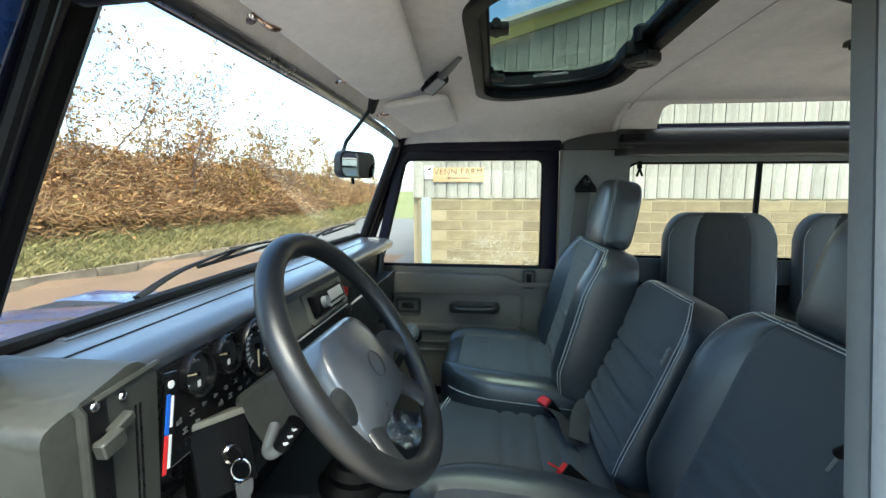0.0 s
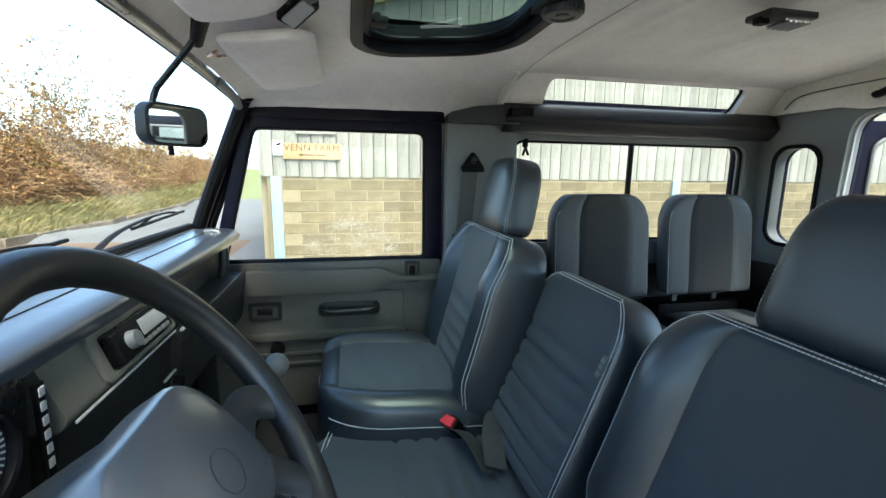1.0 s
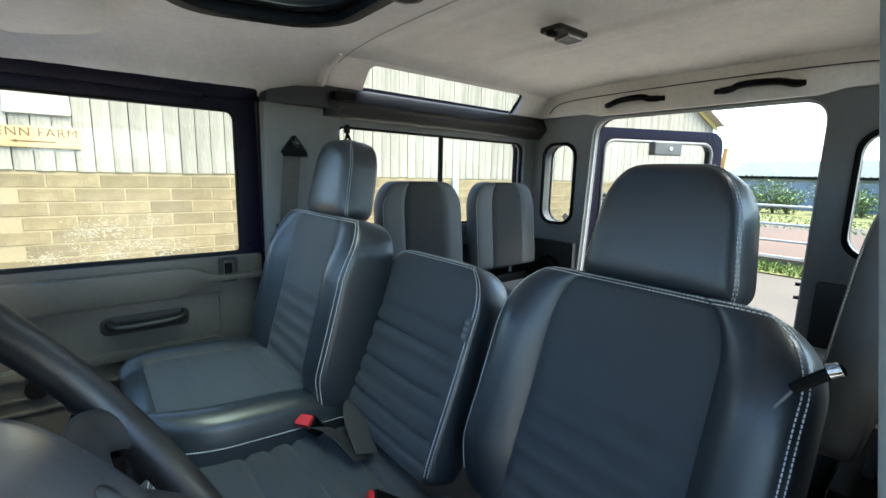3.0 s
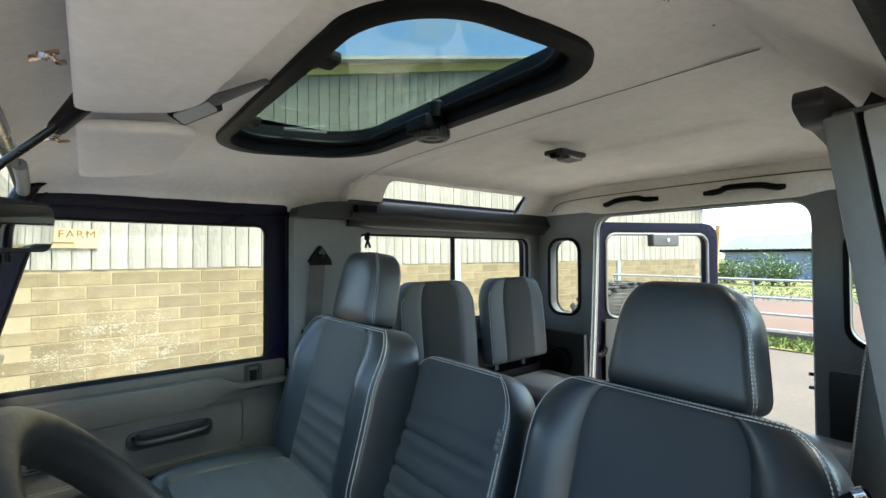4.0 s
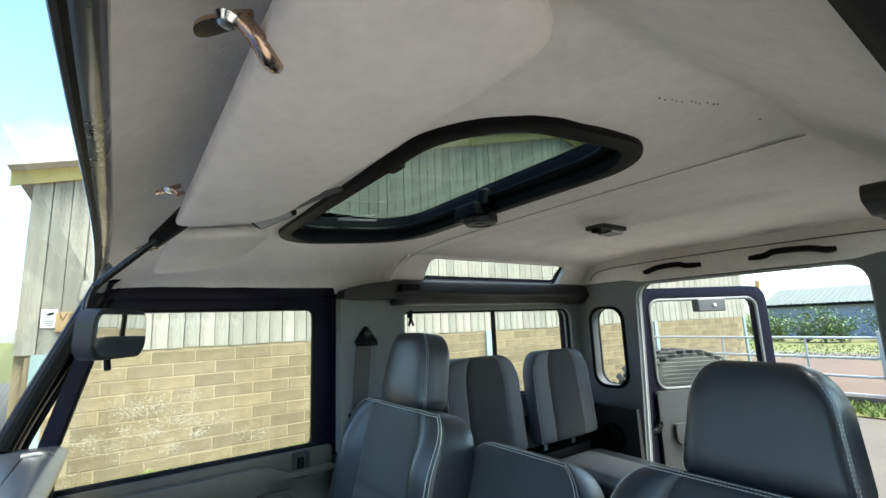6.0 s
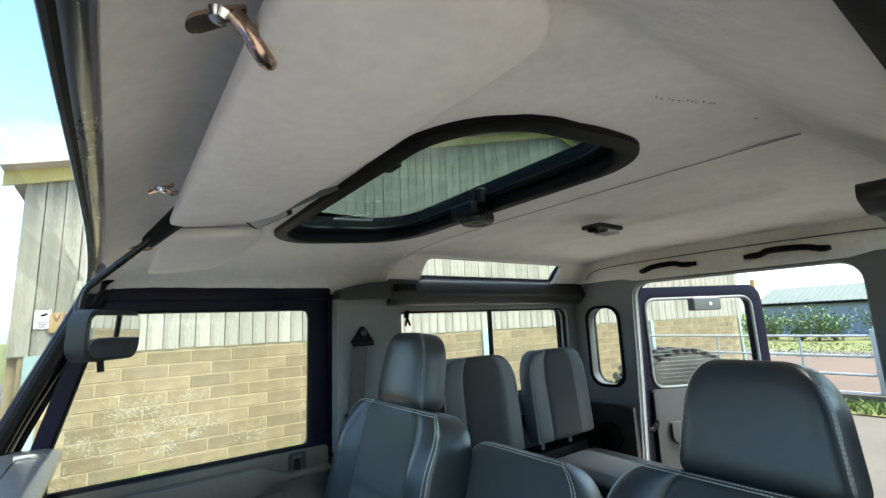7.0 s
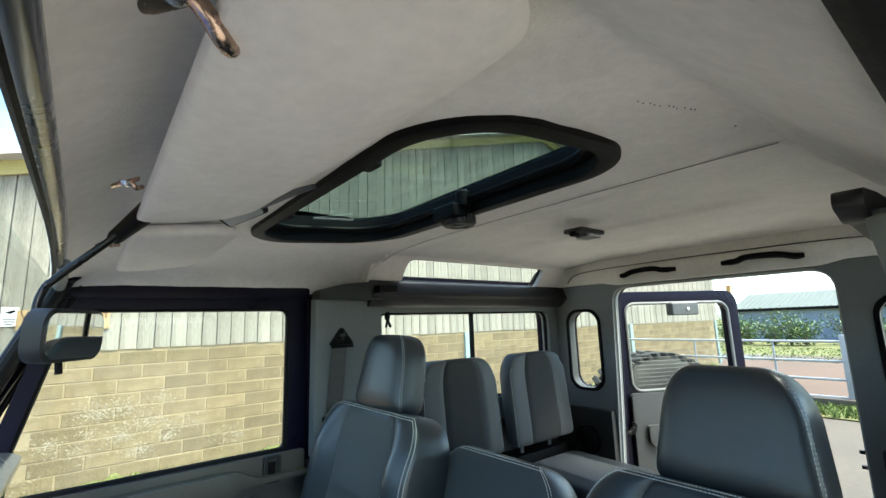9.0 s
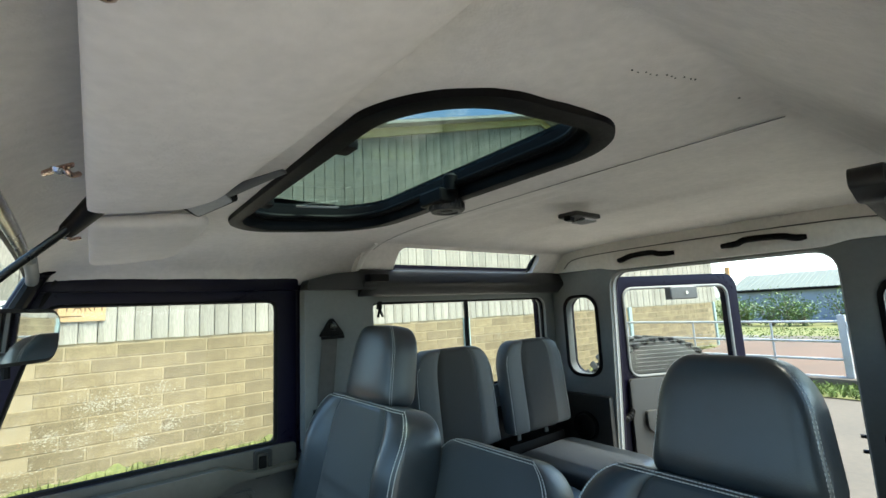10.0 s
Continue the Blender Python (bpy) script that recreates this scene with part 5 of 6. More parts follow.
# gear lever, gaiter and floor clutter
gear = thing("gear_lever", (0.03, 0.03, 0.90), "gear lever with round grey knob and black bellows gaiter", "gear lever")
part("gaiter", turned([(0.085 - 0.0085 * k + (0.010 if k % 2 else 0), 0.016 * k) for k in range(9)] + [(0.012, 0.15), (0, 0.15)], axis_frame((-0.07, -0.06, 0.90), (0.1, 0.05, 1)), 26), RUBBER, gear, "black bellows gaiter")
part("rod", sweep(smooth_path([(-0.065, -0.055, 1.03), (0.0, -0.01, 1.13), (0.055, 0.03, 1.25)], 6), 0.008, 10), RUBBER, gear)
part("knob", turned([(0, 0.024), (0.010, 0.022), (0.019, 0.014), (0.0225, 0.003), (0.021, -0.008), (0.013, -0.020), (0.009, -0.024), (0, -0.024)], axis_frame((0.058, 0.032, 1.265), (0.3, 0.15, 1)), 22), GREY_VINYL, gear, "round grey knob")
for y, z in ((-0.46, 0.93), (-0.36, 0.93), (-0.24, 0.92)):
    ped = part("pedal", box((0.02, 0.06, 0.07), (-0.21, y, z), 0.006, 2, Matrix.Rotation(radians(30), 4, "Y")), RUBBER, car, "black rubber pedal")
    part("pedal_arm", sweep([(-0.215, y, z), (-0.27, y, z + 0.18)], 0.008, 8), RUBBER, ped)

bag = bmesh.new()
n = 26
rng = random.Random(9)
gv = [[bag.verts.new((0.06 + 0.16 * (i / n - 0.5) + rng.uniform(-0.004, 0.004), 0.02 + 0.15 * (j / n - 0.5) + rng.uniform(-0.004, 0.004),
                      1.0 + 0.035 * noise.noise(Vector((i * 0.22, j * 0.25, 3.0))) + 0.03 * abs(noise.noise(Vector((i * 0.6, j * 0.5, 7.0)))))) for j in range(n)] for i in range(n)]
for i in range(n - 1):
    for j in range(n - 1):
        bag.faces.new((gv[i][j], gv[i + 1][j], gv[i + 1][j + 1], gv[i][j + 1]))
FILM = glass("clear_film", (0.90, 0.91, 0.92), 0.25)
tagged(part("centre_tray", box((0.22, 0.24, 0.10), (0.055, 0.03, 0.945), 0.015), RUBBER), "shallow black storage tray between the seats", "tray")
tagged(part("plastic_bag", bag, FILM, sharp=180), "crumpled clear plastic bag lying on the tray", "bag")


# ---- roof fittings ----
def visor(y0, y1, name_label, taper=0.0):
    """A sun visor folded up under the front of the headliner, with its hinge rods and plates."""
    s = thing("sun_visor", (0.0, (y0 + y1) / 2, 1.84), name_label, "sun visor", "sun visors")
    L = y1 - y0

    def at(x, y, z):
        y *= 1 + 0.22 * taper - taper * (x / L + 0.5)
        px, py = -0.016 + y, (y0 + y1) / 2 + x
        return Vector((px, py, min(liner_z(px, py) - 0.024, 1.838 + 0.155 * y) - z - 0.004))
    pcs, f = pillow(round_top(L / 2, 0.060, 0.018, 0.05, 0.158), 0.158, 0.017, 0.017, at, 4, 44, 26, lambda u, v: 0.0022 * noise.noise(Vector((u * 4, v * 2.2, y0))) + 0.0012 * noise.noise(Vector((u * 13, v * 6, y0))))
    part("pad", pcs["body"], VISOR, s, "light grey padded visor", sharp=70)
    return s


vd = visor(-0.590, -0.022, "light grey padded sun visor folded up against the headliner", 0.26)
vp = visor(0.070, 0.535, "light grey padded sun visor folded up beside the mirror arm")


def hinge(s, x, y, z, to, big):
    """A plated steel bracket with its screw and bent rod."""
    w = 0.011 if big else 0.008
    k_, f = (1.0, 1.0) if big else (0.9, 0.4)
    leaf = rounded([(-0.018, 0.004), (-0.012, w * 0.6), (0.004, w * 0.55), (0.016, 0.003), (0.016, -0.003), (0.004, -w * 0.55), (-0.012, -w * 0.6), (-0.018, -0.004)], 0.004)
    plate = part("hinge_plate", panel([leaf], 0.0025, lambda a, b, c: Vector((x + k_ * (a * 0.72 + b * 0.3), y + k_ * (b - a * 0.45), z - c + 0.25 * a)), 0.0008), BRASSY, s, "plated steel hinge plate")
    part("hinge_screw", turned([(0, 0.004), (0.004, 0.0035), (0.0065, 0.0)], axis_frame((x, y - (0.004 if big else 0.0), z - 0.002), (-0.2, 0, -1)), 16), CHROME, plate, "bright screw head")
    part("hinge_rod", sweep(smooth_path([(x + 0.006 * f, y - 0.006 * f, z - 0.001), (x + 0.013 * f, y - 0.006 * f, z - 0.008 * f), (x + 0.020 * f, y - 0.001 * f, z - 0.014 * f), (x + 0.026 * f, y + 0.008 * f, z - 0.012 * f), Vector((x, y, z)).lerp(Vector(to), f)], 6), 0.0046 if big else 0.0026, 10), BRASSY, plate, "plated bent rod")


hinge(vd, -0.032, -0.492, 1.836, (-0.006, -0.472, 1.838), True)
hinge(vd, -0.034, -0.180, 1.836, (0.000, -0.160, 1.832), False)
hinge(vp, -0.044, 0.160, 1.830, (0.002, 0.195, 1.828), False)
clip = thing("visor_clip", (0.11, 0.03, 1.87), "pale plastic visor clip with a small bright lamp lens", "visor clip")
part("arm", sweep(smooth_path([(0.190, -0.105, 1.890), (0.166, -0.055, 1.885), (0.142, -0.014, 1.878), (0.120, 0.014, 1.873)], 5), lambda t: 0.006 + 0.010 * t, 12, flat=0.5), GREY_VINYL, clip)
ca = Vector((0.036, -0.050, 0.018)).normalized()
cn = Vector((0.02, -0.32, -0.947))
cn = (cn - ca * ca.dot(cn)).normalized()
cb = cn.cross(ca)
CLIP_AT = Vector((0.122, 0.013, 1.864))
part("bezel", panel([rounded([(-0.040, -0.017), (0.034, -0.021), (0.040, 0.014), (-0.034, 0.020)], 0.006)], 0.012, lambda a, b, c: CLIP_AT + ca * a + cb * b + cn * (c - 0.012), 0.003), RUBBER, clip, "black bezel")
part("lens", panel([rounded([(-0.034, -0.012), (0.028, -0.015), (0.034, 0.009), (-0.028, 0.014)], 0.004)], 0.003, lambda a, b, c: CLIP_AT + ca * a + cb * b + cn * c, 0.001), SILVER, clip, "bright lens")


def mirror():
    s = thing("rear_view_mirror", (-0.085, 0.10, 1.69), "small black interior mirror on a bent rod", "mirror")
    d, nrm = Vector((0.51, 0.86, 0)).normalized(), Vector((0.86, -0.51, -0.03)).normalized()
    rise = nrm.cross(d).normalized()
    c = Vector((-0.066, 0.022, 1.686))

    def at(a, b, k):
        return c + d * a + rise * b + nrm * k
    part("housing", panel([rrect(0, 0, 0.112, 0.064, 0.020)], 0.022, lambda a, b, k: at(a, b, k - 0.021), 0.007), DARK_TRIM, s, "black rounded housing")
    part("glass", panel([rrect(0, 0, 0.103, 0.055, 0.016)], 0.002, lambda a, b, k: at(a, b, k + 0.0015)), MIRROR, s, "clear mirror glass")
    part("dip_lever", sweep([at(-0.01, -0.028, -0.008), at(-0.012, -0.046, -0.004)], 0.004, 8), RUBBER, s)
    part("arm", sweep(smooth_path([(-0.008, -0.020, 1.840), (-0.034, 0.020, 1.815), (-0.088, 0.046, 1.762), (-0.102, 0.044, 1.742), (-0.104, 0.032, 1.712), at(0.0, 0.01, -0.020)], 6), 0.0050, 10), GLOSS_BLACK, s, "glossy black bent rod")
    part("base", sweep([(-0.002, -0.040, 1.843), (-0.034, 0.035, 1.816)], lambda t: 0.014 - 0.004 * t, 10), RUBBER, s, "black rubber arm base")


mirror()

dome = thing("dome_lamp", (1.06, 0.02, 1.935), "small ceiling lamp, dark base and pale lens", "ceiling lamp")
part("base", box((0.115, 0.062, 0.014), (1.06, 0.025, 1.936), 0.006, 2), DARK_TRIM, dome, "dark lamp base")
part("lens", box((0.062, 0.048, 0.016), (1.078, 0.025, 1.930), 0.007, 3), CHROME, dome, "pale ribbed lens")
for k in range(5):
    part("lens_rib", box((0.004, 0.05, 0.003), (1.056 + 0.012 * k, 0.025, 1.9215), 0.001), SILVER, dome)
part("lamp_switch", box((0.022, 0.02, 0.014), (1.012, 0.025, 1.926), 0.003), RUBBER, dome)


def grab(y0, y1):
    g = thing("grab_handle", (1.752, (y0 + y1) / 2, 1.87), "black rubber-covered grab handle above the rear door", "grab handle", "rear grab handles")
    m_ = (y0 + y1) / 2
    sg = 1 if y1 > y0 else -1
    L = abs(y1 - y0)
    pts = [(1.757, y0, 1.869), (1.745, y0 + sg * 0.022, 1.868), (1.738, y0 + sg * 0.060, 1.878), (1.736, m_, 1.882), (1.738, y1 - sg * 0.075, 1.881), (1.745, y1 - sg * 0.050, 1.873), (1.757, y1, 1.872)]
    part("bar", sweep(smooth_path(pts, 6), lambda t: 0.011 if 0.06 < t < 0.94 else 0.009, 10), RUBBER, g, "black moulded bar")


grab(0.318, 0.085)
grab(-0.322, -0.082)

rng = random.Random(31)
for k in range(11):
    x_ = 0.405 + 0.009 * k + rng.uniform(-0.002, 0.002)
    y_ = -0.488 - 0.26 * (x_ - 0.405) + rng.uniform(-0.002, 0.002)
    part("liner_spot", turned([(0, 0.0), (0.0009, 0.0), (0.0008, 0.002), (0, 0.002)], axis_frame((x_, y_, liner_z(x_, y_) - 0.0008), (0, 0, 1)), 7), GREY_VINYL, car, "small dark spot")
part("liner_spot", turned([(0, 0.0), (0.0018, 0.0), (0.0015, 0.002), (0, 0.002)], axis_frame((0.602, -0.519, liner_z(0.602, -0.519) - 0.0008), (0, 0, 1)), 9), GREY_VINYL, car, "small dark spot")

# passenger's seat belt on the pillar
belt = thing("seat_belt", (0.60, 0.66, 1.67), "black seat belt hanging down the pillar from a black anchor", "seat belt")
part("anchor", panel([rounded([(0.556, 1.628), (0.600, 1.690), (0.645, 1.628)], 0.014)], 0.016, yz(0.658), 0.004), RUBBER, belt, "black triangular anchor")
part("anchor_bolt", turned([(0, 0.012), (0.012, 0.011), (0.015, 0.0)], axis_frame((0.600, 0.660, 1.660), (0, -1, 0), (1, 0, 0)), 16), GLOSS_BLACK, belt)
part("slot_bar", box((0.075, 0.012, 0.010), (0.600, 0.656, 1.625), 0.003), RUBBER, belt)
web = bmesh.new()
for off in (0.0, -0.004):
    panel([[(0.548, 1.40), (0.568, 1.622), (0.618, 1.622), (0.598, 1.40)]], 0.0015, lambda a, b, c, off=off: Vector((a + off, 0.662 + off - c + 0.006 * math.sin((b - 1.4) * 14), b)), 0, web)
part("webbing", web, WEBBING, belt, "black woven webbing")
part("tongue_cover", box((0.074, 0.016, 0.018), (0.570, 0.650, 1.405), 0.004), RUBBER, belt, "black tongue cover")
part("tongue", panel([rrect(0.566, 1.372, 0.032, 0.050, 0.006), rrect(0.566, 1.368, 0.016, 0.020, 0.003)], 0.003, yz(0.653)), CHROME, belt, "bright steel tongue")

# buckles lying on the centre seat
def buckle(at, lean, turn_, length=0.07):
    s = thing("belt_buckle", at, "black seat-belt buckle with red release button", "belt buckle", "belt buckles")
    m = Matrix.Translation(at) @ Matrix.Rotation(radians(turn_), 4, "Z") @ Matrix.Rotation(radians(lean), 4, "Y")
    part("body", box((0.027, 0.044, length), (0, 0, 0), 0.006, 3, m), RUBBER, s, "black buckle body")
    part("button", box((0.024, 0.034, 0.024), (0, 0, 0), 0.004, 2, m @ Matrix.Translation((-0.002, 0, length / 2 - 0.002))), RED, s, "red release button")
    return s, m


b1, m1 = buckle((0.430, 0.166, 1.018), -38, 35, 0.062)
def strap(pts, w, s, label):
    bm = bmesh.new()
    p = smooth_path(pts, 8)
    rows = []
    for i, q in enumerate(p):
        d = (p[min(i + 1, len(p) - 1)] - p[max(i - 1, 0)]).normalized()
        sd = d.cross(Vector((0.25, 0.5, 0.8))).normalized() * w / 2
        up = sd.cross(d).normalized() * 0.0008
        rows.append([bm.verts.new(q + sd + up), bm.verts.new(q - sd + up), bm.verts.new(q - sd - up), bm.verts.new(q + sd - up)])
    for a, b in zip(rows, rows[1:]):
        for k in range(4):
            bm.faces.new((a[k], a[(k + 1) % 4], b[(k + 1) % 4], b[k]))
    part("strap", bm, WEBBING, s, label, sharp=60)


strap([(0.535, 0.205, 1.045), (0.490, 0.195, 1.030), (0.445, 0.172, 1.012)], 0.046, b1, "black woven strap")
strap([(0.425, 0.155, 1.020), (0.438, 0.115, 1.034), (0.456, 0.060, 1.030), (0.466, -0.004, 1.014)], 0.048, b1, "black woven strap")
strap([(0.535, 0.155, 1.055), (0.515, 0.125, 1.050), (0.492, 0.065, 1.042), (0.478, 0.000, 1.022)], 0.048, b1, "black folded strap")
b2, m2 = buckle((0.446, -0.128, 1.000), -62, -30, 0.060)
part("cord", sweep(smooth_path([m2 @ Vector((0, 0, 0.03)), m2 @ Vector((0.006, -0.012, 0.045)), m2 @ Vector((0.014, -0.03, 0.062))], 5), 0.0022, 6), RED, b2, "red cord end")

# driver's seat armrest lever, clip on the side window, speakers, rear latch
lever = thing("seat_lever", (0.58, -0.63, 1.395), "black lever with bright tip beside the driver's seat", "lever")
part("arm", sweep(smooth_path([(0.580, -0.620, 1.386), (0.580, -0.630, 1.396), (0.580, -0.642, 1.408), (0.588, -0.650, 1.413)], 5), 0.0055, 10), RUBBER, lever)
part("tip", sweep([(0.578, -0.643, 1.411), (0.580, -0.651, 1.416)], 0.007, 12), CHROME, lever, "bright tip")
part("rod", sweep([(0.580, -0.622, 1.387), (0.580, -0.609, 1.362)], 0.0014, 8), GREY_TRIM, lever, "thin grey rod")
hookc = thing("window_clip", (0.80, 0.70, 1.71), "small black sprung clip hanging at the side window", "clip")
part("body", box((0.018, 0.012, 0.030), (0.800, 0.705, 1.722), 0.004), RUBBER, hookc)
for sg in (-1, 1):
    part("tail", sweep([(0.800, 0.702, 1.708), (0.800 + sg * 0.010, 0.698, 1.680)], 0.0045, 8), RUBBER, hookc)
spk = thing("loudspeaker", (1.745, 0.545, 1.155), "round black loudspeaker in the rear corner trim", "loudspeaker")
part("ring", turned([(0.062, 0.0), (0.060, 0.010), (0.052, 0.012), (0.048, 0.004), (0.048, 0)], axis_frame((1.747, 0.545, 1.155), (-1, 0, 0)), 30), RUBBER, spk)
part("grille", turned([(0, 0.008), (0.03, 0.006), (0.05, 0.001), (0.05, 0)], axis_frame((1.747, 0.545, 1.155), (-1, 0, 0)), 30), GLOSS_BLACK, spk)
latch = thing("rear_latch", (1.85, -0.37, 1.21), "black rear door striker with two bright pins", "latch")
part("plate", box((0.03, 0.012, 0.09), (1.815, -0.392, 1.24), 0.003), RUBBER, latch)
for z in (1.262, 1.219):
    part("pin", sweep([(1.815, -0.388, z), (1.810, -0.362, z)], 0.006, 8), GLOSS_BLACK, latch, "black pin")


# ---- wipers ----
def wiper(y, reach):
    s = thing("windscreen_wiper", (-0.335, y, 1.42), "black windscreen wiper resting at the foot of the glass", "wiper", "wipers")
    part("pivot", turned([(0, 0.03), (0.012, 0.028), (0.014, 0)], axis_frame((-0.345, y, 1.405), (-0.3, 0, 1)), 14), RUBBER, s)
    a = Vector((-0.342, y, 1.440))
    b = a + Vector((0.024, reach * 0.36, 0.050))
    part("arm", sweep(smooth_path([a, a.lerp(b, 0.4) + Vector((0, 0, 0.010)), b], 6), lambda t: 0.010 - 0.005 * t, 8, flat=0.5), RUBBER, s, "black tapered arm")
    c0, c1 = a + Vector((0.026, reach * 0.20, 0.034)), a + Vector((0.026, reach * 0.84, 0.046))
    part("blade", sweep([c0, c1], 0.004, 6), RUBBER, s, "black wiper blade")
    part("blade_bridge", sweep(smooth_path([c0.lerp(c1, 0.1), c0.lerp(c1, 0.35) + Vector((-0.006, 0, 0.010)), b, c0.lerp(c1, 0.65) + Vector((-0.006, 0, 0.010)), c0.lerp(c1, 0.9)], 5), 0.0032, 6), RUBBER, s)


wiper(-0.36, 0.62)
wiper(0.30, 0.55)


# ---- outdoors ----
KERB = [(-14, -70), (-10, -22), (-8.3, 0), (-7.5, 5), (-7.15, 6.3), (-6.6, 9.5), (-6.25, 13), (-6.4, 18), (-8, 30), (-13, 60), (-22, 120)]


def bank_side(x, y):
    """Distance behind the kerb line, positive on the bank."""
    best, sign = 1e9, 1
    for (ax, ay), (bx, by) in zip(KERB, KERB[1:]):
        dx, dy = bx - ax, by - ay
        t = clamp(((x - ax) * dx + (y - ay) * dy) / (dx * dx + dy * dy))
        px, py = x - ax - t * dx, y - ay - t * dy
        d = math.hypot(px, py)
        if d < best:
            best, sign = d, (1 if dx * py - dy * px > 0 else -1)
    return best * sign


def ground_z(x, y):
    d = bank_side(x, y)
    bank = 0.16 + 0.62 * ease(0, 2.0, d) + 0.7 * ease(1.6, 6, d) if d > 0.0 else 0.0
    return bank


ASPHALT = material("worn_asphalt", (0.095, 0.094, 0.094), 0.85, vary=0.3, scale=0.7, fine=25, bump=0.6, bump_scale=60)
GRASS = material("grass_ground", (0.075, 0.12, 0.03), 0.9, vary=0.4, scale=1.2, fine=14, second=(0.16, 0.15, 0.05))
BROWN_ROAD = material("earthy_road", (0.095, 0.058, 0.034), 0.85, vary=0.35, scale=0.8, fine=18, bump=0.6, bump_scale=50)
CONCRETE = material("yard_concrete", (0.072, 0.062, 0.052), 0.85, vary=0.3, scale=0.8, fine=16, bump=0.5, bump_scale=30)

# unseen ground beside the car, made pale to bounce sunlight up inside
BOUNCE_GROUND = material("pale_bounce_ground", (0.26, 0.235, 0.205), 0.85, vary=0.2, scale=0.9, fine=16, bump=0.3, bump_scale=40)


def axis_steps():
    a = [0.5 * i for i in range(-40, 41)]
    far = [20 + 1.0 * 1.5 ** k for k in range(1, 16)]
    return sorted([-f for f in far] + a + far)


xs, ys = axis_steps(), axis_steps()
bm = bmesh.new()
vs = [[bm.verts.new((x, y, ground_z(x, y))) for y in ys] for x in xs]
for i in range(len(xs) - 1):
    for j in range(len(ys) - 1):
        f = bm.faces.new((vs[i][j], vs[i + 1][j], vs[i + 1][j + 1], vs[i][j + 1]))
        x, y = (xs[i] + xs[i + 1]) / 2, (ys[j] + ys[j + 1]) / 2
        far_field = x > 22 or y > 26 or x < -24 or y < -30
        # index 3 is the added pale ground that brightens the car's inside
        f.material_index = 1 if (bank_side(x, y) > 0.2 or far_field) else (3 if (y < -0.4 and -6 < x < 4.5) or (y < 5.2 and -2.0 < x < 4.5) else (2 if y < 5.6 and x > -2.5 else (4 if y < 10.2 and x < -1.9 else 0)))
me = mesh_of(bm, "ground")
for m_ in (ASPHALT, GRASS, CONCRETE, BOUNCE_GROUND, BROWN_ROAD):
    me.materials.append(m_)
tagged(new("ground", me), "asphalt and concrete yard with a grass bank beyond", "ground", kind="structure")

# barn: block wall below, upright boards above, roof verge
BOARD = material("weathered_boards", (0.235, 0.212, 0.155), 0.8, vary=0.5, scale=1.6, fine=30, stretch=(6, 6, 0.5), island=0.14, second=(0.34, 0.325, 0.27), bump=0.3, bump_scale=60)
BLOCK = material("sandy_blocks", (0.165, 0.128, 0.068), 0.9, vary=0.5, scale=5, fine=60, island=0.2, second=(0.26, 0.205, 0.112), bump=0.8, bump_scale=70)
MORTAR = material("pale_mortar", (0.255, 0.206, 0.122), 0.95, vary=0.12, scale=8, bump=0.4, bump_scale=80)
COLUMN = material("pale_blue_steel", (0.23, 0.31, 0.30), 0.6, vary=0.15, scale=6)
VERGE = material("ochre_verge", (0.42, 0.36, 0.14), 0.7, vary=0.15, scale=4)
SHEET = material("roof_sheet", (0.36, 0.35, 0.32), 0.8, vary=0.15, scale=3)
WALL_Y, BLOCK_TOP = 5.80, 1.526
barn = thing("barn", (8, 6.0, 0), "farm barn, sandy block base below weathered upright boards", "barn")
APEX = 8.3


def eave_z(x):
    return 3.38 + 0.285 * (APEX + 1.05 - abs(x - APEX))


part("wall", box((18.4, 0.18, BLOCK_TOP + 0.4), (8.3, WALL_Y + 0.0755, (BLOCK_TOP - 0.4) / 2), 0.0), MORTAR, barn, "block wall with pale mortar")
part("gable", panel([[(-1.0, BLOCK_TOP), (-1.0, eave_z(-1.0)), (APEX, eave_z(APEX)), (17.6, eave_z(17.6)), (17.6, BLOCK_TOP)]], 0.1,
                    lambda a, b, c: Vector((a, WALL_Y + 0.04 + c, b))), SHEET, barn)
part("side_wall", box((0.15, 14, 3.4), (-0.92, WALL_Y + 7.05, 1.7), 0), MORTAR, barn)
part("far_wall", box((0.15, 14, 3.4), (17.5, WALL_Y + 7.05, 1.7), 0), MORTAR, barn)
for sg in (-1, 1):
    x0 = APEX + sg * 9.47
    part("roof", panel([[(APEX, eave_z(APEX) + 0.16), (x0, eave_z(x0) + 0.16), (x0, eave_z(x0) + 0.22), (APEX, eave_z(APEX) + 0.22)]], 14.6,
                       lambda a, b, c: Vector((a, WALL_Y - 0.32 + c, b))), SHEET, barn, "pale fibre-cement roof sheets")
    part("verge", panel([[(APEX, eave_z(APEX)), (x0, eave_z(x0)), (x0, eave_z(x0) + 0.19), (APEX, eave_z(APEX) + 0.19)]], 0.03,
                        lambda a, b, c: Vector((a, WALL_Y - 0.06 + c - 0.03, b))), VERGE, barn, "ochre painted verge board")
for x in (-0.78, 5.62, 11.6, 17.3):
    part("column", box((0.14, 0.12, BLOCK_TOP), (x, WALL_Y - 0.005, BLOCK_TOP / 2), 0.006), COLUMN, barn, "pale blue-green painted steel column")

# upright boards, each its own piece
rng = random.Random(21)
PITCH = 0.172


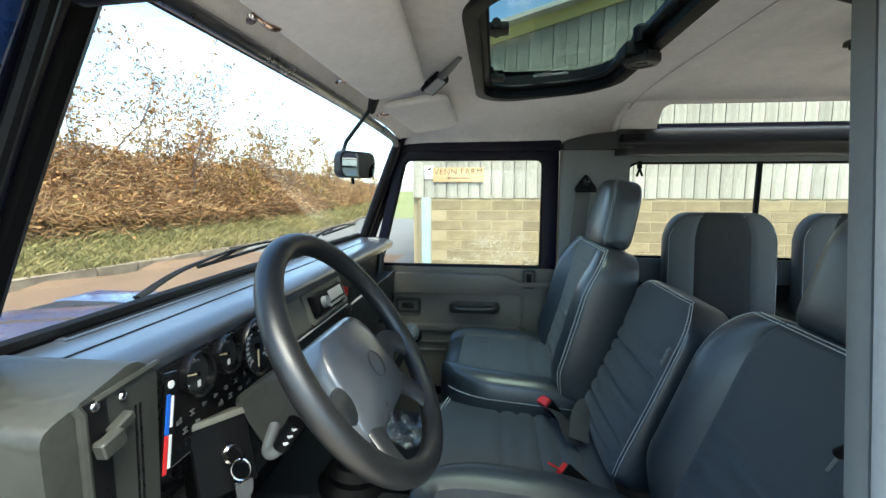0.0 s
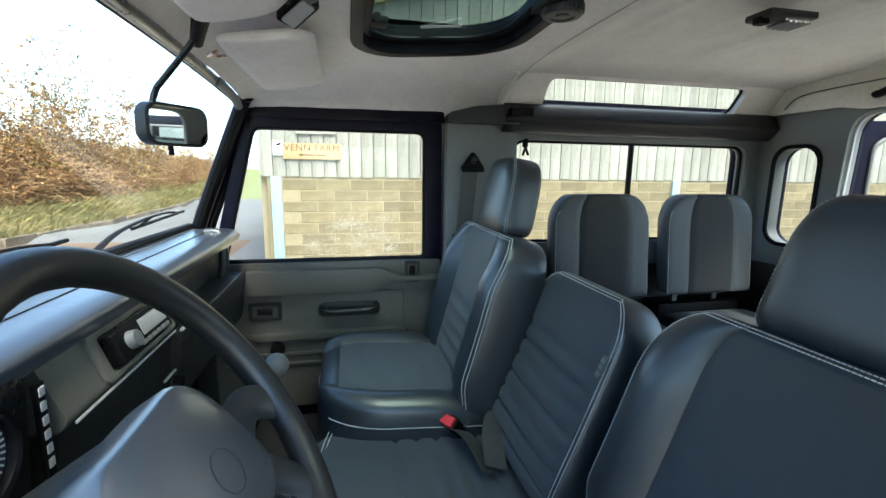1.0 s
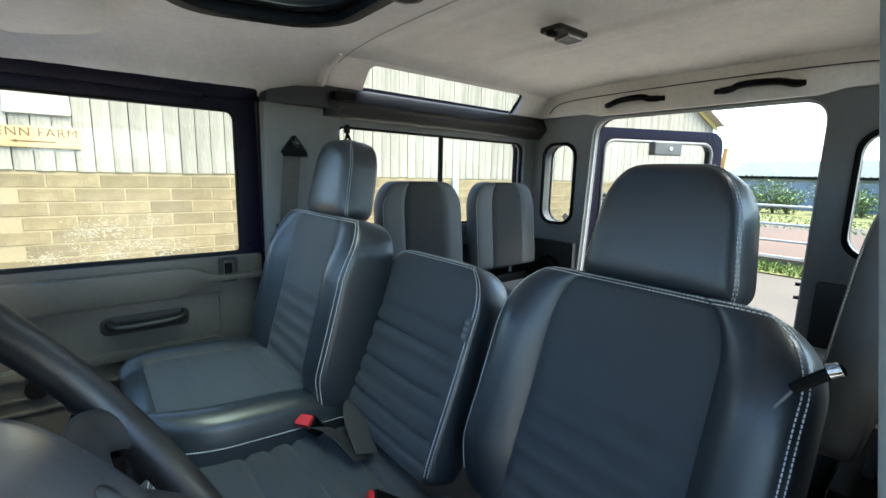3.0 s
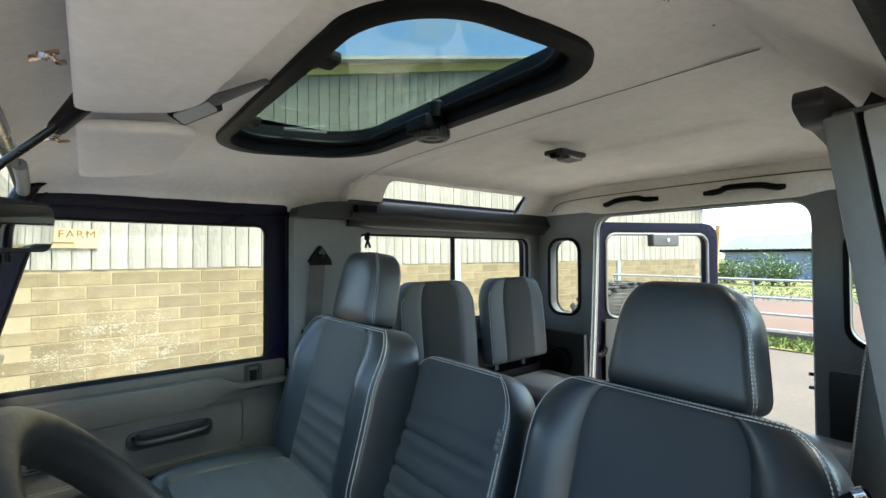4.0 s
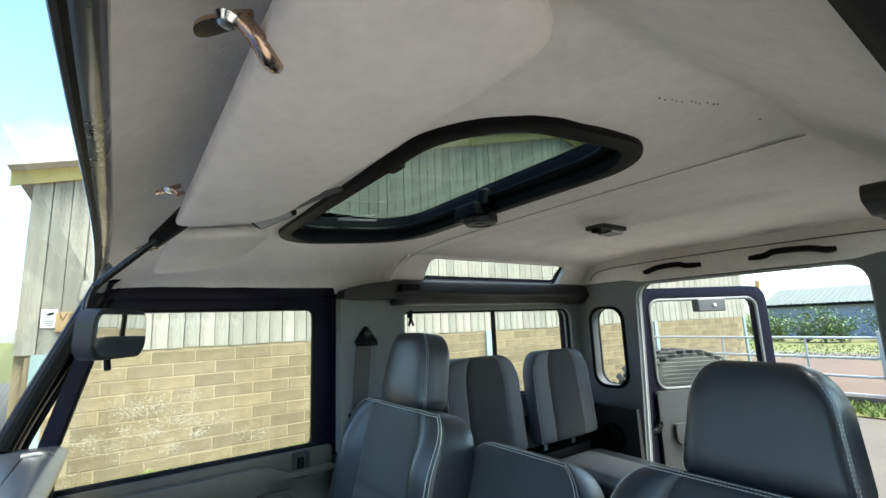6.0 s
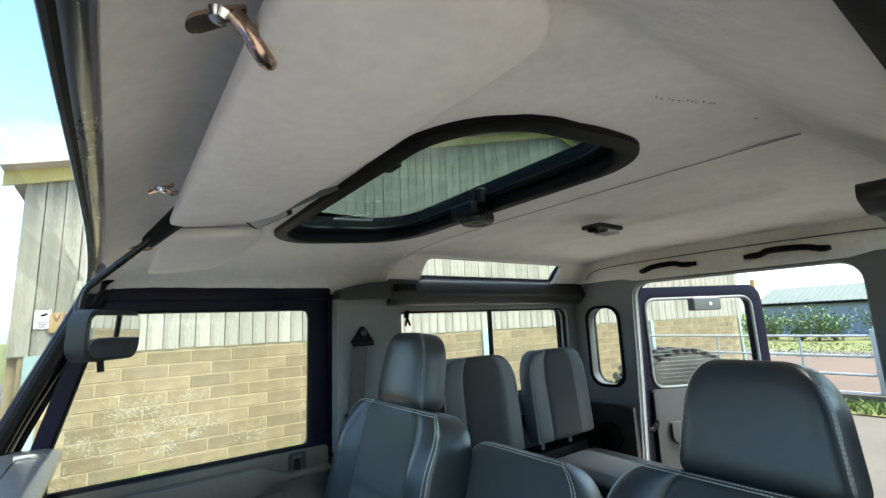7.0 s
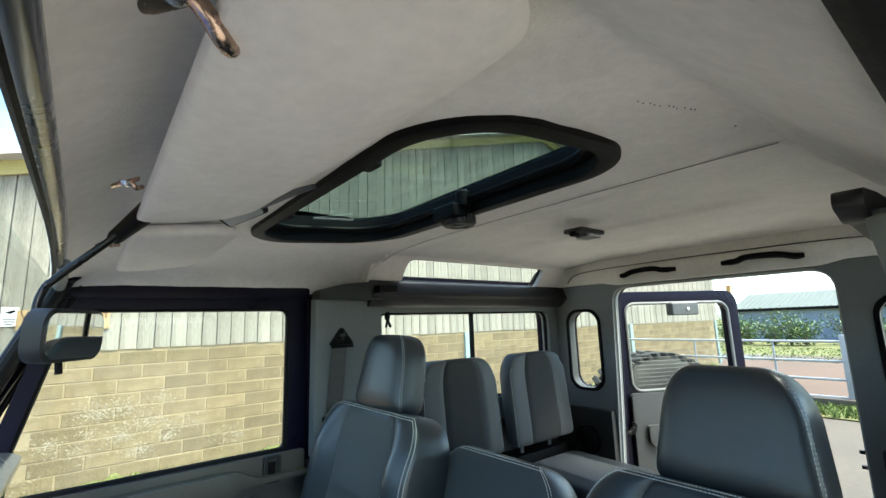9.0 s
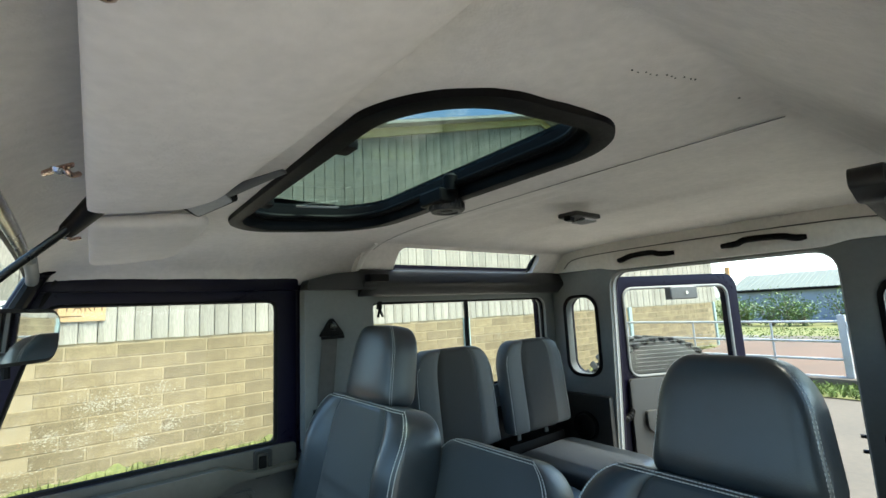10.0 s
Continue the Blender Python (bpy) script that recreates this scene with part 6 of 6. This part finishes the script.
def board_mesh(h, slope, seed):
    bm = bmesh.new()
    w, d = PITCH - 0.010, 0.024
    pts = rounded([(-w / 2, 0), (-w / 2, h - slope * w / 2), (w / 2, h + slope * w / 2), (w / 2, 0)], 0.003, 1)
    panel([pts], d, lambda a, b, c: Vector((a, -c, b)), 0.0, bm)
    me_ = mesh_of(bm, "board")
    me_.materials.append(BOARD)
    return me_


n_board = int(18.6 / PITCH)
for k in range(n_board):
    x = -0.985 + PITCH * (k + 0.5)
    h = eave_z(x) - BLOCK_TOP + 0.05
    ob = new("board", board_mesh(h, 0.285 if x < APEX else -0.285, k))
    ob.parent = barn
    ob.matrix_parent_inverse = barn.matrix_basis.inverted()
    ob.location = (x + rng.uniform(-0.002, 0.002), WALL_Y - 0.008 + (0.006 if k % 2 else 0.0), BLOCK_TOP + rng.uniform(-0.008, 0.004))

# blocks: nearest ones as single pieces, the rest joined
COURSE, LONG = 0.1555, 0.468


def block_mesh(length, seed):
    r = random.Random(seed)
    bm = box((length - 0.013, 0.03, COURSE - 0.013), (0, 0, 0), 0.0045, 1)
    for v in bm.verts:
        if v.co.y < 0:
            v.co.y += r.uniform(-0.0015, 0.0015)
    me_ = mesh_of(bm, "block")
    me_.materials.append(BLOCK)
    return me_


variants = [block_mesh(LONG, k) for k in range(4)]
far_blocks, count = bmesh.new(), 0
for row in range(10):
    z = BLOCK_TOP - 0.036 - COURSE * (row + 0.5)
    for k in range(40):
        x = -0.70 + LONG * (k + 0.5) + (LONG / 2 if row % 2 else 0)
        if x > 17.0:
            continue
        yy = WALL_Y - 0.004 + rng.uniform(-0.002, 0.002)
        if count < 300 and x < 13.2:
            ob = new("block", variants[rng.randrange(4)])
            ob.parent = barn
            ob.matrix_parent_inverse = barn.matrix_basis.inverted()
            ob.location = (x, yy, z)
            count += 1
        else:
            box((LONG - 0.013, 0.03, COURSE - 0.013), (x, yy, z), 0, 1, None, far_blocks)
part("far_blocks", far_blocks, BLOCK, barn, smooth=False)["kind"] = "stuff"

# lichen and efflorescence: thin uneven patches of lime on the lower blocks
LIME = material("lime_bloom", (0.32, 0.285, 0.205), 0.95, vary=0.25, scale=20, bump=0.3)
MOSS = material("moss", (0.075, 0.09, 0.024), 0.95, vary=0.4, scale=20, bump=0.6, bump_scale=150, second=(0.14, 0.15, 0.048))
lime = bmesh.new()
patches = [(rng.gauss(0.55, 0.6), rng.gauss(0.55, 0.16)) for k in range(20)] + [(rng.uniform(-0.6, 8), rng.uniform(0.2, 1.3)) for k in range(16)]
for cx, cz in patches:
    spread = rng.uniform(0.03, 0.11)
    for k in range(rng.randrange(40, 240)):
        px_, pz_ = cx + rng.gauss(0, spread * 1.4), cz + rng.gauss(0, spread * 0.7)
        r = 0.002 + 0.008 * rng.random() ** 2
        dy_ = rng.uniform(0.0, 0.002)
        vs_ = [lime.verts.new((px_ + r * rng.uniform(0.5, 1.6) * math.cos(a), WALL_Y - 0.0225 - dy_, pz_ + r * rng.uniform(0.3, 1.1) * math.sin(a))) for a in steps(0, 5.6, 7)]
        lime.faces.new(vs_)
part("lime_bloom", lime, LIME, barn, "pale lime bloom on the blocks", smooth=False)["kind"] = "stuff"

# strip of moss and weeds at the wall's foot
bed = bmesh.new()
rows_ = [[bed.verts.new((x_, WALL_Y - 0.02 - 0.06 * j_, max(-0.02, (0.15 - 0.035 * j_) * (0.55 + 0.9 * noise.noise(Vector((x_ * 1.7, j_ * 0.4, 3))) + 0.4 * noise.noise(Vector((x_ * 9, j_ * 1.3, 6))))))) for j_ in range(6)] for x_ in steps(-0.65, 16.8, 420)]
for ra_, rb_ in zip(rows_, rows_[1:]):
    for j_ in range(5):
        bed.faces.new((ra_[j_], rb_[j_], rb_[j_ + 1], ra_[j_ + 1]))
tagged(part("moss_bed", bed, MOSS), "bright green moss banked against the barn wall", "moss", kind="stuff")
weeds = bmesh.new()
for k in range(5200):
    x, y = rng.uniform(-0.6, 16.5), WALL_Y - 0.03 - abs(rng.gauss(0, 0.10))
    h = rng.uniform(0.03, 0.16) * (1.2 if rng.random() < 0.3 else 0.7)
    a = rng.uniform(0, 6.28)
    dx, dy = 0.012 * math.cos(a), 0.012 * math.sin(a)
    lx, ly = rng.uniform(-0.05, 0.05), rng.uniform(-0.05, 0.02)
    p = [weeds.verts.new(q) for q in ((x - dx, y - dy, 0), (x + dx, y + dy, 0), (x + lx, y + ly, h))]
    weeds.faces.new(p)
tagged(part("weeds", weeds, MOSS, smooth=False), "low moss and weeds along the barn's foot", "weeds", kind="stuff")

# ---- signs on the barn ----
SIGN_Y = WALL_Y - 0.034
SIGN = material("varnished_sign", (0.36, 0.25, 0.12), 0.6, vary=0.12, scale=3, stretch=(1, 1, 8), fine=40)
OLD_SIGN = material("weathered_sign", (0.33, 0.31, 0.26), 0.85, vary=0.2, scale=4, stretch=(1, 1, 8))
INK = material("dark_lettering", (0.10, 0.055, 0.02), 0.7, vary=0.1)


def lettering(text, size, at, parent, mat):
    cu = bpy.data.curves.new("lettering", "FONT")
    cu.body, cu.size, cu.extrude, cu.align_x, cu.align_y = text, size, 0.001, "CENTER", "CENTER"
    cu.space_character = 1.12
    t = new("lettering", cu)
    dg = bpy.context.evaluated_depsgraph_get()
    me_ = bpy.data.meshes.new_from_object(t.evaluated_get(dg))
    bpy.data.objects.remove(t)
    me_.materials.clear()
    me_.materials.append(mat)
    ob = new("lettering", me_)
    ob.parent = parent
    ob.matrix_parent_inverse = parent.matrix_basis.inverted()
    ob.matrix_basis = Matrix.Translation(at) @ Matrix.Rotation(radians(90), 4, "X")
    return ob


sg = thing("farm_sign", (-0.28, SIGN_Y, 1.87), "varnished wooden sign with dark lettering and an arrow", "sign", "barn signs")
part("sign_board", box((0.785, 0.022, 0.215), (-0.284, SIGN_Y - 0.012, 1.872), 0.006), SIGN, sg, "varnished orange-brown board")
lettering("VENN FARM", 0.125, (-0.284, SIGN_Y - 0.0245, 1.917), sg, INK)
part("arrow", panel([[(-0.43, 1.852), (-0.37, 1.832), (-0.37, 1.845), (-0.06, 1.845), (-0.06, 1.859), (-0.37, 1.859), (-0.37, 1.872)]], 0.002, lambda a, b, c: Vector((a - 0.044, SIGN_Y - 0.0235 - c, b - 0.028))), INK, sg, "dark arrow")
os_ = thing("old_sign", (-0.22, SIGN_Y, 2.22), "blank weathered wooden board fixed to the barn", "sign", "barn signs")
part("board_plate", panel([rounded([(-0.50, 2.11), (-0.48, 2.34), (0.04, 2.345), (0.05, 2.115)], 0.03)], 0.02, lambda a, b, c: Vector((a, SIGN_Y - 0.002 - c, b)), 0.004), OLD_SIGN, os_)
cs = thing("notice", (-0.74, SIGN_Y, 1.91), "small white notice with dark symbol and grey print", "notice", "barn signs")
part("notice_plate", box((0.135, 0.006, 0.20), (-0.735, SIGN_Y - 0.004, 1.912), 0.002), WHITE_MARK, cs)
for k in range(3):
    part("print_bar", box((0.095 - 0.015 * k, 0.002, 0.014), (-0.735, SIGN_Y - 0.0075, 1.885 - 0.026 * k), 0), GREY_TRIM, cs)
part("print_symbol", panel([[(-0.775, 1.955), (-0.70, 1.985), (-0.69, 1.965), (-0.73, 1.94)]], 0.002, lambda a, b, c: Vector((a, SIGN_Y - 0.0075 - c, b))), RUBBER, cs)

# ---- kerb, bank growth and trees ----
STONE = material("kerb_stone", (0.10, 0.078, 0.055), 0.95, vary=0.45, scale=5, fine=50, island=0.25, bump=0.8, bump_scale=60, second=(0.20, 0.165, 0.12))
kerb = thing("kerb", (-8, 7.4, 0), "rough low stone kerb below the grass bank", "kerb", kind="structure")
for (ax, ay), (bx, by) in zip(KERB[2:8], KERB[3:9]):
    L = math.hypot(bx - ax, by - ay)
    m = max(1, int(L / 0.75))
    ang = math.atan2(by - ay, bx - ax)
    for k in range(m):
        t = (k + 0.5) / m
        ob = part("kerb_stone", box((L / m - 0.02, 0.16, 0.27 + rng.uniform(-0.06, 0.02)), (0, 0, 0), 0.035, 2), STONE, kerb)
        for v_ in ob.data.vertices:
            v_.co += Vector((rng.uniform(-1, 1), rng.uniform(-1, 1), rng.uniform(-1, 1))) * 0.014
        ob.matrix_basis = Matrix.Translation((ax + (bx - ax) * t, ay + (by - ay) * t, 0.06)) @ Matrix.Rotation(ang + rng.uniform(-0.03, 0.03), 4, "Z") @ Matrix.Rotation(rng.uniform(-0.04, 0.04), 4, "X")

BLADE = material("grass_blades", (0.105, 0.125, 0.035), 0.8, vary=0.35, scale=0.9, island=0.4, second=(0.25, 0.19, 0.08))
BRACKEN = material("dead_bracken", (0.17, 0.070, 0.034), 0.85, vary=0.4, scale=0.5, island=0.5, second=(0.27, 0.155, 0.066))
STALK = material("straw_stalks", (0.32, 0.21, 0.10), 0.85, vary=0.25, scale=0.8, island=0.35)
LEAF = material("autumn_leaves", (0.19, 0.185, 0.035), 0.8, vary=0.35, scale=0.4, island=0.45, second=(0.33, 0.12, 0.045))
TWIG = material("bare_twigs", (0.14, 0.10, 0.08), 0.85, vary=0.25, scale=2, island=0.25)


def along_bank(rng_, behind0, behind1, lo=0, hi=None):
    """A place on the bank: a step along the kerb line and a distance behind it."""
    segs = list(zip(KERB[2:9], KERB[3:10]))
    w = [min(math.hypot(b[0] - a[0], b[1] - a[1]), 9) * (1.8 if 4 < a[1] < 14 else 1.0) for a, b in segs]
    (ax, ay), (bx, by) = rng_.choices(segs, w)[0]
    t, d = rng_.random(), rng_.uniform(behind0, behind1)
    L = math.hypot(bx - ax, by - ay)
    nx, ny = -(by - ay) / L, (bx - ax) / L
    return ax + (bx - ax) * t + nx * d, ay + (by - ay) * t + ny * d, d


def blade(bm, x, y, z, h, w, lean, r):
    a = r.uniform(0, 6.283)
    dx, dy = w * math.cos(a), w * math.sin(a)
    lx, ly = r.gauss(0, lean) * h, r.gauss(0, lean) * h
    q = [bm.verts.new(v) for v in ((x - dx, y - dy, z), (x + dx, y + dy, z), (x + dx * 0.6 + lx * 0.5, y + dy * 0.6 + ly * 0.5, z + h * 0.6), (x + lx, y + ly, z + h * 0.9))]
    bm.faces.new(q)


r = random.Random(5)
bm = bmesh.new()
for k in range(52000):
    x, y, d = along_bank(r, 0.0, 2.2)
    blade(bm, x, y, ground_z(x, y) - 0.02, r.uniform(0.06, 0.24), 0.010, 0.6, r)
tagged(part("bank_grass", bm, BLADE, smooth=False), "rough green grass on the roadside bank", "grass", kind="stuff")

bm, bs, bl = bmesh.new(), bmesh.new(), bmesh.new()
for k in range(140000):
    x, y, d = along_bank(r, 1.25, 5.0)
    wave = 0.35 * noise.noise(Vector((x * 0.45, y * 0.45, 0)))
    top = 0.55 + 0.95 * ease(1.3, 3.2, d) + 0.8 * wave
    z = ground_z(x, y) + r.random() * top
    if r.random() < 0.07:
        z += r.random() ** 2 * 1.9
    h = r.uniform(0.12, 0.42)
    a, b = r.uniform(0, 6.283), r.gauss(0.1, 0.45)
    v = Vector((math.cos(a) * math.cos(b), math.sin(a) * math.cos(b), math.sin(b))) * h
    s_ = v.cross(Vector((0.3, 0.2, 1))).normalized() * r.uniform(0.003, 0.006)
    tgt = bs if r.random() < 0.42 else bm
    if tgt is bm:
        s_ *= 2.2
    o = Vector((x, y, z))
    droop = Vector((0, 0, -0.12 * h))
    p = [tgt.verts.new(q) for q in (o - s_, o + s_, o + v * 0.6 + s_ * 0.7, o + v + droop, o + v * 0.6 - s_ * 0.7)]
    tgt.faces.new(p)
    if r.random() < 0.22:
        c = o + v
        rr = r.uniform(0.02, 0.055)
        u_ = Vector((r.uniform(-1, 1), r.uniform(-1, 1), r.uniform(-0.6, 0.6))).normalized() * rr
        w_ = u_.cross(Vector((r.uniform(-1, 1), 0.3, 0.7))).normalized() * rr * 0.7
        bl.faces.new([bl.verts.new(c + q) for q in (u_, w_, -u_, -w_)])
tagged(part("bracken", bm, BRACKEN, smooth=False), "dense rust-brown dead bracken on the bank", "bracken", kind="stuff")
tagged(part("dry_stalks", bs, STALK, smooth=False), "tangled straw-coloured dry stalks in the hedge", "stalks", kind="stuff")
tagged(part("hedge_leaves", bl, LEAF, smooth=False), "scattered yellow and rust hedge leaves", "leaves", kind="stuff")


def sapling(x, y, h, seed):
    """A thin bare autumn tree with a few leaves left."""
    q = random.Random(seed)
    z0 = ground_z(x, y)
    s_ = thing("sapling", (x, y, z0), "thin nearly bare sapling with a few yellow leaves", "tree", "bank saplings")
    wood, leaves = bmesh.new(), bmesh.new()

    def limb(o, v, r0, n, depth):
        pts = [o]
        for k in range(n):
            v = (v + Vector((q.gauss(0, 0.12), q.gauss(0, 0.12), q.gauss(0.03, 0.07)))).normalized() * v.length
            pts.append(pts[-1] + v)
        sweep(pts, lambda t: r0 * (1 - 0.8 * t), 5 if depth == 0 else 3, bm=wood)
        for k in range(1, len(pts)):
            if depth < 2 and q.random() < (0.95 if depth == 0 else 0.75):
                a = q.uniform(0, 6.283)
                f = v.length * (0.75 if depth == 0 else 0.6)
                limb(pts[k], Vector((math.cos(a) * f, math.sin(a) * f, f * q.uniform(0.6, 1.5))) * 0.8, r0 * 0.45 * (1 - 0.5 * k / n), 4, depth + 1)
            if q.random() < 0.55 and depth > 0:
                for m_ in range(4):
                    c = pts[k] + Vector((q.gauss(0, 0.05), q.gauss(0, 0.05), q.gauss(0, 0.05)))
                    u_ = Vector((q.uniform(-1, 1), q.uniform(-1, 1), q.uniform(-1, 1))).normalized() * q.uniform(0.03, 0.07)
                    w_ = u_.cross(Vector((0.2, 0.9, q.random()))).normalized() * 0.03
                    leaves.faces.new([leaves.verts.new(c + t_) for t_ in (u_, w_, -u_, -w_)])
    limb(Vector((x, y, z0 - 0.05)), Vector((0, 0, h / 9)), 0.040 * h / 4, 9, 0)
    part("trunk", wood, TWIG, s_, "slim grey-brown stem and branches", smooth=False)
    part("crown", leaves, LEAF, s_, "sparse yellow-orange leaves", smooth=False)["kind"] = "stuff"


for k in range(96):
    x, y, d = along_bank(r, 1.8, 5.0)
    sapling(x, y, r.uniform(1.8, 4.2), 100 + k)

# ---- beyond the rear door ----
GALV = material("galvanised_rail", (0.36, 0.38, 0.41), 0.5, 0.3, vary=0.15, scale=5)
TIMBER = material("orange_timber", (0.42, 0.26, 0.11), 0.75, vary=0.2, scale=3)
SHED_WALL = material("blue_grey_cladding", (0.21, 0.25, 0.35), 0.6, vary=0.1, scale=1)
SHED_ROOF = material("green_grey_roof", (0.085, 0.105, 0.098), 0.6, vary=0.12, scale=1)
TRACK = material("brown_track", (0.085, 0.056, 0.042), 0.9, vary=0.25, scale=0.6, fine=12)
SHRUB = material("shrub_leaves", (0.095, 0.165, 0.055), 0.6, vary=0.3, scale=1.5, island=0.35, second=(0.17, 0.25, 0.09))


def strip(name, x0, x1, y0, y1, z, mat, label, cat):
    bm_ = bmesh.new()
    gx, gy = steps(x0, x1, 14), steps(y0, y1, 30)
    g = [[bm_.verts.new((x + 0.15 * noise.noise(Vector((x, y * 0.5, 1))), y, z + 0.004 * noise.noise(Vector((x, y, 5))))) for y in gy] for x in gx]
    for i in range(14):
        for j in range(30):
            bm_.faces.new((g[i][j], g[i + 1][j], g[i + 1][j + 1], g[i][j + 1]))
    tagged(part(name, bm_, mat), label, cat, kind="structure")


strip("verge", 9.35, 10.25, -12, 5.3, 0.02, GRASS, "narrow grass verge beyond the yard", "grass")
strip("track", 10.9, 19.0, -14, 16, 0.03, TRACK, "brown earth track behind the gate", "track")
tagged(part("low_wall", box((0.30, 16, 0.22), (10.42, -3.0, 0.06), 0.03), CONCRETE), "low concrete upstand below the gate", "wall", kind="structure")
bm = bmesh.new()
for k in range(5000):
    blade(bm, r.uniform(9.35, 10.25), r.uniform(-4, 5.2), 0.02, r.uniform(0.05, 0.16), 0.012, 0.5, r)
for k in range(4500):
    blade(bm, r.uniform(19.2, 27), r.uniform(-4, 16), 0.0, r.uniform(0.03, 0.07), 0.03, 0.5, r)
VERGE_BLADE = material("verge_blades", (0.065, 0.12, 0.022), 0.8, vary=0.3, scale=0.9, island=0.4, second=(0.13, 0.17, 0.04))
tagged(part("verge_grass", bm, VERGE_BLADE, smooth=False), "bright green grass on the verges", "grass", kind="stuff")

GX = 10.5
gate = thing("field_gate", (GX, 3.0, 0.2), "galvanised four-rail field gate with square post", "gate")
for z in (1.15, 0.80, 0.48, 0.17):
    part("rail", sweep([(GX, 1.22, z), (GX, 5.30, z + 0.02)], 0.024, 8), GALV, gate, "galvanised steel rail")
for y in (2.25, 3.7, 5.25):
    part("upright", sweep([(GX, y, 0.15), (GX, y, 1.17)], 0.020, 8), GALV, gate)
part("post", box((0.11, 0.11, 1.34), (GX, 1.18, 0.60), 0.008), GALV, gate, "square galvanised gate post")
part("post_brace", sweep([(GX - 0.04, 1.12, 1.15), (GX - 0.25, 0.98, 0.0)], 0.018, 8), GALV, gate)
tagged(part("timber_post", box((0.11, 0.11, 2.6), (14.6, 4.35, 1.25), 0.01, 2, Matrix.Rotation(radians(4), 4, "X")), TIMBER), "orange-brown timber post by the barn corner", "post")

shed = thing("shed", (36, 4, 0), "low blue-grey farm shed with green-grey sheet roof", "shed")
part("wall", box((7, 15, 3.0), (38.0, 3.2, 0.5), 0.0), SHED_WALL, shed, "blue-grey clad wall")
for sg in (-1, 1):
    part("roof", panel([[(34.2, 1.97), (38.0, 3.05), (38.0, 3.12), (34.2, 2.04)]], 15.6, lambda a, b, c, sg=sg: Vector((38.0 + sg * (a - 38.0), -4.6 + c, b))), SHED_ROOF, shed, "green-grey profiled roof slope")
for k in range(52):
    part("roof_rib", sweep([(34.18, -4.5 + 0.3 * k, 2.05), (38.0, -4.5 + 0.3 * k, 3.13)], 0.035, 4), SHED_ROOF, shed)
part("fascia", box((0.10, 15.6, 0.16), (34.15, 3.2, 1.95), 0.01), RUBBER, shed, "dark eaves fascia")

for k in range(13):
    x, y, h = 30 + r.uniform(-1.5, 1.5), -1.0 + 0.95 * k + r.uniform(-0.4, 0.4), r.uniform(1.0, 1.75)
    sh = thing("shrub", (x, y, 0), "loose leafy green shrub in front of the shed", "shrub", "shrubs")
    wood, lv = bmesh.new(), bmesh.new()
    for m_ in range(9):
        a, t = r.uniform(0, 6.28), r.uniform(0.25, 0.9)
        tip = Vector((x + math.cos(a) * t, y + math.sin(a) * t, h * r.uniform(0.6, 1.0)))
        pts = smooth_path([(x, y, -0.05), (x + math.cos(a) * t * 0.4, y + math.sin(a) * t * 0.4, tip.z * 0.5), tip], 3)
        sweep(pts, lambda q: 0.03 * (1 - 0.8 * q), 4, bm=wood)
        for c in pts[2:]:
            for j in range(17):
                o = c + Vector((r.gauss(0, 0.26), r.gauss(0, 0.26), r.gauss(0, 0.20)))
                u_ = Vector((r.uniform(-1, 1), r.uniform(-1, 1), r.uniform(-1, 1))).normalized() * r.uniform(0.04, 0.09)
                w_ = u_.cross(Vector((0.4, 0.2, 1))).normalized() * 0.04
                lv.faces.new([lv.verts.new(o + q) for q in (u_, w_, -u_, -w_)])
    part("stem", wood, TWIG, sh)
    part("foliage", lv, SHRUB, sh, "green leaves", smooth=False)["kind"] = "stuff"

# low wooded hills far off
hill = bmesh.new()
for ring, (rad_, hgt) in enumerate(((260, 7.0), (420, 16.0))):
    prev = None
    for k in range(181):
        a = math.pi * 2 * k / 180
        z = hgt * (0.55 + 0.9 * abs(noise.noise(Vector((math.cos(a) * 3, math.sin(a) * 3, ring * 4.0)))) + 0.10 * noise.noise(Vector((math.cos(a) * 40, math.sin(a) * 40, ring))))
        p = (hill.verts.new((rad_ * math.cos(a), rad_ * math.sin(a), -1)), hill.verts.new(((rad_ + 40) * math.cos(a), (rad_ + 40) * math.sin(a), z)))
        if prev:
            hill.faces.new((prev[0], p[0], p[1], prev[1]))
        prev = p
HILL = material("far_woods", (0.16, 0.17, 0.16), 0.95, vary=0.25, scale=0.05, fine=1.0)
tagged(part("far_hills", hill, HILL), "low hazy wooded hills in the distance", "hills", kind="structure")
